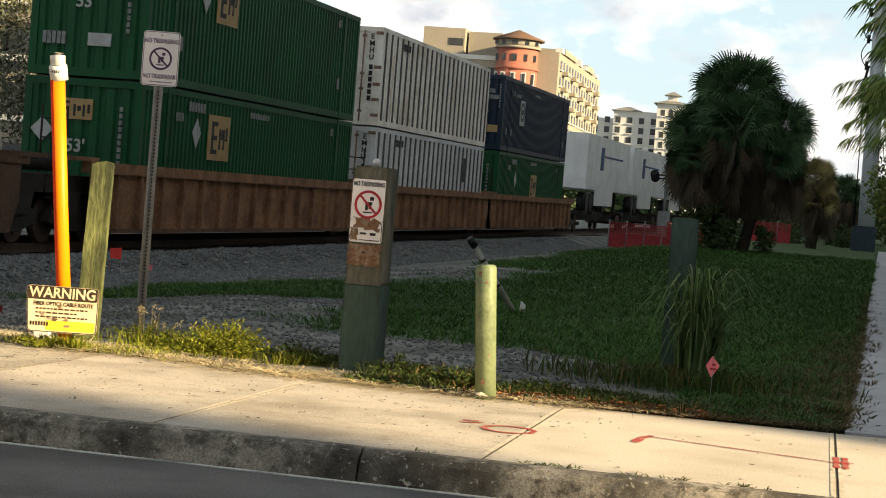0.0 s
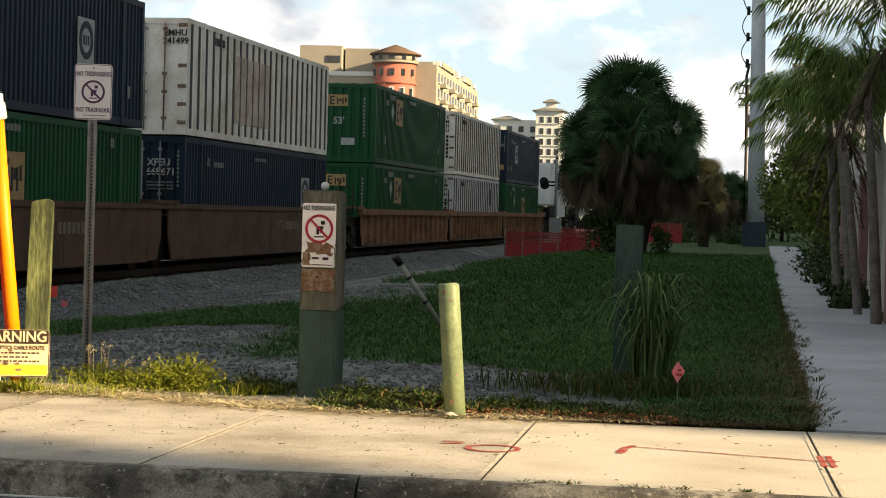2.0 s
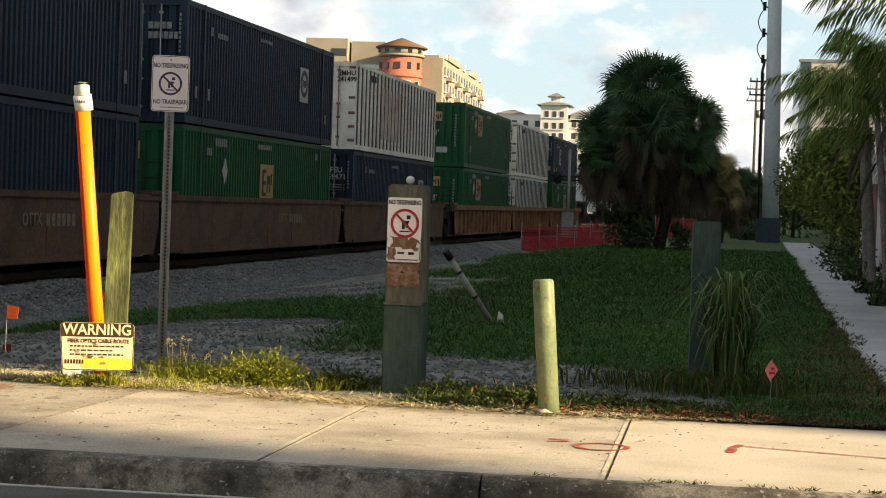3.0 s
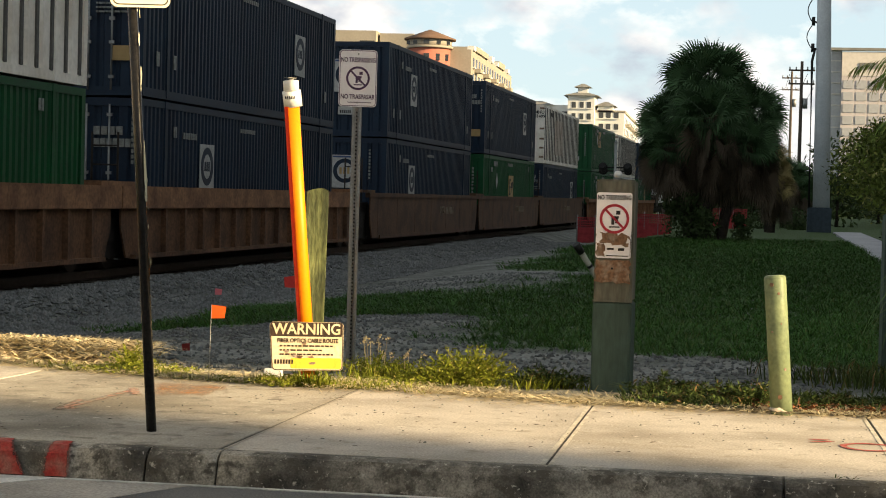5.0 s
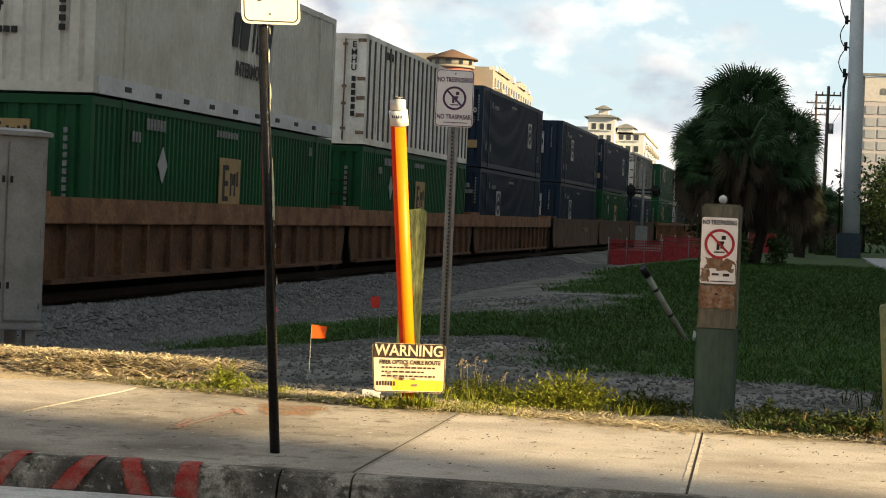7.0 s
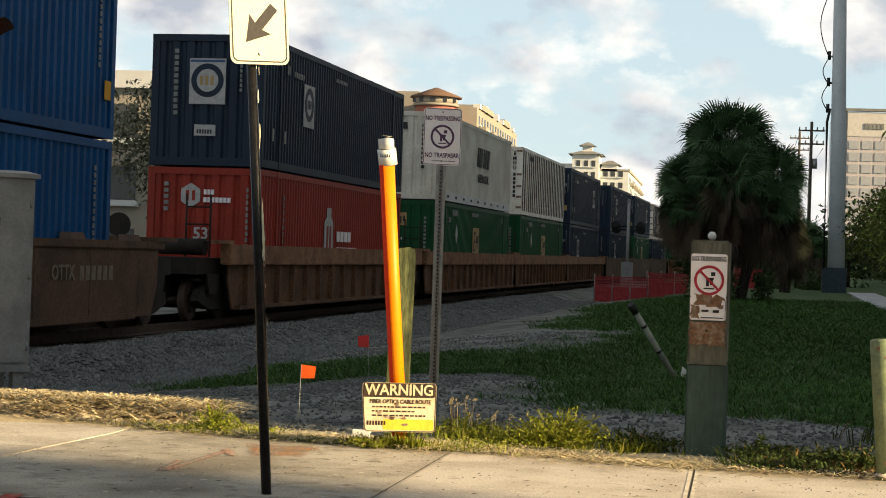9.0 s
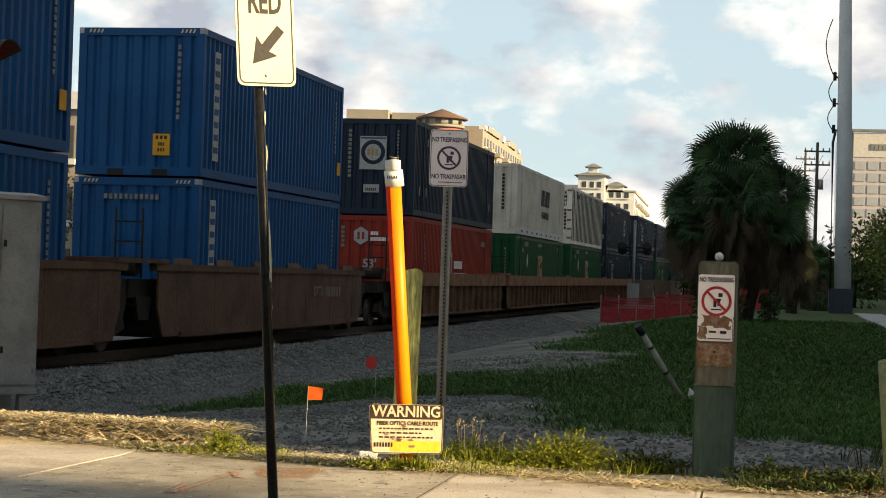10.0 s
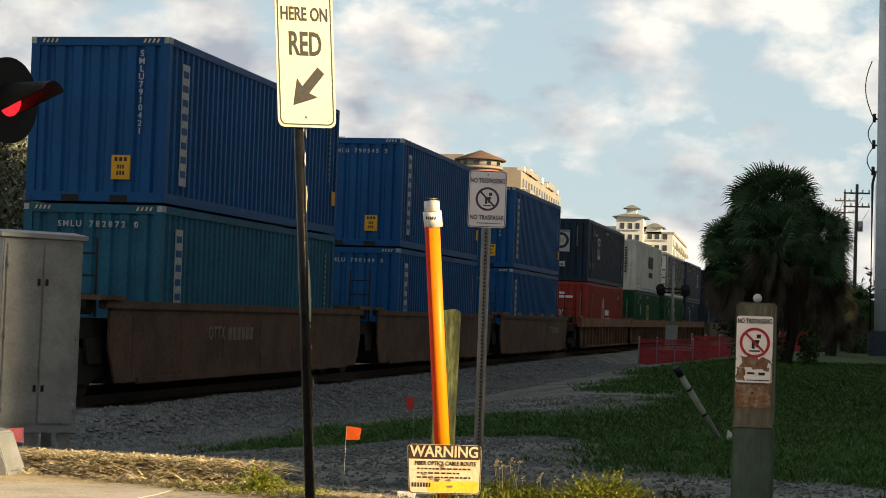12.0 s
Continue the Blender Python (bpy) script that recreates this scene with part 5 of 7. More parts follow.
part("torn_backing", ragged(-0.10, 0.105, 1.07, 1.15, -0.0115, 0.004, 5, 0.018), M_RUST, tp, "rusty backing where the sign tore away")
part("torn_backing", ragged(-0.128, -0.07, 0.985, 1.08, -0.0115, 0.004, 6, 0.010), M_RUST, tp)
bm = bmesh.new()
for x0, x1, z0, z1 in ((-0.05, 0.0, 1.035, 1.05), (0.03, 0.075, 1.03, 1.05), (-0.055, 0.105, 0.990, 0.996), (0.117, 0.121, 0.99, 1.12)):
    box(bm, x0, x1, -0.0125, -0.009, z0, z1)
tagged(part("small_print", bm, M_INK, tp), kind="stuff")

# second square post behind the tussock
bm = bmesh.new()
box(bm, -0.115, 0.115, 0, 0.2, -0.2, 1.37)
p2 = tagged(part("timber_post", bm, M_WOOD_PAINT, bevel=0.012), "square dull green post behind a grass tussock", "post", "timber posts")
p2.matrix_basis = pose(0.46, 8.25, 0.0, 0, 0, 4)

# mossy plank post
bm = bmesh.new()
prof = [(-0.065, -0.1), (0.115, -0.1), (0.112, 0.8), (0.11, 1.42), (0.06, 1.44), (-0.03, 1.42), (-0.06, 1.405), (-0.065, 0.7)]
prism(bm, [(x, 0, z) for x, z in prof], (0, 0.09, 0))
pk = tagged(part("plank_post", bm, M_WOOD_GREEN, bevel=0.008), "mossy yellow-green plank post behind a marker pipe", "post")
pk.matrix_basis = pose(-4.10, 6.35, 0.0, 0, 1, 10)

# cable marker: orange pipe, cap, warning plate
mk = thing("cable_marker", "orange cable marker pipe with white cap and warning plate", "marker post", at=pose(-3.875, 5.50, 0.0))
lean = (-0.135, -0.24)
bm = bmesh.new()
tube(bm, [(0.01, 0.03, -0.2), (lean[0] * 0.5, lean[1] * 0.5, 1.0), (lean[0] * 0.95, lean[1] * 0.95, 1.99)], 0.053, 24)
part("pipe", bm, M_ORANGE_PIPE, mk, "orange plastic pipe")
# thin shell on the pipe's left: its shaded side is put in as red
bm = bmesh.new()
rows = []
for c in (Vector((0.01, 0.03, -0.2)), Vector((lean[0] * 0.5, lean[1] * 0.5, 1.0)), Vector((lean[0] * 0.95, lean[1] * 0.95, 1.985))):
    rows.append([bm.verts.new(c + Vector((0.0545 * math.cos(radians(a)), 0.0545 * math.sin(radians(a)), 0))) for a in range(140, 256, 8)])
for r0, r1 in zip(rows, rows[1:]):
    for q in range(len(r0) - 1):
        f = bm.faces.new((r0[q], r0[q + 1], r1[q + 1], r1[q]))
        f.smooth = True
part("shaded_side", bm, M_PIPE_SHADE, mk, "shaded side of the pipe, painted red")
bm = bmesh.new()
tube(bm, [(lean[0] * 0.9, lean[1] * 0.9, 1.99), (lean[0] * 0.99, lean[1] * 0.99, 2.10)], 0.066, 20)
part("collar", bm, M_WHITE_PLASTIC, mk, "white collar with faded print")
bm = bmesh.new()
tube(bm, [(lean[0] * 0.99, lean[1] * 0.99, 2.10), (lean[0] * 1.02, lean[1] * 1.02, 2.17), (lean[0] * 1.02, lean[1] * 1.02, 2.19)], [0.055, 0.055, 0.045], 20)
part("cap", bm, M_WHITE_PLASTIC, mk, "white domed cap")
bm = bmesh.new()
for i in range(5):
    a = radians(-120 + i * 14)
    tube(bm, [(lean[0] * 0.95 + 0.067 * math.cos(a), lean[1] * 0.95 + 0.067 * math.sin(a), 2.04), (lean[0] * 0.95 + 0.067 * math.cos(a), lean[1] * 0.95 + 0.067 * math.sin(a), 2.06)], 0.004, 4)
tagged(part("collar_print", bm, M_INK, mk), kind="stuff")
plate = part("plate", (lambda b: (prism(b, [(x + 0.02 * (z < -0.1) * (x < 0), -0.03, z + 0.305) for x, y, z in rounded(0.53, 0.345, 0.03)], (0, 0.004, 0)), b)[1])(bmesh.new()), M_WARN, mk, "faded cream warning plate, scratched and bent", at=pose(-0.012, -0.098, -0.012, 0, 0, 20))
WP = -0.0305
bm = bmesh.new()
o, i2 = rounded(0.526, 0.341, 0.029), rounded(0.514, 0.329, 0.024)
for k in range(len(o)):
    j = (k + 1) % len(o)
    bm.faces.new([bm.verts.new((p[0] + 0.02 * (p[2] < -0.1) * (p[0] < 0), WP - 0.0006, p[2] + 0.305)) for p in (o[k], o[j], i2[j], i2[k])])
part("border", bm, M_WARN_DARK, plate)
for k in range(7):
    # scratches and dried splashes
    br = random.Random(300 + k)
    cx, cz = (-0.14 + 0.06 * k, br.uniform(0.18, 0.33)) if k < 4 else (br.uniform(-0.1, 0.22), br.uniform(0.21, 0.25))
    n = 9
    bm = bmesh.new()
    prism(bm, [(cx + br.uniform(0.3, 1) * 0.030 * math.cos(6.283 * q / n), WP - 0.0028, cz + br.uniform(0.3, 1) * 0.014 * math.sin(6.283 * q / n)) for q in range(n)], (0, 0.001, 0))
    part("stain", bm, M_RUST, plate)
bm = bmesh.new()
prism(bm, [(x, WP - 0.001, z + 0.425) for x, y, z in rounded(0.51, 0.10, 0.012)], (0, 0.002, 0))
part("title_band", bm, M_WARN_DARK, plate, "faded black title band")
letters("lettering", "WARNING", 0.108, M_WARN, plate, Matrix.Translation((0.0, WP - 0.003, 0.425)), squeeze=0.93)
letters("lettering", "FIBER OPTICS CABLE ROUTE", 0.04, M_WARN_DARK, plate, Matrix.Translation((0.01, WP - 0.002, 0.345)), squeeze=0.86)
rng = random.Random(4)
for row, (z, n) in enumerate(((0.308, 12), (0.278, 9), (0.248, 13))):
    bm = bmesh.new()
    x = -0.19
    for i in range(n):
        w = 0.012 + 0.028 * rng.random()
        if x + w > 0.22:
            break
        box(bm, x, x + w, WP - 0.002, WP, z - 0.0055, z + 0.0055)
        x += w + 0.009
    tagged(part("small_print", bm, M_WARN_DARK, plate), kind="stuff")
bm = bmesh.new()
prism(bm, [(x + 0.07, WP - 0.001, z + 0.185) for x, y, z in rounded(0.36, 0.075, 0.01)], (0, 0.002, 0))
part("yellow_strip", bm, M_WARN_YELLOW, plate, "yellow strip")
bm = bmesh.new()
for i in range(7):
    box(bm, -0.225 + i * 0.02, -0.212 + i * 0.02, WP - 0.002, WP, 0.18, 0.21)
tagged(part("small_print", bm, M_WARN_DARK, plate), kind="stuff")

# bollard
bo = thing("bollard", "pale green painted steel pipe bollard", "bollard", at=pose(-0.55, 4.93, 0.0, 0, -4.5, 0))
bm = bmesh.new()
tube(bm, [(0, 0, -0.2), (0, 0, 0.90), (0, 0, 0.915)], [0.072, 0.072, 0.066], 24)
part("pipe", bm, M_BOLLARD, bo)
bm = bmesh.new()
tube(bm, [(0, 0, 0.912), (0, 0, 0.92)], 0.055, 20)
part("cap", bm, M_BOLLARD, bo)
bm = bmesh.new()
tube(bm, [(0, 0, -0.05), (0, 0, 0.03), (0.01, 0, 0.035)], [0.10, 0.085, 0.074], 14)
part("collar", bm, M_CONCRETE, bo, "crumbling pale concrete collar")

for a, z, r in ((-75, 0.80, 0.010), (-110, 0.86, 0.014), (-60, 0.30, 0.010), (-95, 0.12, 0.016), (-120, 0.55, 0.007), (-70, 0.60, 0.006)):
    c, t2 = math.cos(radians(a)), math.sin(radians(a))
    bm = bmesh.new()
    tube(bm, [(0.070 * c, 0.070 * t2, z), (0.0735 * c, 0.0735 * t2, z)], r, 9)
    part("rust_spot", bm, M_RUST, bo)

# leaning pipe with black end
lp = thing("leaning_pipe", "leaning grey-white pipe with a black end over the grass", "pipe", at=pose(-2.28, 16.5, 0.0))
a, b = Vector((0.03, 0.02, -0.06)), Vector((-0.52, -0.50, 0.84))
bm = bmesh.new()
tube(bm, [a, b], 0.038, 12)
part("pipe", bm, M_PIPE_PALE, lp)
for f in (0.45, 0.8):
    bm = bmesh.new()
    tube(bm, [a.lerp(b, f), a.lerp(b, f + 0.03)], 0.0395, 12)
    part("band", bm, M_BLACK, lp, "black band")
bm = bmesh.new()
tube(bm, [b, b + (b - a).normalized() * 0.14], 0.05, 12)
part("end_cap", bm, M_BLACK, lp, "black rubber end")
bm = bmesh.new()
prism(bm, [(0.05, -0.05, 0.0), (0.14, -0.05, 0.0), (0.13, -0.05, 0.12), (0.07, -0.05, 0.17)], (0, 0.03, 0))
part("foot_bracket", bm, M_WHITE_PLASTIC, lp)

# stop here on red
st = thing("stop_here_sign", "white stop here on red sign on a scraped black post", "sign", at=pose(-4.10, 2.46, 0.0))
bm = bmesh.new()
tube(bm, [(0.04, 0, -0.15), (-0.058, 0, 1.2), (-0.205, 0.0, 3.2)], 0.028, 14)
part("post", bm, M_BLACKPOST, st, "black painted post with scraped patches")
post_rng = random.Random(15)
SCRAPES = [(1.28, 1.62, 0.010), (1.95, 2.03, 0.006)] + [(z, z + post_rng.uniform(0.012, 0.07), post_rng.uniform(0.002, 0.005)) for z in [post_rng.uniform(0.9, 2.35) for _ in range(16)]]
for z0, z1, half in SCRAPES:
    # a flake missing from the paint, on the side of the post
    a = radians(post_rng.uniform(-55, 5)) if half < 0.010 else radians(-32)
    rows = []
    bm = bmesh.new()
    for k in range(4):
        z = z0 + (z1 - z0) * k / 3
        xc = 0.04 - 0.0733 * z + 0.003
        wk = half * (0.35, 1.0, 0.8, 0.2)[k] / 0.0285
        rows.append([bm.verts.new((xc + 0.0288 * math.cos(a + q * wk), 0.0288 * math.sin(a + q * wk), z)) for q in (-1, 0, 1)])
    for r0, r1 in zip(rows, rows[1:]):
        for q in range(2):
            bm.faces.new((r0[q], r0[q + 1], r1[q + 1], r1[q]))
    part("scrape", bm, M_CREAM_SIGN, st, "bare scraped patch")
SA = pose(0.065, 0.0, 0.0, 0, -4.2, 0) @ pose(0, 0, 0, 0, 0, 39)
bm = bmesh.new()
prism(bm, [(x, -0.036, z + 2.815) for x, y, z in rounded(0.352, 0.91, 0.04)], (0, 0.004, 0))
panel = part("panel", bm, M_CREAM_SIGN, st, "white reflective panel with rounded corners", at=SA)
bm = bmesh.new()
o, i2 = rounded(0.328, 0.885, 0.035), rounded(0.314, 0.871, 0.03)
for k in range(len(o)):
    j = (k + 1) % len(o)
    bm.faces.new([bm.verts.new((p[0], -0.0375, p[2] + 2.815)) for p in (o[k], o[j], i2[j], i2[k])])
part("border", bm, M_INK, panel)
for words, z, size, sq in (("STOP", 3.16, 0.14, 0.8), ("HERE ON", 2.99, 0.105, 0.66), ("RED", 2.82, 0.185, 0.60)):
    letters("lettering", words, size, M_INK, panel, Matrix.Translation((0, -0.0375, z)), squeeze=sq)
bm = bmesh.new()
tip, tail = Vector((-0.082, -0.0375, 2.48)), Vector((0.092, -0.0375, 2.68))
d = (tail - tip).normalized()
n = Vector((-d.z, 0, d.x))
prism(bm, [tip, tip + d * 0.135 + n * 0.082, tip + d * 0.12 + n * 0.028, tail + n * 0.028, tail - n * 0.028, tip + d * 0.12 - n * 0.028, tip + d * 0.135 - n * 0.082], (0, 0.002, 0))
part("arrow", bm, M_INK, panel, "black arrow")
for z in (2.42, 3.2):
    bm = bmesh.new()
    tube(bm, [(0, -0.044, z), (0, -0.036, z)], 0.009, 8)
    part("bolt", bm, M_GALV, panel)

# signal cabinet
cb = thing("signal_cabinet", "grey steel trackside cabinet on short legs", "cabinet", at=pose(-8.46, 8.12, 0.0, 0, 0, 43))
bm = bmesh.new()
box(bm, 0.0, 0.76, 0.0, 0.62, 0.22, 1.98)
part("body", bm, M_CABINET, cb, bevel=0.01)
bm = bmesh.new()
prism(bm, [(-0.03, -0.04, 1.98), (-0.03, 0.66, 1.98), (-0.03, 0.66, 2.02), (-0.03, 0.31, 2.06), (-0.03, -0.04, 2.02)], (0.82, 0, 0))
part("roof", bm, M_CABINET, cb)
for x0, x1 in ((0.035, 0.37), (0.385, 0.725)):
    bm = bmesh.new()
    box(bm, x0, x1, -0.018, 0.0, 0.30, 1.92)
    dr = part("door", bm, M_CABINET, cb, bevel=0.006)
    xe = x0 + 0.008 if x0 < 0.2 else x1 - 0.008
    for z in (0.45, 1.1, 1.75):
        bm = bmesh.new()
        tube(bm, [(xe, -0.022, z - 0.04), (xe, -0.022, z + 0.04)], 0.009, 8)
        part("hinge", bm, M_GALV, dr)
    xh = x1 - 0.03 if x0 < 0.2 else x0 + 0.03
    for z in (1.58, 0.62):
        bm = bmesh.new()
        box(bm, xh - 0.012, xh + 0.012, -0.032, -0.018, z - 0.03, z + 0.03)
        part("latch", bm, M_BLACK, dr)
bm = bmesh.new()
box(bm, 0.0, 0.76, -0.012, 0.0, 0.22, 0.27)
part("bottom_rail", bm, M_CABINET, cb)
for x, y in ((0.03, 0.02), (0.62, 0.02), (0.03, 0.5), (0.62, 0.5), (0.32, 0.02)):
    bm = bmesh.new()
    box(bm, x, x + 0.1, y, y + 0.1, -0.2, 0.22)
    part("leg", bm, M_GALV, cb)

# crossing flasher
fl = thing("crossing_flasher", "black crossing flasher with hood and lit red lens", "signal light", at=pose(-8.72, 8.55, 0.0))
bm = bmesh.new()
tube(bm, [(-0.55, 0.1, -0.2), (-0.55, 0.1, 4.2)], 0.06, 14)
part("mast", bm, M_GALV, fl)
bm = bmesh.new()
tube(bm, [(-0.55, 0.1, 3.2), (0.0, 0.1, 3.2)], 0.03, 10)
part("arm", bm, M_BLACK, fl)
AX = Vector((0.95, -0.30, 0)).normalized()
AQ = AX.to_track_quat("Y", "Z").to_matrix().to_4x4()
HEAD = Matrix.Translation((0.06, 0.0, 3.26)) @ AQ
bm = bmesh.new()
tube(bm, [(0, -0.02, 0), (0, 0.0, 0)], 0.40, 36)
part("target_disc", bm, M_BLACK, fl, "round black background disc", at=HEAD)
bm = bmesh.new()
tube(bm, [(0, -0.22, 0), (0, -0.02, 0)], [0.12, 0.17], 20)
part("housing", bm, M_BLACK, fl, at=HEAD)
bm = bmesh.new()
seg = 20
rows = []
for y, f in ((0.0, 1.0), (0.52, 0.45)):
    for r in (0.165, 0.155):
        rows.append([bm.verts.new((r * math.cos(math.pi * (0.5 + f * 0.75 * (2 * k / seg - 1) * (1 if y == 0 else 1))), y, r * math.sin(math.pi * (0.5 + f * 0.75 * (2 * k / seg - 1))))) for k in range(seg + 1)])
for u, v in ((0, 2), (1, 3), (2, 3)):
    for k in range(seg):
        bm.faces.new((rows[u][k], rows[u][k + 1], rows[v][k + 1], rows[v][k]))
part("hood", bm, M_BLACK, fl, "long black visor hood", at=HEAD)
bm = bmesh.new()
tube(bm, [(0, 0.001, 0), (0, 0.02, 0), (0, 0.035, 0)], [0.15, 0.14, 0.08], 24)
part("lens", bm, M_REDLAMP, fl, "lit red lens", at=HEAD)

bm = bmesh.new()
prism(bm, [(-7.75, 6.0, -0.05), (-7.38, 6.0, -0.05), (-7.42, 6.0, 0.1), (-7.52, 6.0, 0.36), (-7.75, 6.0, 0.4)], (0, 0.35, 0))
tagged(part("gate_base", bm, M_CABINET, bevel=0.015), "grey sloping concrete base beside the track", "base")


def marker_flag(x, y, h, film, label, size=0.11, diamond=False, turn=0):
    root = thing("marker_flag", label, "marker flag", "utility marker flags", at=pose(x, y, lie(x, y), 0, 0, turn))
    bm = bmesh.new()
    tube(bm, [(0, 0, -0.05), (0.01, 0, h)], 0.0022, 6)
    part("wire", bm, M_GALV, root)
    bm = bmesh.new()
    s = size
    loop = [(0.01, 0, h - s), (0.01, 0, h), (0.01 + s * 1.1, 0.02, h - s * 0.1), (0.01 + s, 0.015, h - s * 0.95)]
    if diamond:
        loop = [(0.0, 0, h - s * 1.7), (s * 0.62, 0.01, h - s * 0.75), (0.0, 0, h), (-s * 0.5, -0.01, h - s * 0.8)]
    prism(bm, loop, (0, 0.0015, 0))
    fm = part("film", bm, film, root)
    if diamond:
        bm = bmesh.new()
        box(bm, -0.012, 0.03, -0.004, -0.001, h - s * 1.1, h - s * 0.95)
        box(bm, 0.0, 0.025, -0.004, -0.001, h - s * 0.75, h - s * 0.6)
        tagged(part("print", bm, M_INK_RED, fm), kind="stuff")
    return root


FLAGS = [
    marker_flag(0.93, 5.53, 0.42, M_FLAG_PINK, "small pink diamond marker flag in the grass", 0.09, True, 10),
    marker_flag(-4.64, 5.55, 0.57, M_FLAG_ORANGE, "orange marker flag on a tall wire by the pavement", 0.10, False, -20),
    marker_flag(-4.78, 8.8, 0.66, M_FLAG_RED, "red marker flag on a wire in gravel", 0.11, False, 200),
    marker_flag(-5.42, 7.7, 0.10, M_RED_SPRAY_FLAT, "dark red marker flag lying low by dry grass", 0.065, False, 190),
    marker_flag(-8.0, 7.7, 0.33, M_FLAG_PINK, "pink marker flag beside the grey cabinet", 0.13, False, 180),
    marker_flag(-8.6, 19.5, 0.36, M_FLAG_PINK, "pink marker flag near the ballast", 0.10, False, 10),
]
bm = bmesh.new()
prism(bm, [(-4.30, 5.85, 0.0), (-4.17, 5.85, 0.0), (-4.18, 5.87, 0.075), (-4.31, 5.87, 0.08)], (0, 0.06, 0))
tagged(part("white_carton", bm, M_WHITE_PLASTIC, bevel=0.005), "small crumpled white carton in dry grass", "litter")

# ---- track ----
tr = thing("railway_track", "railway track on grey ballast", "railway track", kind="structure")
for sx in (-0.75, 0.75):
    vs, fs = [], []
    prof = [(-0.07, -0.17), (0.07, -0.17), (0.02, -0.14), (0.02, -0.04), (0.036, -0.035), (0.036, 0.0), (-0.036, 0.0), (-0.036, -0.035), (-0.02, -0.04), (-0.02, -0.14)]
    ys = (-80, 0, 60, 120, 240, 400)
    for y in ys:
        vs += [(side_x(y) - CW / 2 + sx + px, y, rail_z(y) + pz) for px, pz in prof]
    k = len(prof)
    for j in range(len(ys) - 1):
        fs += [(j * k + i, j * k + (i + 1) % k, (j + 1) * k + (i + 1) % k, (j + 1) * k + i) for i in range(k)]
    soup("rail", vs, fs, M_STEEL, tr)
tie = bmesh.new()
box(tie, -1.3, 1.3, -0.11, 0.11, -0.34, -0.175)
tie_mesh = mesh_of(tie, "sleeper", M_TIE)
for i in range(170):
    y = 10 + i * 0.6
    ob = new("sleeper", tie_mesh)
    ob.parent = tr
    ob.matrix_basis = pose(side_x(y) - CW / 2, y, rail_z(y), TILT, 0, TURN)


def stones(name, n, where, size, material, seed, label):
    """Loose stones: small lumps with uneven corners."""
    rng = random.Random(seed)
    vs, fs = [], []
    for _ in range(n):
        x, y = where(rng)
        s = size * (0.5 + rng.random())
        z = (lie(x, y) if y > 5.5 else 0.0) + s * 0.2
        b = len(vs)
        c, d = math.cos(rng.random() * 6.3), math.sin(rng.random() * 6.3)
        for px, py, pz in ((1, 0, 0), (0, 1, 0.1), (-1, 0, -0.1), (0, -1, 0), (0.1, 0, 0.8), (0, 0.1, -0.8)):
            k = s * (0.6 + 0.5 * rng.random())
            vs.append((x + k * (px * c - py * d), y + k * (px * d + py * c), z + k * pz))
        fs += [(b + i, b + j, b + 4) for i, j in ((0, 1), (1, 2), (2, 3), (3, 0))] + [(b + j, b + i, b + 5) for i, j in ((0, 1), (1, 2), (2, 3), (3, 0))]
    return tagged(soup(name, vs, fs, material), label, "stones", kind="stuff")


def on_ballast(r):
    y = 14 + 60 * r.random() ** 1.7
    return side_x(y) + 0.15 + 3.3 * r.random() ** 1.25, y


def on_gravel(r):
    y = 6.6 + 22 * r.random() ** 1.5
    x = -9.5 + 9.5 * r.random()
    for _ in range(4):
        if grassiness(x, y) < 0.3:
            break
        x = -9.5 + 9.5 * r.random()
    return x, y


stones("ballast_stones", 24000, on_ballast, 0.050, M_BALLAST, 1, "grey crushed ballast stones beside the rails")
stones("gravel", 14000, on_gravel, 0.022, M_BALLAST, 2, "loose gravel on bare soil")
stones("kerb_grit", 500, lambda r: (-8 + 8.5 * r.random(), 1.9 + 3.3 * r.random() ** 0.4), 0.006, M_GROUND, 3, "grit and dust on the pavement")

def clod_spot(r):
    x = -8.2 + 8.0 * r.random()
    return x, max(5.52, back_edge(x) + 0.1 + abs(r.gauss(0, 0.3)))


stones("clods", 650, clod_spot, 0.016, mat("pale_dry_clod", (0.62, 0.52, 0.36), 0.95, var=0.3, scale=9), 4, "pale dry clods and clippings along the pavement edge")
litter_v, litter_f = [], []
lr = random.Random(77)
for _ in range(230):
    x = lr.uniform(-8, 3.5)
    y = 1.95 + 3.2 * lr.random() ** (0.5 if lr.random() < 0.6 else 1.2)
    a, s = lr.random() * 6.28, lr.uniform(0.006, 0.026)
    c, d = s * math.cos(a), s * math.sin(a)
    b = len(litter_v)
    litter_v += [(x - c, y - d, 0.003), (x + d * 0.4, y - c * 0.4, 0.006), (x + c, y + d, 0.004), (x - d * 0.4, y + c * 0.4, 0.007)]
    litter_f.append((b, b + 1, b + 2, b + 3))
tagged(soup("leaf_litter", litter_v, litter_f, mat("dry_brown_leaf", (0.10, 0.07, 0.045), 0.8, var=0.4)), "small dry leaves and flecks on the pavement", "litter", kind="stuff")

# ---- leafy plants ----


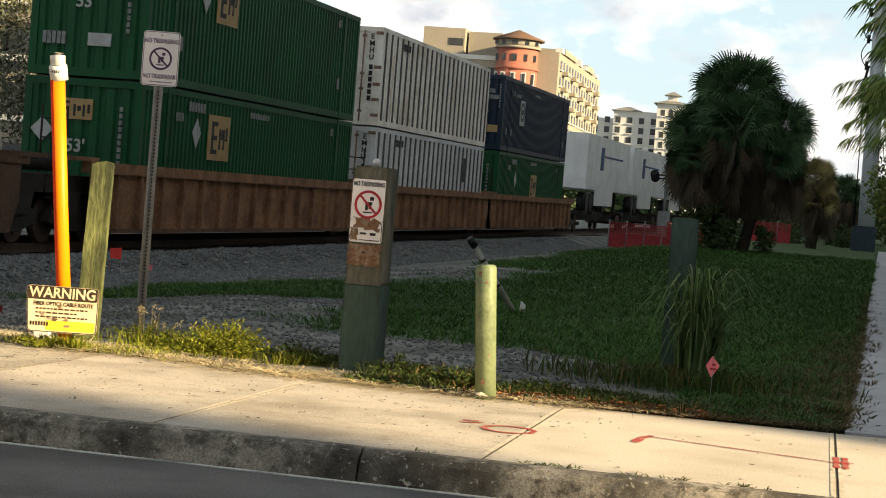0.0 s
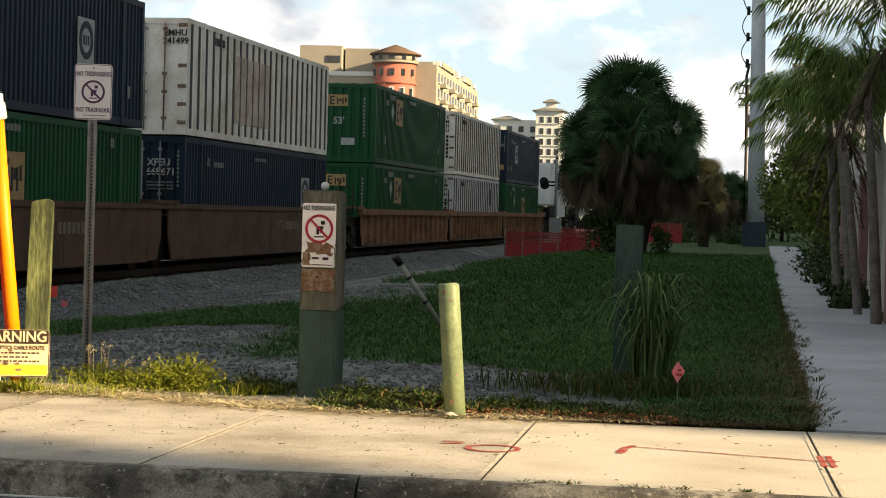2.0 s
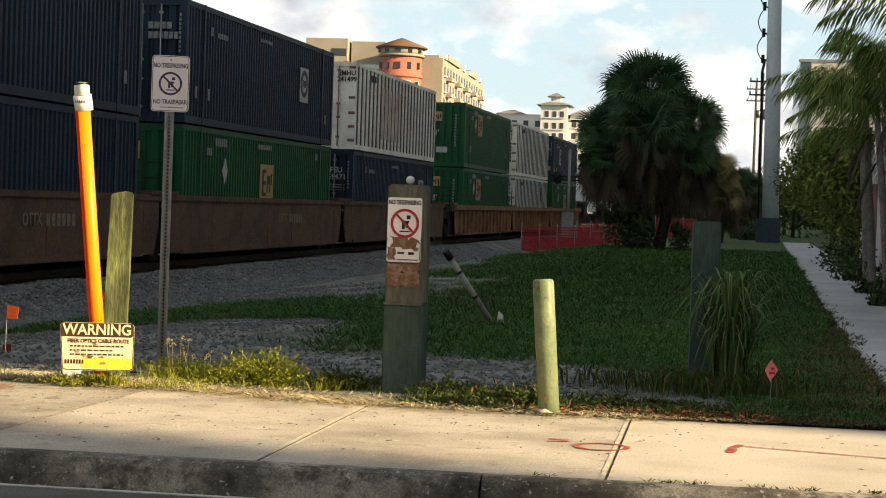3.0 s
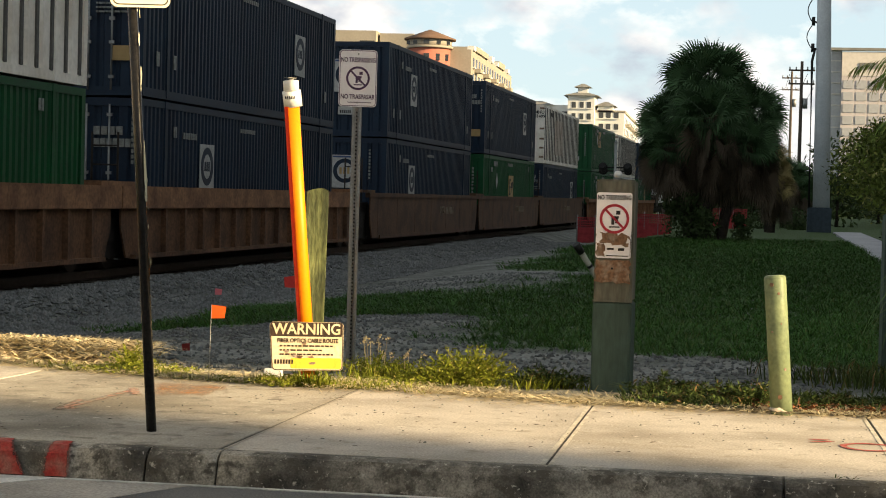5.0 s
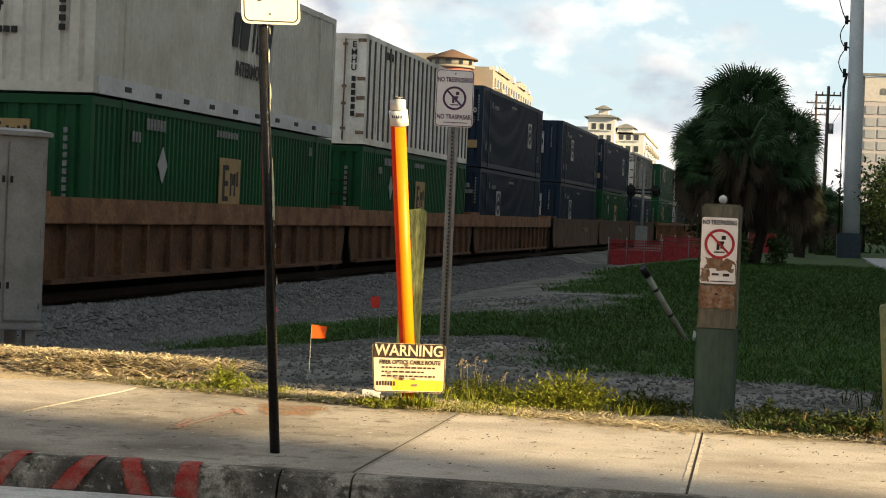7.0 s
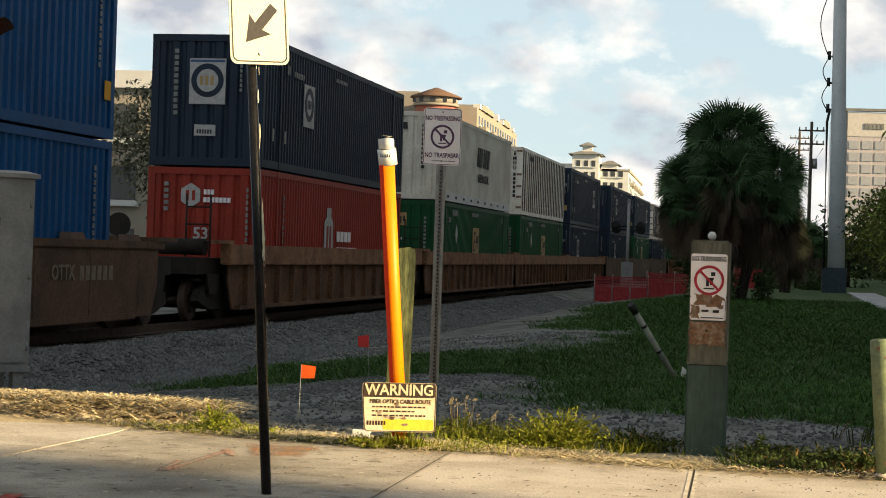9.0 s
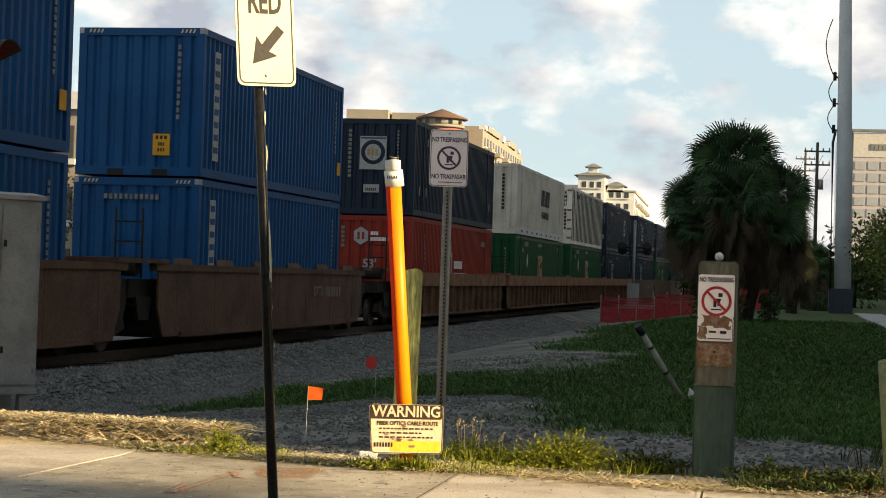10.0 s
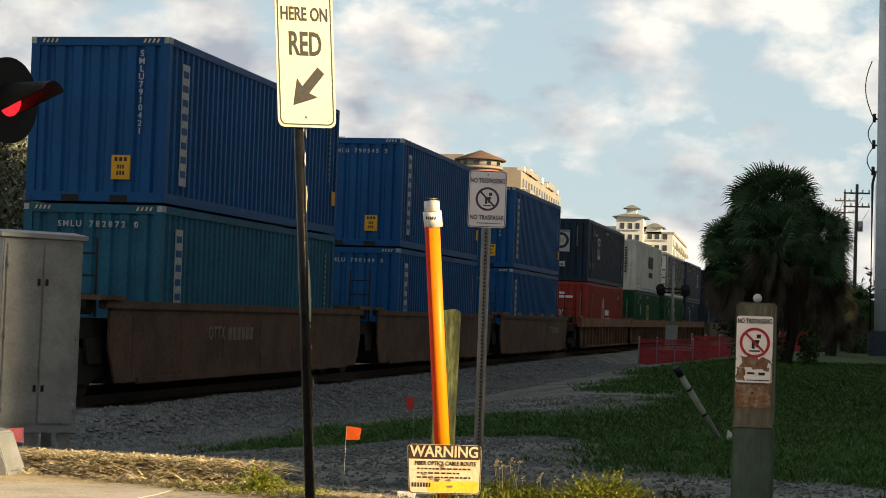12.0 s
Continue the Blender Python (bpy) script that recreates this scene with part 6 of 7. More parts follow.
def leafy(name, label, category, at, lumps, n, leaf, material, seed, trunk=None, group=""):
    """A bush or tree of many small leaves in uneven lumps, with limbs."""
    root = thing(name, label, category, group, at=at)
    rng = random.Random(seed)
    if trunk:
        bm = bmesh.new()
        tube(bm, [(0, 0, -0.2), (0.05, 0, trunk * 0.5), (0, 0.05, trunk)], [0.16, 0.12, 0.08], 10)
        for x, y, z, r in lumps:
            tube(bm, [(0, 0, trunk * 0.55), (x * 0.5, y * 0.5, (trunk * 0.7 + z) / 2), (x, y, z)], [0.07, 0.05, 0.02], 6)
        part("trunk", bm, M_BARK, root)
    vs, fs = [], []
    for _ in range(n):
        x, y, z, r = rng.choice(lumps)
        d = Vector((rng.gauss(0, 1), rng.gauss(0, 1), rng.gauss(0, 1))).normalized() * r * (0.35 + 0.75 * rng.random() ** 0.6)
        p = Vector((x, y, z)) + d
        if p.z < 0.02:
            p.z = 0.02 + 0.1 * rng.random()
        u = Vector((rng.gauss(0, 1), rng.gauss(0, 1), rng.gauss(0, 1))).normalized()
        v = u.cross(d).normalized()
        s = leaf * (0.6 + 0.8 * rng.random())
        b = len(vs)
        vs += [p - u * s, p + v * s * 0.45, p + u * s, p - v * s * 0.45]
        fs.append((b, b + 1, b + 2, b + 3))
    soup("crown", vs, fs, material, root, "stuff")
    return root


# ---- grass and weeds ----


def blades(name, spots, material, label, category="grass", kind="stuff"):
    """spots: x, y, z, height, spread, blades, width, droop."""
    rng = random.Random(len(spots))
    vs, fs = [], []
    for x, y, z, h, spread, n, w, droop in spots:
        for _ in range(n):
            a = rng.random() * 6.283
            r = spread * math.sqrt(rng.random())
            bx, by = x + r * 0.5 * math.cos(a), y + r * 0.5 * math.sin(a)
            hh = h * (0.55 + 0.6 * rng.random())
            ox, oy = spread * math.cos(a) * droop * (0.4 + rng.random()), spread * math.sin(a) * droop * (0.4 + rng.random())
            ta = rng.random() * 3.14
            wx, wy = w * math.cos(ta), w * math.sin(ta)
            b = len(vs)
            vs += [(bx - wx, by - wy, z), (bx + wx, by + wy, z), (bx + ox * 0.35 + wx * 0.8, by + oy * 0.35 + wy * 0.8, z + hh * 0.6), (bx + ox * 0.35 - wx * 0.8, by + oy * 0.35 - wy * 0.8, z + hh * 0.6), (bx + ox, by + oy, z + hh * (1 - 0.25 * droop))]
            fs += [(b, b + 1, b + 2, b + 3), (b + 3, b + 2, b + 4)]
    ob = soup(name, vs, fs, material)
    return tagged(ob, label, category, kind=kind)


rng = random.Random(11)
spots, sparse = [], []
for _ in range(95000):
    y = 5.2 + 60 * rng.random() ** 2.2
    x = -10 + (path_x(y) + 9.9) * rng.random()
    if x > path_x(y) - 0.05:
        continue
    g = grassiness(x, y)
    if rng.random() < g * 1.1 and g > 0.15:
        far = 1 + y / 30
        spots.append((x, y, lie(x, y) - 0.01, (0.03 + 0.11 * rng.random() ** 2) * (1 + y / 90), 0.10 * far, 6, 0.0042 * far, 1.2))
blades("lawn_grass", spots, M_GRASS, "uneven dark green grass over the verge")
edge = []
for _ in range(900):
    y = 5.2 + 26 * rng.random() ** 1.3
    edge.append((path_x(y) - 0.05 + 0.25 * rng.random() ** 3 * (1 if rng.random() < 0.35 else 0.1), y, lie(path_x(y) - 0.1, y), 0.07, 0.09, 5, 0.006, 1.3))
for _ in range(1500):
    y = 5.15 + 12 * rng.random() ** 1.5
    edge.append((path_x(y) - 0.03 - abs(rng.gauss(0, 0.35)), y, lie(path_x(y) - 0.1, y), 0.09, 0.11, 5, 0.004, 1.4))
for _ in range(500):
    x = 0.1 + 1.6 * rng.random()
    edge.append((x, 5.08 + abs(rng.gauss(0, 0.12)), 0.0, 0.06, 0.11, 5, 0.005, 1.6))
blades("path_edge_grass", edge, leaf_mat("brown_edge_grass", (0.13, 0.105, 0.045), 0.6), "ragged browned grass creeping over the footpath edge")
weeds = []
for cx, cy, n, h, sp in ((-2.95, 6.05, 60, 0.13, 0.5), (-3.5, 6.3, 40, 0.2, 0.4), (-2.35, 6.15, 60, 0.14, 0.5), (-5.25, 5.95, 50, 0.09, 0.5), (-5.9, 5.95, 40, 0.08, 0.4), (-3.6, 5.45, 70, 0.10, 0.5), (-4.0, 5.35, 60, 0.13, 0.3), (-3.85, 5.26, 60, 0.17, 0.14), (-4.3, 5.5, 60, 0.07, 0.9), (-4.9, 5.65, 50, 0.07, 0.9), (-3.3, 5.7, 40, 0.10, 0.4)):
    for _ in range(n):
        x, y = cx + rng.gauss(0, sp * 0.45), cy + rng.gauss(0, 0.14)
        weeds.append((x, max(y, back_edge(x) - 0.05), max(0.0, lie(x, y)) - 0.01, h * (0.5 + 0.7 * rng.random()), 0.10, 7, 0.0036, 1.1))
blades("verge_weeds", weeds, M_WEED, "bright weeds and tall grass along the pavement", "weeds")
dark = []
for _ in range(420):
    x = -1.6 + 2.6 * rng.random()
    dark.append((x, 5.12 + 0.75 * rng.random(), 0.0, 0.05 + 0.09 * rng.random(), 0.11, 6, 0.006, 1.2))
for _ in range(200):
    x, y = 0.55 + rng.gauss(0, 0.5), 7.5 + rng.gauss(0, 0.3)
    dark.append((x, y, 0.0, 0.22, 0.14, 6, 0.006, 0.9))
for _ in range(26):
    x = rng.choice((-0.27, 0.3, 0.75, 1.1, 1.4)) + rng.gauss(0, 0.07)
    dark.append((x, 1.86 + 0.02 * rng.random(), 0.0, 0.022, 0.045, 5, 0.004, 1.4))
blades("low_weeds", dark, M_LOW_WEED, "low leafy dark weeds beside the pavement", "weeds")
dry = []
for _ in range(1900):
    x = -8.6 + 8.8 * rng.random()
    dry.append((x, back_edge(x) + 0.02 + abs(rng.gauss(0, 0.22)), 0.0, 0.03 + 0.04 * rng.random(), 0.16, 4, 0.005, 2.2))
for _ in range(900):
    x = -8.9 + 3.4 * rng.random()
    y = 6.75 + rng.gauss(0, 0.22)
    dry.append((x, y, 0.02 + 0.13 * math.exp(-((y - 6.75) / 0.3) ** 2), 0.07, 0.16, 4, 0.009, 2.4))
for _ in range(220):
    dry.append((-0.35 + 1.1 * rng.random(), 5.08 + 0.3 * rng.random() ** 2, 0.0, 0.05, 0.12, 4, 0.006, 1.8))
for _ in range(420):
    x = -6.4 + 6.6 * rng.random()
    dry.append((x, back_edge(x) - abs(rng.gauss(0, 0.16)), 0.002, 0.008, 0.10, 2, 0.005, 3.0))
blades("dry_straw", dry, M_STRAW, "dry straw and clippings along the pavement", "straw")

bm = bmesh.new()
N = 90
grid = [[bm.verts.new((-9.6 + 4.4 * i / N, 6.1 + 1.35 * j / 30, 0.17 * math.exp(-((j - 14) / 8) ** 2) * ease(0, 14, i) * (1 - ease(48, 90, i)) + (0.055 * noise.noise((i * 0.33, j * 0.42, 1)) + 0.035 * noise.noise((i * 0.9, j * 0.9, 4))) * ease(0, 5, j) * (1 - ease(24, 30, j)) - 0.02)) for i in range(N + 1)] for j in range(31)]
for j in range(30):
    for i in range(N):
        bm.faces.new((grid[j][i], grid[j][i + 1], grid[j + 1][i + 1], grid[j + 1][i]))
tagged(part("soil_mound", bm, mat("straw_covered_soil", (0.70, 0.61, 0.43), 0.95, var=0.5, scale=6, fine=30, second=(0.20, 0.15, 0.10), bump=0.9)), "low mound of soil and dry clippings", "mound", kind="structure")



def sprigs(label, at, spread, height, stems, leaf, material, seed, seeds=False):
    """A loose weed: thin bent stems set with narrow leaves, some with a seed head."""
    root = thing("weed_clump", label, "weed", "weed clumps", at=at)
    rng = random.Random(seed)
    vs, fs = [], []
    for _ in range(stems):
        a, r = rng.random() * 6.283, spread * math.sqrt(rng.random())
        base = Vector((r * 0.5 * math.cos(a), r * 0.35 * math.sin(a), -0.01))
        hh = height * (1 - 0.55 * r / spread) * (0.55 + 0.6 * rng.random())
        lean_to = Vector((r * 0.8 * math.cos(a) + rng.gauss(0, 0.03), r * 0.5 * math.sin(a) + rng.gauss(0, 0.03), hh))
        n = 7
        prev = base
        for k in range(1, n + 1):
            t = k / n
            p = base + Vector((lean_to.x * t * t, lean_to.y * t * t, hh * (t - 0.12 * t * t)))
            b = len(vs)
            w = Vector((0.0022, 0.001, 0))
            vs += [prev - w, prev + w, p + w, p - w]
            fs.append((b, b + 1, b + 2, b + 3))
            for _ in range(3):
                d = Vector((rng.gauss(0, 1), rng.gauss(0, 1), 0.35 + 0.5 * rng.random())).normalized() * leaf * (0.6 + 0.8 * rng.random())
                c = d.cross(Vector((rng.gauss(0, 1), rng.gauss(0, 1), 0.6))).normalized() * leaf * 0.16
                b = len(vs)
                vs += [p, p + d * 0.5 + c, p + d, p + d * 0.5 - c]
                fs.append((b, b + 1, b + 2, b + 3))
            prev = p
    soup("foliage", vs, fs, material, root, "stuff")
    if seeds:
        vs, fs = [], []
        for _ in range(6):
            x, y, z = rng.gauss(0, spread * 0.6), rng.gauss(0, 0.05), height * rng.uniform(0.9, 1.35)
            b = len(vs)
            vs += [(x * 0.7 - 0.002, y, 0), (x * 0.7 + 0.002, y, 0), (x + 0.002, y, z), (x - 0.002, y, z)]
            fs.append((b, b + 1, b + 2, b + 3))
            for _ in range(7):
                q = Vector((x + rng.gauss(0, 0.012), y + rng.gauss(0, 0.012), z + rng.gauss(0, 0.016)))
                b = len(vs)
                vs += [q, q + Vector((0.008, 0.004, 0.006)), q + Vector((0.002, 0, 0.016)), q + Vector((-0.007, 0.003, 0.007))]
                fs.append((b, b + 1, b + 2, b + 3))
        soup("seed_head", vs, fs, M_STRAW, root, "stuff")
    return root


for i, (x, y, spread, height, stems, leaf, seeds) in enumerate(((-2.78, 6.0, 0.30, 0.36, 170, 0.035, False), (-3.0, 5.95, 0.22, 0.26, 80, 0.03, False), (-3.58, 6.45, 0.26, 0.24, 60, 0.03, True), (-3.35, 6.4, 0.2, 0.18, 40, 0.03, True), (-5.42, 6.1, 0.14, 0.27, 44, 0.03, False), (-5.3, 6.0, 0.4, 0.12, 80, 0.028, False), (-3.15, 5.95, 0.3, 0.13, 60, 0.028, False), (-4.05, 5.38, 0.2, 0.13, 50, 0.025, False))):
    sprigs("leafy sunlit green weed at the pavement edge" if not seeds else "thin weed with pale seed heads at the pavement edge", pose(x, y, 0.0), spread, height, stems, leaf, M_WEED, 130 + i, seeds)
for i, (x, y, spread, height, stems) in enumerate(((-2.25, 6.25, 0.34, 0.17, 90), (-1.35, 5.75, 0.25, 0.2, 80), (-0.95, 5.4, 0.3, 0.2, 110), (-0.72, 5.3, 0.14, 0.26, 50), (-0.2, 5.5, 0.25, 0.16, 70), (-1.2, 5.25, 0.35, 0.09, 90), (0.15, 5.6, 0.3, 0.13, 60))):
    sprigs("low dark leafy weed at the pavement edge", pose(x, y, 0.0), spread, height, stems, 0.04, M_LOW_WEED, 150 + i)

fv, ff = [], []
fr = random.Random(78)
for _ in range(700):
    x, y = -0.75 + 1.7 * fr.random(), 5.0 + abs(fr.gauss(0, 0.16))
    a, s = fr.random() * 6.28, fr.uniform(0.012, 0.032)
    c, d, z = s * math.cos(a), s * math.sin(a), 0.004 + 0.05 * fr.random() ** 2
    b = len(fv)
    fv += [(x - c, y - d, z), (x + d * 0.45, y - c * 0.45, z + 0.012), (x + c, y + d, z + 0.006), (x - d * 0.45, y + c * 0.45, z + 0.016)]
    ff.append((b, b + 1, b + 2, b + 3))
tagged(soup("fallen_leaves", fv, ff, leaf_mat("russet_leaf", (0.24, 0.10, 0.045), 0.6)), "russet fallen leaves heaped along the pavement edge", "leaves", kind="stuff")

# tussock
tus = thing("grass_tussock", "tall drooping grass tussock beside a green post", "grass", at=pose(0.66, 7.7, 0.0))
rng = random.Random(5)
for clump in range(6):
  vs, fs = [], []
  for _ in range(46):
    a = 1.047 * clump + rng.random() * 1.047
    L = 0.45 + 0.55 * rng.random()
    lean_out = 0.08 + 0.62 * rng.random() ** 1.6
    top_at = 0.55 + 0.25 * rng.random()
    w = 0.007 + 0.007 * rng.random()
    bx, by = 0.16 * math.cos(a) * rng.random(), 0.12 * math.sin(a) * rng.random()
    px, py = -math.sin(a) * w, math.cos(a) * w
    b0 = len(vs)
    for k in range(8):
        t = k / 7
        r = lean_out * (t * 0.3 + 0.7 * t * t)
        z = L * (1 - (1 - t / top_at) ** 2)
        q = 1 - 0.85 * t * t
        vs += [(bx + r * math.cos(a) - px * q, by + r * math.sin(a) - py * q, z), (bx + r * math.cos(a) + px * q, by + r * math.sin(a) + py * q, z)]
    fs += [(b0 + 2 * k, b0 + 2 * k + 1, b0 + 2 * k + 3, b0 + 2 * k + 2) for k in range(7)]
  soup("leaf_clump", vs, fs, M_TUSSOCK, tus, "stuff")

# ---- palms ----

# sunlight on the small far palm, put into a paler tan leaf colour
M_PALM_SUNLIT = leaf_mat("sunlit_palm_leaf", (0.28, 0.23, 0.10), 0.6)


def fan_leaf(vs, fs, o, d, radius, rng, droop, tilt):
    """One fan leaf: pleated segments joined to half their length, then split into drooping tips."""
    side = d.cross(Vector((0, 0, 1)))
    side = side.normalized() if side.length > 0.05 else Vector((1, 0, 0))
    side = (Matrix.Rotation(tilt, 3, d) @ side)
    nrm = side.cross(d)
    b = len(vs)
    vs.append(o)
    rays = 30
    for i in range(rays):
        a0, a1 = (radians(-115 + 230 * (i + q) / rays) for q in (0.04, 0.96))
        am = (a0 + a1) / 2
        r = radius * (0.70 + 0.30 * math.cos(am * 0.75)) * (0.88 + 0.24 * rng.random())
        fold = nrm * (0.10 * radius * (1 - abs(am) / 2) + 0.02 * (i % 2))
        inner = [o + (d * math.cos(a) + side * math.sin(a)) * r * 0.56 + fold for a in (a0, a1)]
        mid = o + (d * math.cos(am) + side * math.sin(am)) * r * 0.84 + fold + Vector((0, 0, -droop * r * 0.10))
        tip = o + (d * math.cos(am) + side * math.sin(am)) * r + fold * 0.5 + Vector((0, 0, -droop * r * (0.25 + 0.35 * rng.random())))
        c = (inner[1] - inner[0]) * 0.26
        k = len(vs)
        vs += [inner[0], inner[1], mid + c, mid - c, tip]
        fs += [(b, k, k + 1), (k, k + 3, k + 2, k + 1), (k + 3, k + 4, k + 2)]


def fan_palm(name, label, at, heads, seed, leaves=46, green=None, foot=None):
    """heads: x, y, z, radius of each crown; round crowns of fan leaves with dead leaves hanging below. foot: lowest hang."""
    root = thing(name, label, "palm tree", "fan palms", at=at)
    rng = random.Random(seed)
    for hx, hy, hz, hr in heads:
        k = 9
        bm = bmesh.new()
        tube(bm, [(hx * (0.35 + 0.65 * i / k), hy * (0.4 + 0.6 * i / k), -0.3 + (hz + 0.3) * i / k) for i in range(k + 1)], [0.21 - 0.05 * i / k + 0.018 * (i % 2) for i in range(k + 1)], 12)
        part("trunk", bm, M_BARK, root)
        vs, fs = [], []
        o0 = Vector((hx, hy, hz))
        for j in range(leaves):
            az = j * 2.39996 + rng.uniform(-0.3, 0.3)
            up = 0.98 - 1.35 * (j + 0.5) / leaves + rng.uniform(-0.08, 0.08)
            el = math.asin(max(-0.9, min(0.98, up)))
            d = Vector((math.cos(el) * math.cos(az), math.cos(el) * math.sin(az), math.sin(el)))
            pet = hr * rng.uniform(0.38, 0.52)
            o = o0 + d * pet + Vector((0, 0, -0.04 * hr))
            b = len(vs)
            wv = d.cross(Vector((0.3, 0.2, 1))).normalized() * 0.018
            vs += [o0 - wv, o0 + wv, o + wv, o - wv]
            fs.append((b, b + 1, b + 2, b + 3))
            dd = (d + Vector((0, 0, -0.12))).normalized()
            fan_leaf(vs, fs, o, dd, hr * rng.uniform(0.46, 0.58), rng, 0.25 + 0.3 * (j / leaves), rng.uniform(-1.35, 1.35))
        soup("crown", vs, fs, green or M_PALM, root, "stuff")
        vs, fs = [], []
        for j in range(leaves if hz < 5.0 else leaves // 3):
            az = j * 2.39996 + rng.uniform(-0.3, 0.3)
            drop = rng.random()
            top = Vector((hx + 0.62 * hr * math.cos(az) * (0.35 + 0.65 * rng.random()), hy + 0.62 * hr * math.sin(az) * (0.35 + 0.65 * rng.random()), hz - 0.35 * hr - drop * (0.9 * hr)))
            if foot and top.z < foot:
                top.z = foot + rng.random()
            d = Vector((0.35 * math.cos(az), 0.35 * math.sin(az), -1.0)).normalized()
            fan_leaf(vs, fs, top, d, hr * rng.uniform(0.45, 0.65), rng, 0.5, az + rng.uniform(-0.9, 0.9))
        soup("dead_skirt", vs, fs, M_PALM_DEAD, root, "stuff")
    return root


fan_palm("fan_palm", "clump of dark cabbage palms with shaggy skirts", pose(-2.0, 62, lie(-2, 62)), [(0.05, 0.0, 5.85, 2.0), (-0.6, 0.3, 5.1, 1.45), (1.55, 0.3, 4.75, 1.6), (-1.3, 0.3, 4.35, 1.55), (0.1, -0.9, 4.55, 1.75), (1.4, -0.5, 3.55, 1.5), (-1.2, -0.5, 3.4, 1.4), (0.2, 0.5, 3.4, 1.7)], 3, 64, None, 2.1)
for i, (x, y, r) in enumerate(((-3.0, 61.2, 0.75), (-1.9, 60.8, 0.6), (-2.4, 61.0, 0.9), (-0.6, 61.6, 0.5))):
    leafy("shrub", "dark leafy undergrowth at the foot of palms", "shrub", pose(x, y, lie(x, y)), [(0, 0, r * 0.5, r * 0.8), (0.1, 0, r * 1.2, r * 0.7), (-0.15, -0.2, r * 1.7, r * 0.45)], 900, 0.07, M_TREE, 230 + i, group="undergrowth beneath the palms")
fan_palm("fan_palm", "small cabbage palm beyond the clump, painted in sunlit tan", pose(0.85, 88, lie(1, 88)), [(0, 0, 3.5, 1.35), (0.3, -0.3, 2.3, 1.2)], 8, 40, M_PALM_SUNLIT)
fan_palm("fan_palm", "distant dark cabbage palm by the footpath", pose(2.4, 112, lie(2, 112)), [(0, 0, 3.3, 1.6), (0.8, 2, 2.4, 1.4)], 9, 34)
fan_palm("fan_palm", "distant dark cabbage palm by the footpath", pose(0.2, 150, lie(2, 150)), [(0, 0, 4.6, 2.6), (2.4, 2, 3.8, 2.2)], 19, 34)


def frond(vs, fs, o, az, up, length, rng, leaf=0.55):
    """A feather leaf: a bowed rib with drooping leaflets on both sides."""
    h = Vector((math.cos(az), math.sin(az), 0))
    side = Vector((-h.y, h.x, 0))
    prev = None
    n = 38
    for i in range(n + 1):
        t = i / n
        p = o + h * length * (t * math.cos(up) * (1 - 0.15 * t)) + Vector((0, 0, length * (t * math.sin(up) - 0.46 * t * t)))
        if prev is not None:
            b = len(vs)
            wv = side * 0.012
            vs += [prev - wv, prev + wv, p + wv, p - wv]
            fs.append((b, b + 1, b + 2, b + 3))
            if i > 3:
                ll = leaf * (0.55 + 0.6 * math.sin(math.pi * min(1, t * 0.95))) * (0.8 + 0.4 * rng.random())
                for s in (-1, 1):
                    e = p + side * s * ll * 0.62 + h * ll * 0.42 + Vector((0, 0, -ll * (0.45 + 0.45 * rng.random())))
                    mid = (p + e) / 2 + Vector((0, 0, 0.04))
                    c = h * 0.014
                    b = len(vs)
                    vs += [p, mid - c, mid + c, e]
                    fs += [(b, b + 1, b + 2), (b + 1, b + 3, b + 2)]
        prev = p


def feather_palm(label, at, stems, seed, count=13, length=2.1):
    root = thing("feather_palm", label, "palm tree", "feather palms by the wall", at=at)
    rng = random.Random(seed)
    for sx, sy, lx, ly, h, r in stems:
        bm = bmesh.new()
        k = 26
        tube(bm, [(sx + lx * (i / k) ** 1.3, sy + ly * (i / k) ** 1.3, -0.2 + (h + 0.2) * i / k) for i in range(k + 1)], [r * (1 - 0.35 * i / k) * (1.0 if i % 2 else 1.1) for i in range(k + 1)], 12)
        part("trunk", bm, M_BARK_PALE, root, "pale ringed trunk")
        top = Vector((sx + lx, sy + ly, h))
        vs, fs = [], []
        for i in range(count):
            frond(vs, fs, top + Vector((0, 0, 0.2 * rng.random())), 6.283 * i / count + rng.random() * 0.4, radians(22 + 58 * rng.random()), length * (0.85 + 0.4 * rng.random()), rng)
        soup("crown", vs, fs, M_ARECA, root, "stuff")
        vs, fs = [], []
        for i in range(2):
            frond(vs, fs, top + Vector((0, 0, -0.15)), rng.random() * 6.28, radians(-35 - 30 * rng.random()), length * 0.45, rng, 0.25)
        soup("dead_fronds", vs, fs, M_PALM_DEAD, root, "stuff")
    return root


feather_palm("feather palm with ringed trunk beside the wall", pose(3.72, 21.2, lie(3.7, 21.2)), [(-0.08, -0.6, -0.25, 0, 3.75, 0.085), (-0.15, 1.8, -0.35, 0.3, 3.3, 0.075)], 2, 17, 1.75)
feather_palm("feather palm clump over the footpath", pose(3.75, 26.5, lie(3.7, 26.5)), [(-0.05, 0, -0.3, 0.2, 3.4, 0.08), (0.05, 1.2, -0.2, 0.4, 2.9, 0.075), (-0.1, 2.6, -0.25, 0.2, 3.7, 0.08)], 4, 12, 2.0)
feather_palm("feather palm leaning over the planting bed", pose(3.95, 34, lie(3.9, 34)), [(0, 0, -0.3, 0.2, 4.2, 0.09)], 6, 13, 2.3)
feather_palm("tall feather palm beside the wall", pose(3.9, 18.2, lie(3.9, 18.2)), [(-0.05, 0, -0.35, 0, 4.25, 0.09)], 7, 18, 2.3)


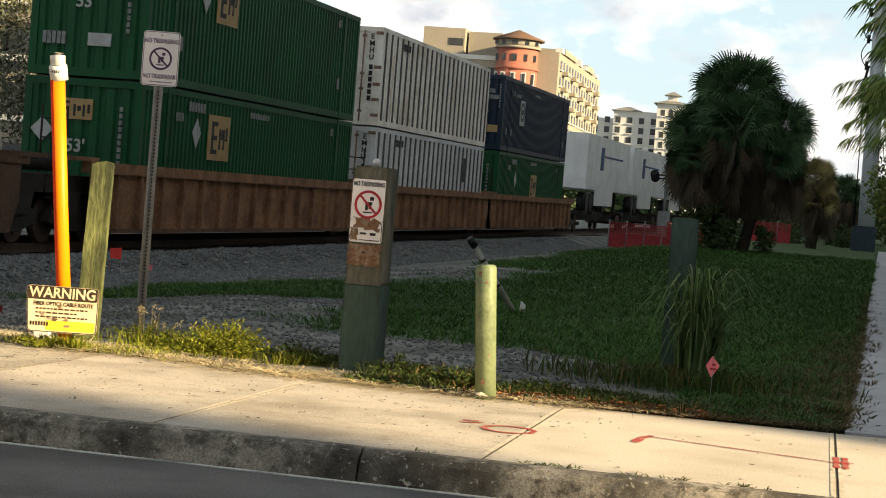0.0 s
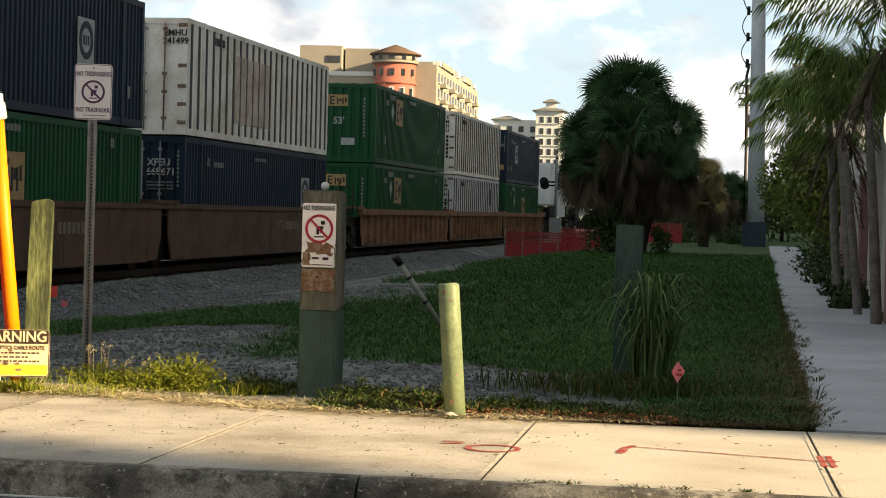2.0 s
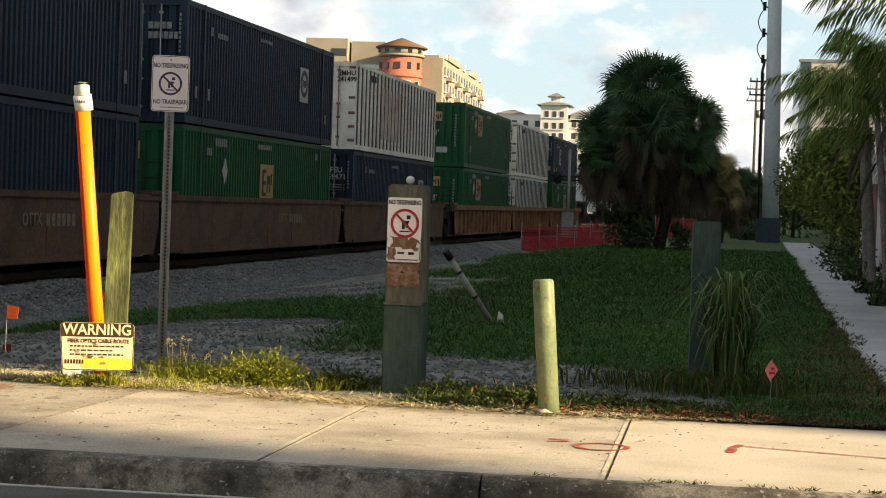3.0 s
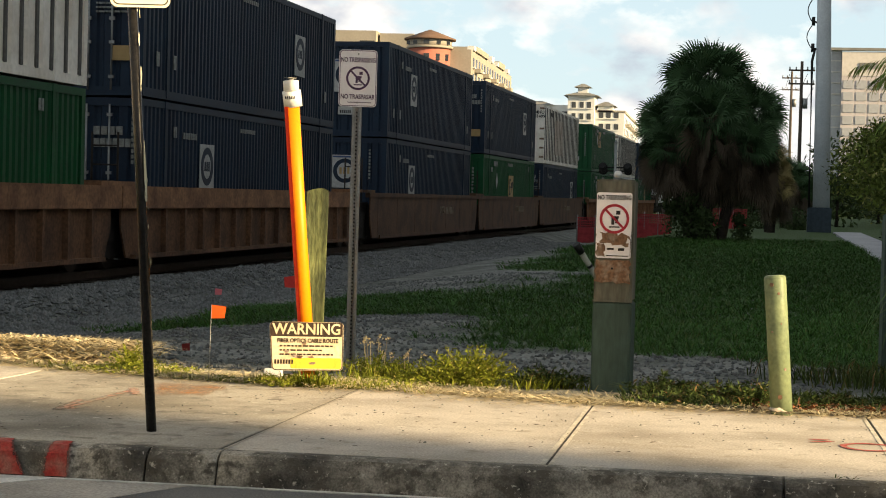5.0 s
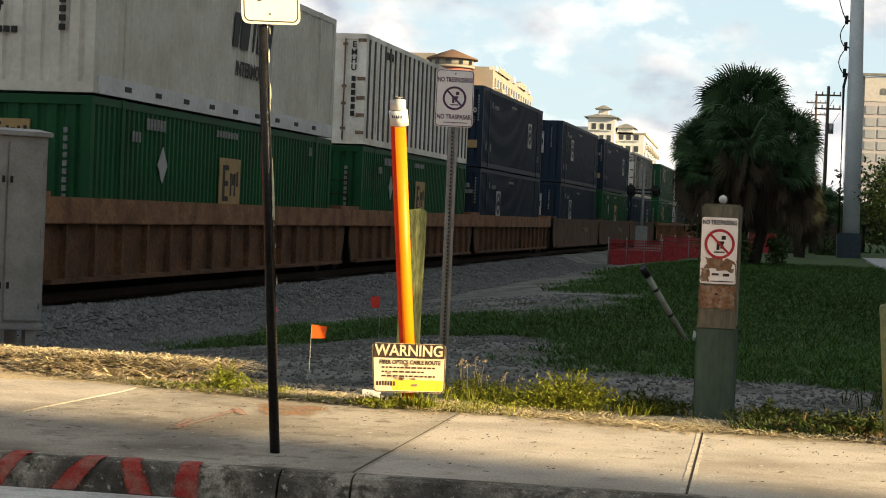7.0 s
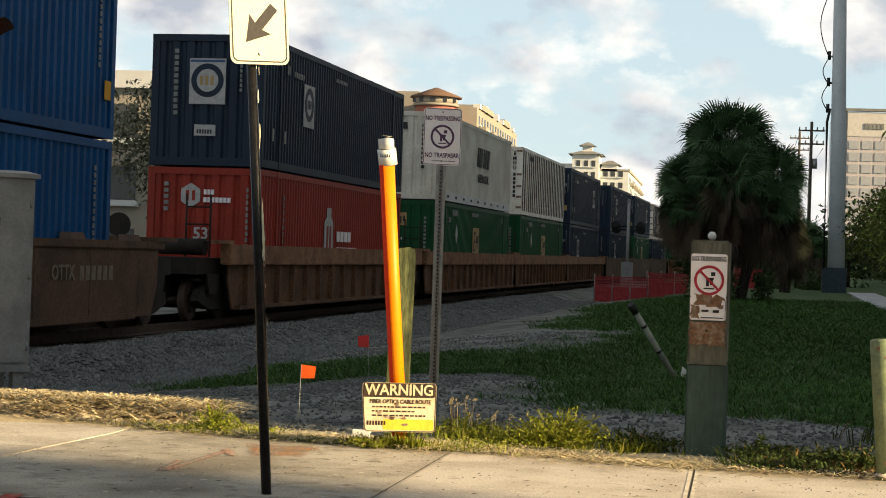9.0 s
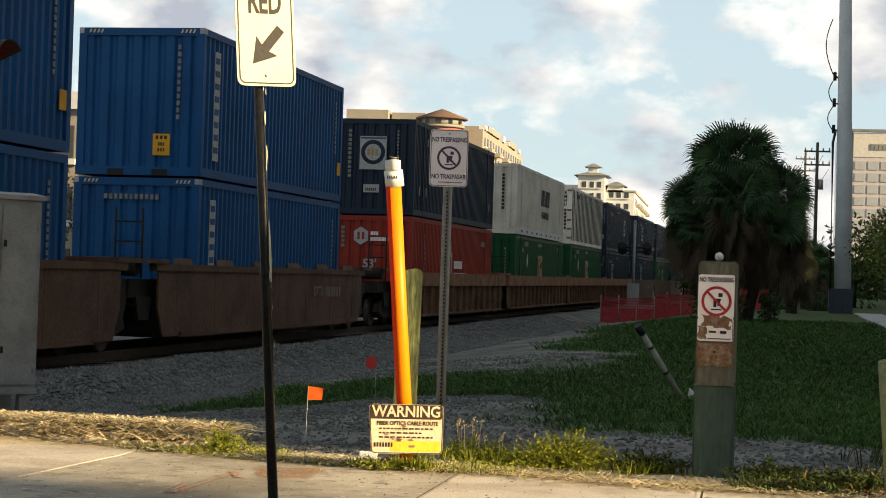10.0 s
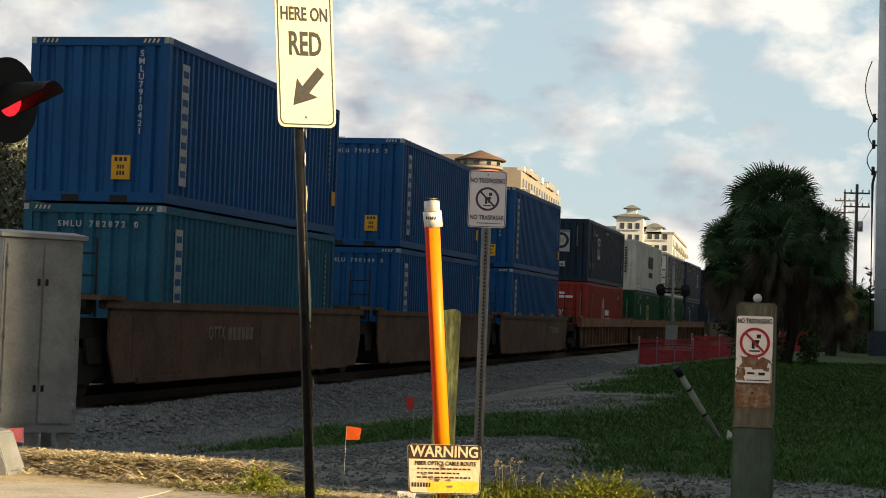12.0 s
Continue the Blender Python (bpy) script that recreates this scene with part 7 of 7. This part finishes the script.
for i, (x, y, r) in enumerate(((3.55, 25.0, 0.36), (3.75, 29.5, 0.5), (3.9, 36.5, 0.7), (4.2, 43, 0.8), (4.5, 50, 1.0))):
    leafy("shrub", "dark low shrub in the planting bed", "shrub", pose(x, y, lie(x, y)), [(0, 0, r * 0.5, r), (0.1, r, r * 0.4, r * 0.8), (-0.15, -r * 0.8, r * 0.3, r * 0.6)], 700, 0.07, M_TREE, 30 + i, group="shrubs in the planting bed")
for i, (x, y, s) in enumerate(((5.0, 44, 1.4), (5.3, 56, 1.7), (6.0, 70, 1.9), (6.4, 84, 2.0))):
    leafy("tree", "leafy green street tree beside the wall", "tree", pose(x, y, lie(x, y)), [(0, 0, 1.9 * s, s * 0.9), (-0.7 * s, 0.3, 1.6 * s, 0.8 * s), (0.6 * s, 0, 1.5 * s, 0.9 * s), (0, -0.5 * s, 1.1 * s, 0.8 * s), (-0.5 * s, 0, 2.2 * s, 0.5 * s)], 4600, 0.10, M_STREET_LEAF, 50 + i, 1.5 * s, "street trees")
for i, (x, y, s) in enumerate(((1.2, 135, 2.0), (6.5, 130, 2.6), (11.0, 150, 3.2), (-4.5, 160, 2.0))):
    leafy("tree", "distant dark leafy tree", "tree", pose(x, y, lie(x, y)), [(0, 0, 1.6 * s, s), (-0.8 * s, 0.3, 1.1 * s, 0.8 * s), (0.8 * s, 0, 1.2 * s, 0.9 * s), (0, -0.5 * s, 0.8 * s, 0.9 * s)], 1500, 0.22, M_TREE, 70 + i, 1.2 * s, "distant trees")
for i, (x, y, r) in enumerate(((-0.9, 99, 0.8), (0.2, 102, 1.0), (2.2, 104, 1.1), (2.9, 100, 0.7), (-2.2, 103, 1.0))):
    leafy("shrub", "dark low shrub beyond the verge", "shrub", pose(x, y, lie(x, y)), [(0, 0, r * 0.5, r), (0.5 * r, 0.2, r * 0.4, r * 0.8), (-0.6 * r, 0, r * 0.4, r * 0.7)], 700, 0.10, M_TREE, 330 + i, group="shrubs beyond the verge")
M_BLOSSOM = leaf_mat("pale_blossom_leaf", (0.16, 0.17, 0.11), 0.8)
for i, (x, y, s) in enumerate(((-23.5, 36, 2.4), (-27, 44, 2.8), (-31, 40, 2.6), (-22.5, 62, 2.6), (-33, 64, 3.0))):
    leafy("tree", "pale-flowered tree beyond the railway", "tree", pose(x, y, -0.2), [(0, 0, 2.1 * s, s), (0.7 * s, 0.3, 1.6 * s, 0.8 * s), (-0.7 * s, 0, 2.5 * s, 0.8 * s), (0.2, 0.2, 2.9 * s, 0.6 * s)], 9500, 0.11, M_BLOSSOM, 90 + i, 2.0 * s, "trees beyond the railway")

rng = random.Random(61)
vs, fs = [], []
for _ in range(16000):
    x = rng.uniform(-70, 60)
    y = 190 + 70 * rng.random()
    top = 4.5 + 3.0 * noise.noise((x * 0.12, 3.3, 0)) + 1.6 * noise.noise((x * 0.5, 1.1, 0))
    p = Vector((x, y, 2.0 + top * rng.random() ** 0.7))
    u = Vector((rng.gauss(0, 1), rng.gauss(0, 1), rng.gauss(0, 1))).normalized()
    v = u.cross(Vector((rng.gauss(0, 1), rng.gauss(0, 1), 1))).normalized()
    s = rng.uniform(0.3, 0.75)
    b = len(vs)
    vs += [p - u * s, p + v * s * 0.6, p + u * s, p - v * s * 0.6]
    fs.append((b, b + 1, b + 2, b + 3))
tagged(soup("far_woods", vs, fs, M_TREE), "distant dark belt of trees", "trees", kind="stuff")

# ---- barriers, poles, crossing ----


def mesh_fence(label, x0, x1, y, h, panels, group):
    root = thing("mesh_barrier", label, "barrier", group, at=pose(x0, y, lie(x0, y)))
    w = (x1 - x0) / panels
    for i in range(panels):
        bm = bmesh.new()
        box(bm, i * w + 0.03, (i + 1) * w - 0.03, 0.0, 0.02, 0.05, h * 0.62)
        part("solid_band", bm, M_MESH_RED, root)
        for k in range(4):
            z = h * 0.68 + (h * 0.3) * k / 3
            bm = bmesh.new()
            box(bm, i * w, (i + 1) * w, 0.0, 0.015, z - 0.02, z + 0.02)
            part("strand", bm, M_MESH_RED, root)
        for k in range(8):
            x = i * w + w * (k + 0.5) / 8
            bm = bmesh.new()
            box(bm, x - 0.02, x + 0.02, 0.016, 0.03, 0.2, h)
            part("strand", bm, M_MESH_RED, root)
        bm = bmesh.new()
        tube(bm, [(i * w, 0.04, -0.2), (i * w, 0.04, h + 0.1)], 0.03, 8)
        part("stake", bm, M_GALV, root)
    return root


mesh_fence("red plastic mesh barrier beside the track", -7.55, -4.5, 72, 1.15, 4, "mesh barriers")
mesh_fence("red plastic mesh barrier beside the track", -5.6, -3.7, 78, 1.1, 3, "mesh barriers")
mesh_fence("orange-red mesh barrier behind the palms", -2.4, -0.2, 92, 1.1, 3, "mesh barriers")

up = thing("transmission_pole", "tall tapered grey steel transmission pole", "utility pole", at=pose(3.55, 92, lie(3.5, 92)))
bm = bmesh.new()
tube(bm, [(0.12, 0, -0.5), (0.0, 0, 8), (-0.28, 0, 24)], [0.46, 0.40, 0.26], 20)
part("shaft", bm, M_POLE, up)
bm = bmesh.new()
box(bm, -0.62, 0.62, -0.5, 0.5, -0.4, 1.3)
part("base_guard", bm, mat("dark_blue_guard", (0.05, 0.075, 0.10), 0.7), up, "dark blue-grey base guard", bevel=0.05)
bm = bmesh.new()
tube(bm, [(-0.55, -0.2, 1.0), (-0.62, -0.2, 9.0), (-0.5, -0.2, 9.6)], 0.07, 8)
part("conduit", bm, M_BLACK, up, "black conduit")
for z in (9.6, 11.0, 12.4):
    bm = bmesh.new()
    tube(bm, [(-0.1, 0, z), (-0.6, 0, z + 0.1)], 0.05, 8)
    tube(bm, [(-0.6, 0, z - 0.1), (-0.6, 0, z + 0.35)], 0.09, 8)
    part("insulator", bm, M_BLACK, up)
bm = bmesh.new()
jump = []
for (za, zb, sag) in ((9.6, 11.0, 0.32), (11.0, 12.4, 0.30), (12.4, 16.0, 0.5)):
    jump += [(-0.6 - sag * math.sin(math.pi * q / 8), 0, za + (zb - za) * q / 8) for q in range(8)]
tube(bm, jump, 0.03, 6)
part("jumper_cable", bm, M_BLACK, up)


def wood_pole(x, y, h, arms):
    root = thing("utility_pole", "wooden utility pole with crossarms", "utility pole", "wooden utility poles", at=pose(x, y, lie(x, y)))
    bm = bmesh.new()
    tube(bm, [(0, 0, -0.5), (0, 0, h)], [0.19, 0.13], 10)
    part("pole", bm, M_WOODPOLE, root)
    for z in arms:
        bm = bmesh.new()
        box(bm, -1.15, 1.15, -0.07, 0.07, z - 0.07, z + 0.07)
        part("crossarm", bm, M_WOODPOLE, root)
        for dx in (-1.05, -0.5, 0.5, 1.05):
            bm = bmesh.new()
            tube(bm, [(dx, 0, z + 0.06), (dx, 0, z + 0.32)], 0.06, 8)
            part("insulator", bm, M_GALV, root)
    bm = bmesh.new()
    tube(bm, [(0.36, 0, h - 4.2), (0.36, 0, h - 3.3)], 0.22, 12)
    part("transformer", bm, M_GALV, root)
    return root


wood_pole(4.7, 160, 14.2, (13.4, 12.2))
wood_pole(5.4, 215, 17.2, (16.4, 15.0))
for k, (dx, z0, z1) in enumerate(((-1.05, 14.9, 17.6), (0.5, 14.9, 17.6), (1.05, 13.7, 16.2))):
    bm = bmesh.new()
    tube(bm, [(4.7 + dx, 160, z0), (5.05 + dx, 187, (z0 + z1) / 2 - 0.6), (5.4 + dx, 215, z1)], 0.02, 5)
    tagged(part("overhead_wire", bm, M_BLACK), "black overhead wire between wooden poles", "wire", "overhead wires")

xs = thing("crossing_signal", "distant crossing signal mast with black flashers", "signal light", at=pose(-8.1, 105, lie(-8.1, 105)))
bm = bmesh.new()
tube(bm, [(0, 0, -0.3), (0, 0, 5.4)], 0.09, 10)
part("mast", bm, M_GALV, xs)
for z, dy, way in ((3.9, 0.0, -1), (3.7, 0.5, 1)):
    for dx in (-0.75, 0.75):
        bm = bmesh.new()
        tube(bm, [(dx, dy - 0.02, z), (dx, dy + 0.02, z)], 0.27, 20)
        part("target_disc", bm, M_BLACK, xs)
        bm = bmesh.new()
        tube(bm, [(dx, dy + way * 0.42, z + 0.05), (dx, dy, z)], [0.15, 0.18], 12)
        part("hood", bm, M_BLACK, xs)
        bm = bmesh.new()
        tube(bm, [(dx, dy, z), (dx, dy - way * 0.22, z)], [0.17, 0.11], 12)
        part("housing", bm, M_BLACK, xs)
    bm = bmesh.new()
    tube(bm, [(-0.75, dy, z - 0.02), (0.75, dy, z - 0.02)], 0.05, 8)
    part("arm", bm, M_BLACK, xs)
bm = bmesh.new()
tube(bm, [(0, 0, 5.35), (0, 0, 5.55)], [0.12, 0.05], 10)
part("mast_cap", bm, M_GALV, xs)
bm = bmesh.new()
box(bm, -0.35, 0.35, -0.3, 0.3, -0.2, 1.7)
part("housing", bm, M_GALV, xs, bevel=0.03)
bm = bmesh.new()
box(bm, -0.35, 0.35, -0.25, 0.25, -0.2, 1.0)
ub = tagged(part("utility_box", bm, M_BOLLARD, bevel=0.03), "small pale green utility box in the grass", "utility box")
ub.matrix_basis = pose(1.25, 96, lie(1.25, 96))

# ---- wall beside the footpath ----


def wall_x(y):
    return 3.36 + 0.0288 * y


wl_root = thing("wall_east", "mauve and pale stucco building wall beside the planting", "wall", kind="structure")
for ya, yb, za, zb, m2, off in ((16.5, 21, -0.3, 2.1, M_PINKWALL, 0.0), (16.5, 21, 2.1, 3.4, M_PALEWALL, 0.03), (21, 48, -0.3, 3.9, M_PALEWALL, 0.12)):
    bm = bmesh.new()
    x0, x1 = wall_x(ya) + off, wall_x(yb) + off
    prism(bm, [(x0, ya, za), (x1, yb, za), (x1 + 6, yb, za), (x0 + 6, ya, za)], (0, 0, zb - za))
    part("wall_panel", bm, m2, wl_root)
for i in range(5):
    y = 22.5 + i * 4.4
    bm = bmesh.new()
    box(bm, wall_x(y) - 0.05, wall_x(y) + 0.13, y, y + 0.5, -0.3, 2.7)
    part("pilaster", bm, M_PALEWALL if i % 2 else M_PINKWALL, wl_root)
# bright ovals along the wall, made as rimmed discs that glow
for y, z in ((23.3, 3.2), (31.0, 3.45), (38.0, 3.6)):
    lm = thing("wall_disc", "round glowing disc with dark rim on the wall", "lamp", "round wall lamps", at=pose(wall_x(y) + 0.05, y, z))
    bm = bmesh.new()
    tube(bm, [(0, 0, 0), (-0.09, 0, 0)], 0.31, 24)
    part("rim", bm, M_BLACK, lm)
    bm = bmesh.new()
    tube(bm, [(-0.09, 0, 0), (-0.14, 0, 0), (-0.16, 0, 0)], [0.285, 0.27, 0.2], 24)
    part("disc_face", bm, M_GLOW_DISC, lm, "glowing cream disc face")

# ---- far buildings ----


def block(root, name, m, x0, x1, y0, y1, z0, z1, label=""):
    bm = bmesh.new()
    box(bm, x0, x1, y0, y1, z0, z1)
    return part(name, bm, m, root, label)


def window(root, x, y, z, w, h, axis=0, trim=None):
    """A sunk dark pane with a frame; axis 0: facing -y, 1: facing +x."""
    bm = bmesh.new()
    if axis == 0:
        box(bm, x - w / 2, x + w / 2, y - 0.12, y + 0.3, z - h / 2, z + h / 2)
    else:
        box(bm, x - 0.3, x + 0.12, y - w / 2, y + w / 2, z - h / 2, z + h / 2)
    wd = part("window", bm, M_PANE, root)
    if trim:
        bm = bmesh.new()
        if axis == 0:
            box(bm, x - w / 2 - 0.25, x + w / 2 + 0.25, y - 0.5, y + 0.1, z - h / 2 - 0.35, z - h / 2 - 0.05)
        else:
            box(bm, x - 0.1, x + 0.5, y - w / 2 - 0.25, y + w / 2 + 0.25, z - h / 2 - 0.35, z - h / 2 - 0.05)
        part("sill", bm, trim, wd)


def hip(root, m, x0, x1, y0, y1, z, rise, over=1.0):
    bm = bmesh.new()
    a = [bm.verts.new(p) for p in ((x0 - over, y0 - over, z), (x1 + over, y0 - over, z), (x1 + over, y1 + over, z), (x0 - over, y1 + over, z))]
    cx, cy = (x0 + x1) / 2, (y0 + y1) / 2
    hw, hd = (x1 - x0) * 0.12, (y1 - y0) * 0.12
    t = [bm.verts.new(p) for p in ((cx - hw, cy - hd, z + rise), (cx + hw, cy - hd, z + rise), (cx + hw, cy + hd, z + rise), (cx - hw, cy + hd, z + rise))]
    bm.faces.new(t)
    bm.faces.new(a[::-1])
    for i in range(4):
        bm.faces.new((a[i], a[(i + 1) % 4], t[(i + 1) % 4], t[i]))
    return part("roof", bm, m, root)


h1 = thing("apartment_building", "cream apartment block with coral corner turret", "building", "far buildings", at=pose(-69.1, 400, 0))
block(h1, "wall", M_CREAM, -23, -1, 2, 40, 0, 36.5)
block(h1, "wall", M_CREAM, -23.2, -13.5, 6, 20, 36.5, 43.4)
block(h1, "wall", M_CREAM, -13, -5.2, 8, 20, 36.5, 43.0)
block(h1, "parapet", M_WHITEWALL, -23.4, -1, 1.6, 2.4, 36.2, 37.2)
block(h1, "wall", M_CREAM, -1, 8.8, 4, 80, 0, 39.2)
block(h1, "parapet", M_CREAM, 2, 9.3, 10, 30, 39.2, 40.4)
block(h1, "parapet", M_CREAM, 2, 9.3, 50, 62, 39.2, 40.6)
bm = bmesh.new()
tube(bm, [(-0.3, 2, 0), (-0.3, 2, 39.4)], 4.6, 24)
part("turret", bm, M_CORAL, h1, "coral round corner turret")
for z0, z1, r, m2 in ((34.3, 34.9, 4.9, M_CORAL), (39.0, 39.5, 5.2, M_CREAM), (39.5, 41.0, 4.9, M_CREAM)):
    bm = bmesh.new()
    tube(bm, [(-0.3, 2, z0), (-0.3, 2, z1)], r, 24)
    part("cornice", bm, m2, h1)
bm = bmesh.new()
tube(bm, [(-0.3, 2, 40.9), (-0.3, 2, 41.2), (-0.3, 2, 43.3)], [5.9, 5.9, 0.3], 16)
part("turret_roof", bm, M_ROOF, h1, "brown conical roof")
for a in (-150, -120, -90, -60, -30):
    c, t2 = math.cos(radians(a)), math.sin(radians(a))
    window(h1, -0.3 + 4.6 * c, 2 + 4.6 * t2, 36.9, 1.2, 1.5, 0)
    window(h1, -0.3 + 4.9 * c, 2 + 4.9 * t2, 40.2, 1.3, 0.9, 0)
    block(h1, "pilaster", M_WHITEWALL, -0.3 + 4.6 * c - 0.55, -0.3 + 4.6 * c + 0.55, 2 + 4.6 * t2 - 0.25, 2 + 4.6 * t2 + 0.3, 24.0, 33.6)
    for z in (32.2, 28.4):
        window(h1, -0.3 + 4.75 * c, 2 + 4.75 * t2 - 0.2, z, 0.6, 2.2, 0)
for i in range(6):
    for z in (33.6, 30.2, 26.8, 23.4):
        window(h1, -20.5 + i * 3.6, 2, z, 1.5, 1.9, 0, M_WHITEWALL)
window(h1, -15.5, 6, 40.3, 3.4, 1.6, 0)
for i in range(15):
    for z in (36.6, 33.0, 29.4, 25.8, 22.2):
        window(h1, 8.8, 8 + i * 4.8, z, 1.8, 2.0, 1, M_WHITEWALL)
for i in range(5):
    for z in (35.4, 31.8, 28.2):
        block(h1, "balcony", M_CREAM, 8.8, 10.2, 10 + i * 14.5, 14 + i * 14.5, z - 0.9, z)
for i in range(7):
    block(h1, "parapet", M_WHITEWALL, 7.6, 9.2, 6 + i * 10.5, 9.5 + i * 10.5, 39.2, 40.2 + 0.5 * (i % 2))

h2 = thing("hotel_building", "white hotel block with lantern tower and grey roofs", "building", "far buildings", at=pose(-51.4, 600, 0))
block(h2, "wall", M_WHITEWALL, -4.6, 4.2, 0, 12, 0, 42.6)
hip(h2, M_ROOF_GREY, -4.6, 4.2, 0, 12, 42.6, 1.6, 1.4)
block(h2, "lantern", M_WHITEWALL, -1.6, 1.6, 3, 7, 43.6, 45.6)
hip(h2, M_ROOF_GREY, -1.6, 1.6, 3, 7, 45.6, 1.3, 1.2)
block(h2, "wall", M_WHITEWALL, -19, -4.6, 3, 30, 0, 39.6)
hip(h2, M_ROOF_GREY, -19, -10.5, 3, 14, 39.6, 1.5, 1.0)
block(h2, "wall", M_WHITEWALL, 4.2, 13.8, 4, 90, 0, 37.6)
hip(h2, M_ROOF_GREY, 5, 10, 4, 14, 39.6, 1.6, 1.0)
block(h2, "wall", M_WHITEWALL, 5, 10, 4, 14, 37.6, 39.6)
block(h2, "parapet", M_CREAM, 4.2, 14.2, 4, 90, 37.4, 38.2)
block(h2, "wall", M_WHITEWALL, -40, -19, 6, 40, 0, 37.0)
for i in range(9):
    for z in (36.5, 33.2, 29.9, 26.6, 23.3):
        window(h2, -37 + i * 3.9, 3 if i > 4 else 6, z, 1.7, 2.0, 0, M_WHITEWALL)
for z in (39.6, 35.8, 32.4, 29.0, 25.6):
    for x in (-2.6, 0, 2.4):
        window(h2, x, 0, z, 1.3, 2.0, 0, M_WHITEWALL)
    for x in (6.2, 8.6, 11.2):
        window(h2, x, 4, z - 3.0, 1.5, 1.9, 0, M_WHITEWALL)
for i in range(10):
    for z in (35.0, 31.5, 28.0, 24.5):
        window(h2, 13.8, 9 + i * 8, z, 2.6, 2.0, 1, M_CREAM)
for i in range(6):
    block(h2, "balcony", M_CREAM, 13.8, 15.2, 12 + i * 13, 17 + i * 13, 33.2, 34.2)

h3 = thing("office_tower", "pinkish office tower with gridded windows", "building", "far buildings", at=pose(18.5, 350, 0))
block(h3, "wall", M_OFFICE, 0, 30, 0, 30, 0, 34.6)
block(h3, "glass_bay", M_OFFICE_GLASS, -2.0, 0, 1, 28, 0, 35.2)
block(h3, "parapet", M_ROOF_GREY, -2.3, 30, -0.4, 1, 35.0, 35.5)
block(h3, "sign_band", M_PALEWALL, 0, 30, -0.1, 0.5, 30.2, 34.8)
bm = bmesh.new()
for i in range(5):
    box(bm, 3.2 + i * 0.75, 3.75 + i * 0.75, -0.25, 0.0, 31.6, 32.7)
tagged(part("sign_bars", bm, M_ROOF_GREY, h3), kind="stuff")
block(h3, "roof_house", M_ROOF_GREY, 9, 16, 3, 12, 34.6, 37.5)
for i in range(12):
    for k in range(13):
        bm = bmesh.new()
        x, z = 1.3 + i * 2.4, 28.6 - k * 2.25
        box(bm, x - 0.95, x + 0.95, -0.12, 0.3, z - 0.8, z + 0.8)
        part("window", bm, M_OFFICE_GLASS, h3)
for k in range(16):
    block(h3, "mullion", M_PALEWALL, -2.2, 0, 0.85, 1.0, 33.0 - k * 2.1, 33.2 - k * 2.1)

lt = thing("shop_building", "beige low building beyond the railway", "building", "far buildings", at=pose(-33, 84, 0))
block(lt, "wall", M_CREAM, -14, 9, 0, 20, -1, 10.6)
block(lt, "parapet", M_WHITEWALL, -14.3, 9.3, -0.3, 0.2, 10.3, 11.2)
for z in (2.2, 5.4, 8.6):
    for k in range(6):
        window(lt, -11.5 + k * 3.8, 0, z, 1.7, 1.7, 0, M_WHITEWALL)
lb = thing("shop_building", "distant brown-roofed low building", "building", "far buildings", at=pose(15.5, 118, lie(15, 118)))
block(lb, "wall", M_PINKWALL, -2, 12, 0, 14, -1, 11.5)
hip(lb, M_ROOF, -2, 12, 0, 14, 11.5, 2.2, 1.2)
for z in (4.0, 8.0):
    for x in (0.5, 4, 7.5):
        window(lb, x, 0, z, 1.6, 1.8, 0, M_PALEWALL)

# unseen blocks added east and south to shade all but a strip of pavement
for name, label, plan, z1 in (("shade_block_east", "unseen block added east of the crossing for shade", [(26, -3.12), (46, -3.12), (46, 200), (26, 200)], 30), ("shade_block_south", "unseen block added south of the road for shade", [(30, -7.6), (30, -60), (64, -60), (64, -19.6)], 15)):
    bm = bmesh.new()
    prism(bm, [(x, y, -0.3) for x, y in plan], (0, 0, z1 + 0.3))
    tagged(part(name, bm, M_PALEWALL), label, "wall", kind="structure")
# another unseen block, added across the road behind the viewpoint
bm = bmesh.new()
box(bm, -40, 24, -30, -16, -0.3, 9)
tagged(part("wall_south", bm, M_PALEWALL), "unseen plain block added across the road", "wall", kind="structure")


# ---- movement ----


def motions():
    for ob, b, h in MOVERS:
        walk(ob, [(t, train_pose(b, h, t)) for t in range(13)])
    for ws, (x, y, z) in WHEELS:
        rows = []
        for i in range(12 * FPS + 1):
            t = i / FPS
            rows.append((t, Matrix.Translation((x, y, z)) @ Matrix.Rotation(-along(t) / 0.42, 4, "X")))
        walk(ws, rows)
    # the loose flags flap in the wind of the train
    for k, flag in enumerate(FLAGS[1:]):
        film = [c for c in flag.children if c.name.startswith("film")][0]
        rng = random.Random(40 + k)
        walk(film, [(i * 0.3, pose(0, 0, 0, 0, 0, 28 * math.sin(i * 1.9 + k) + rng.uniform(-14, 14))) for i in range(41)])


motions()
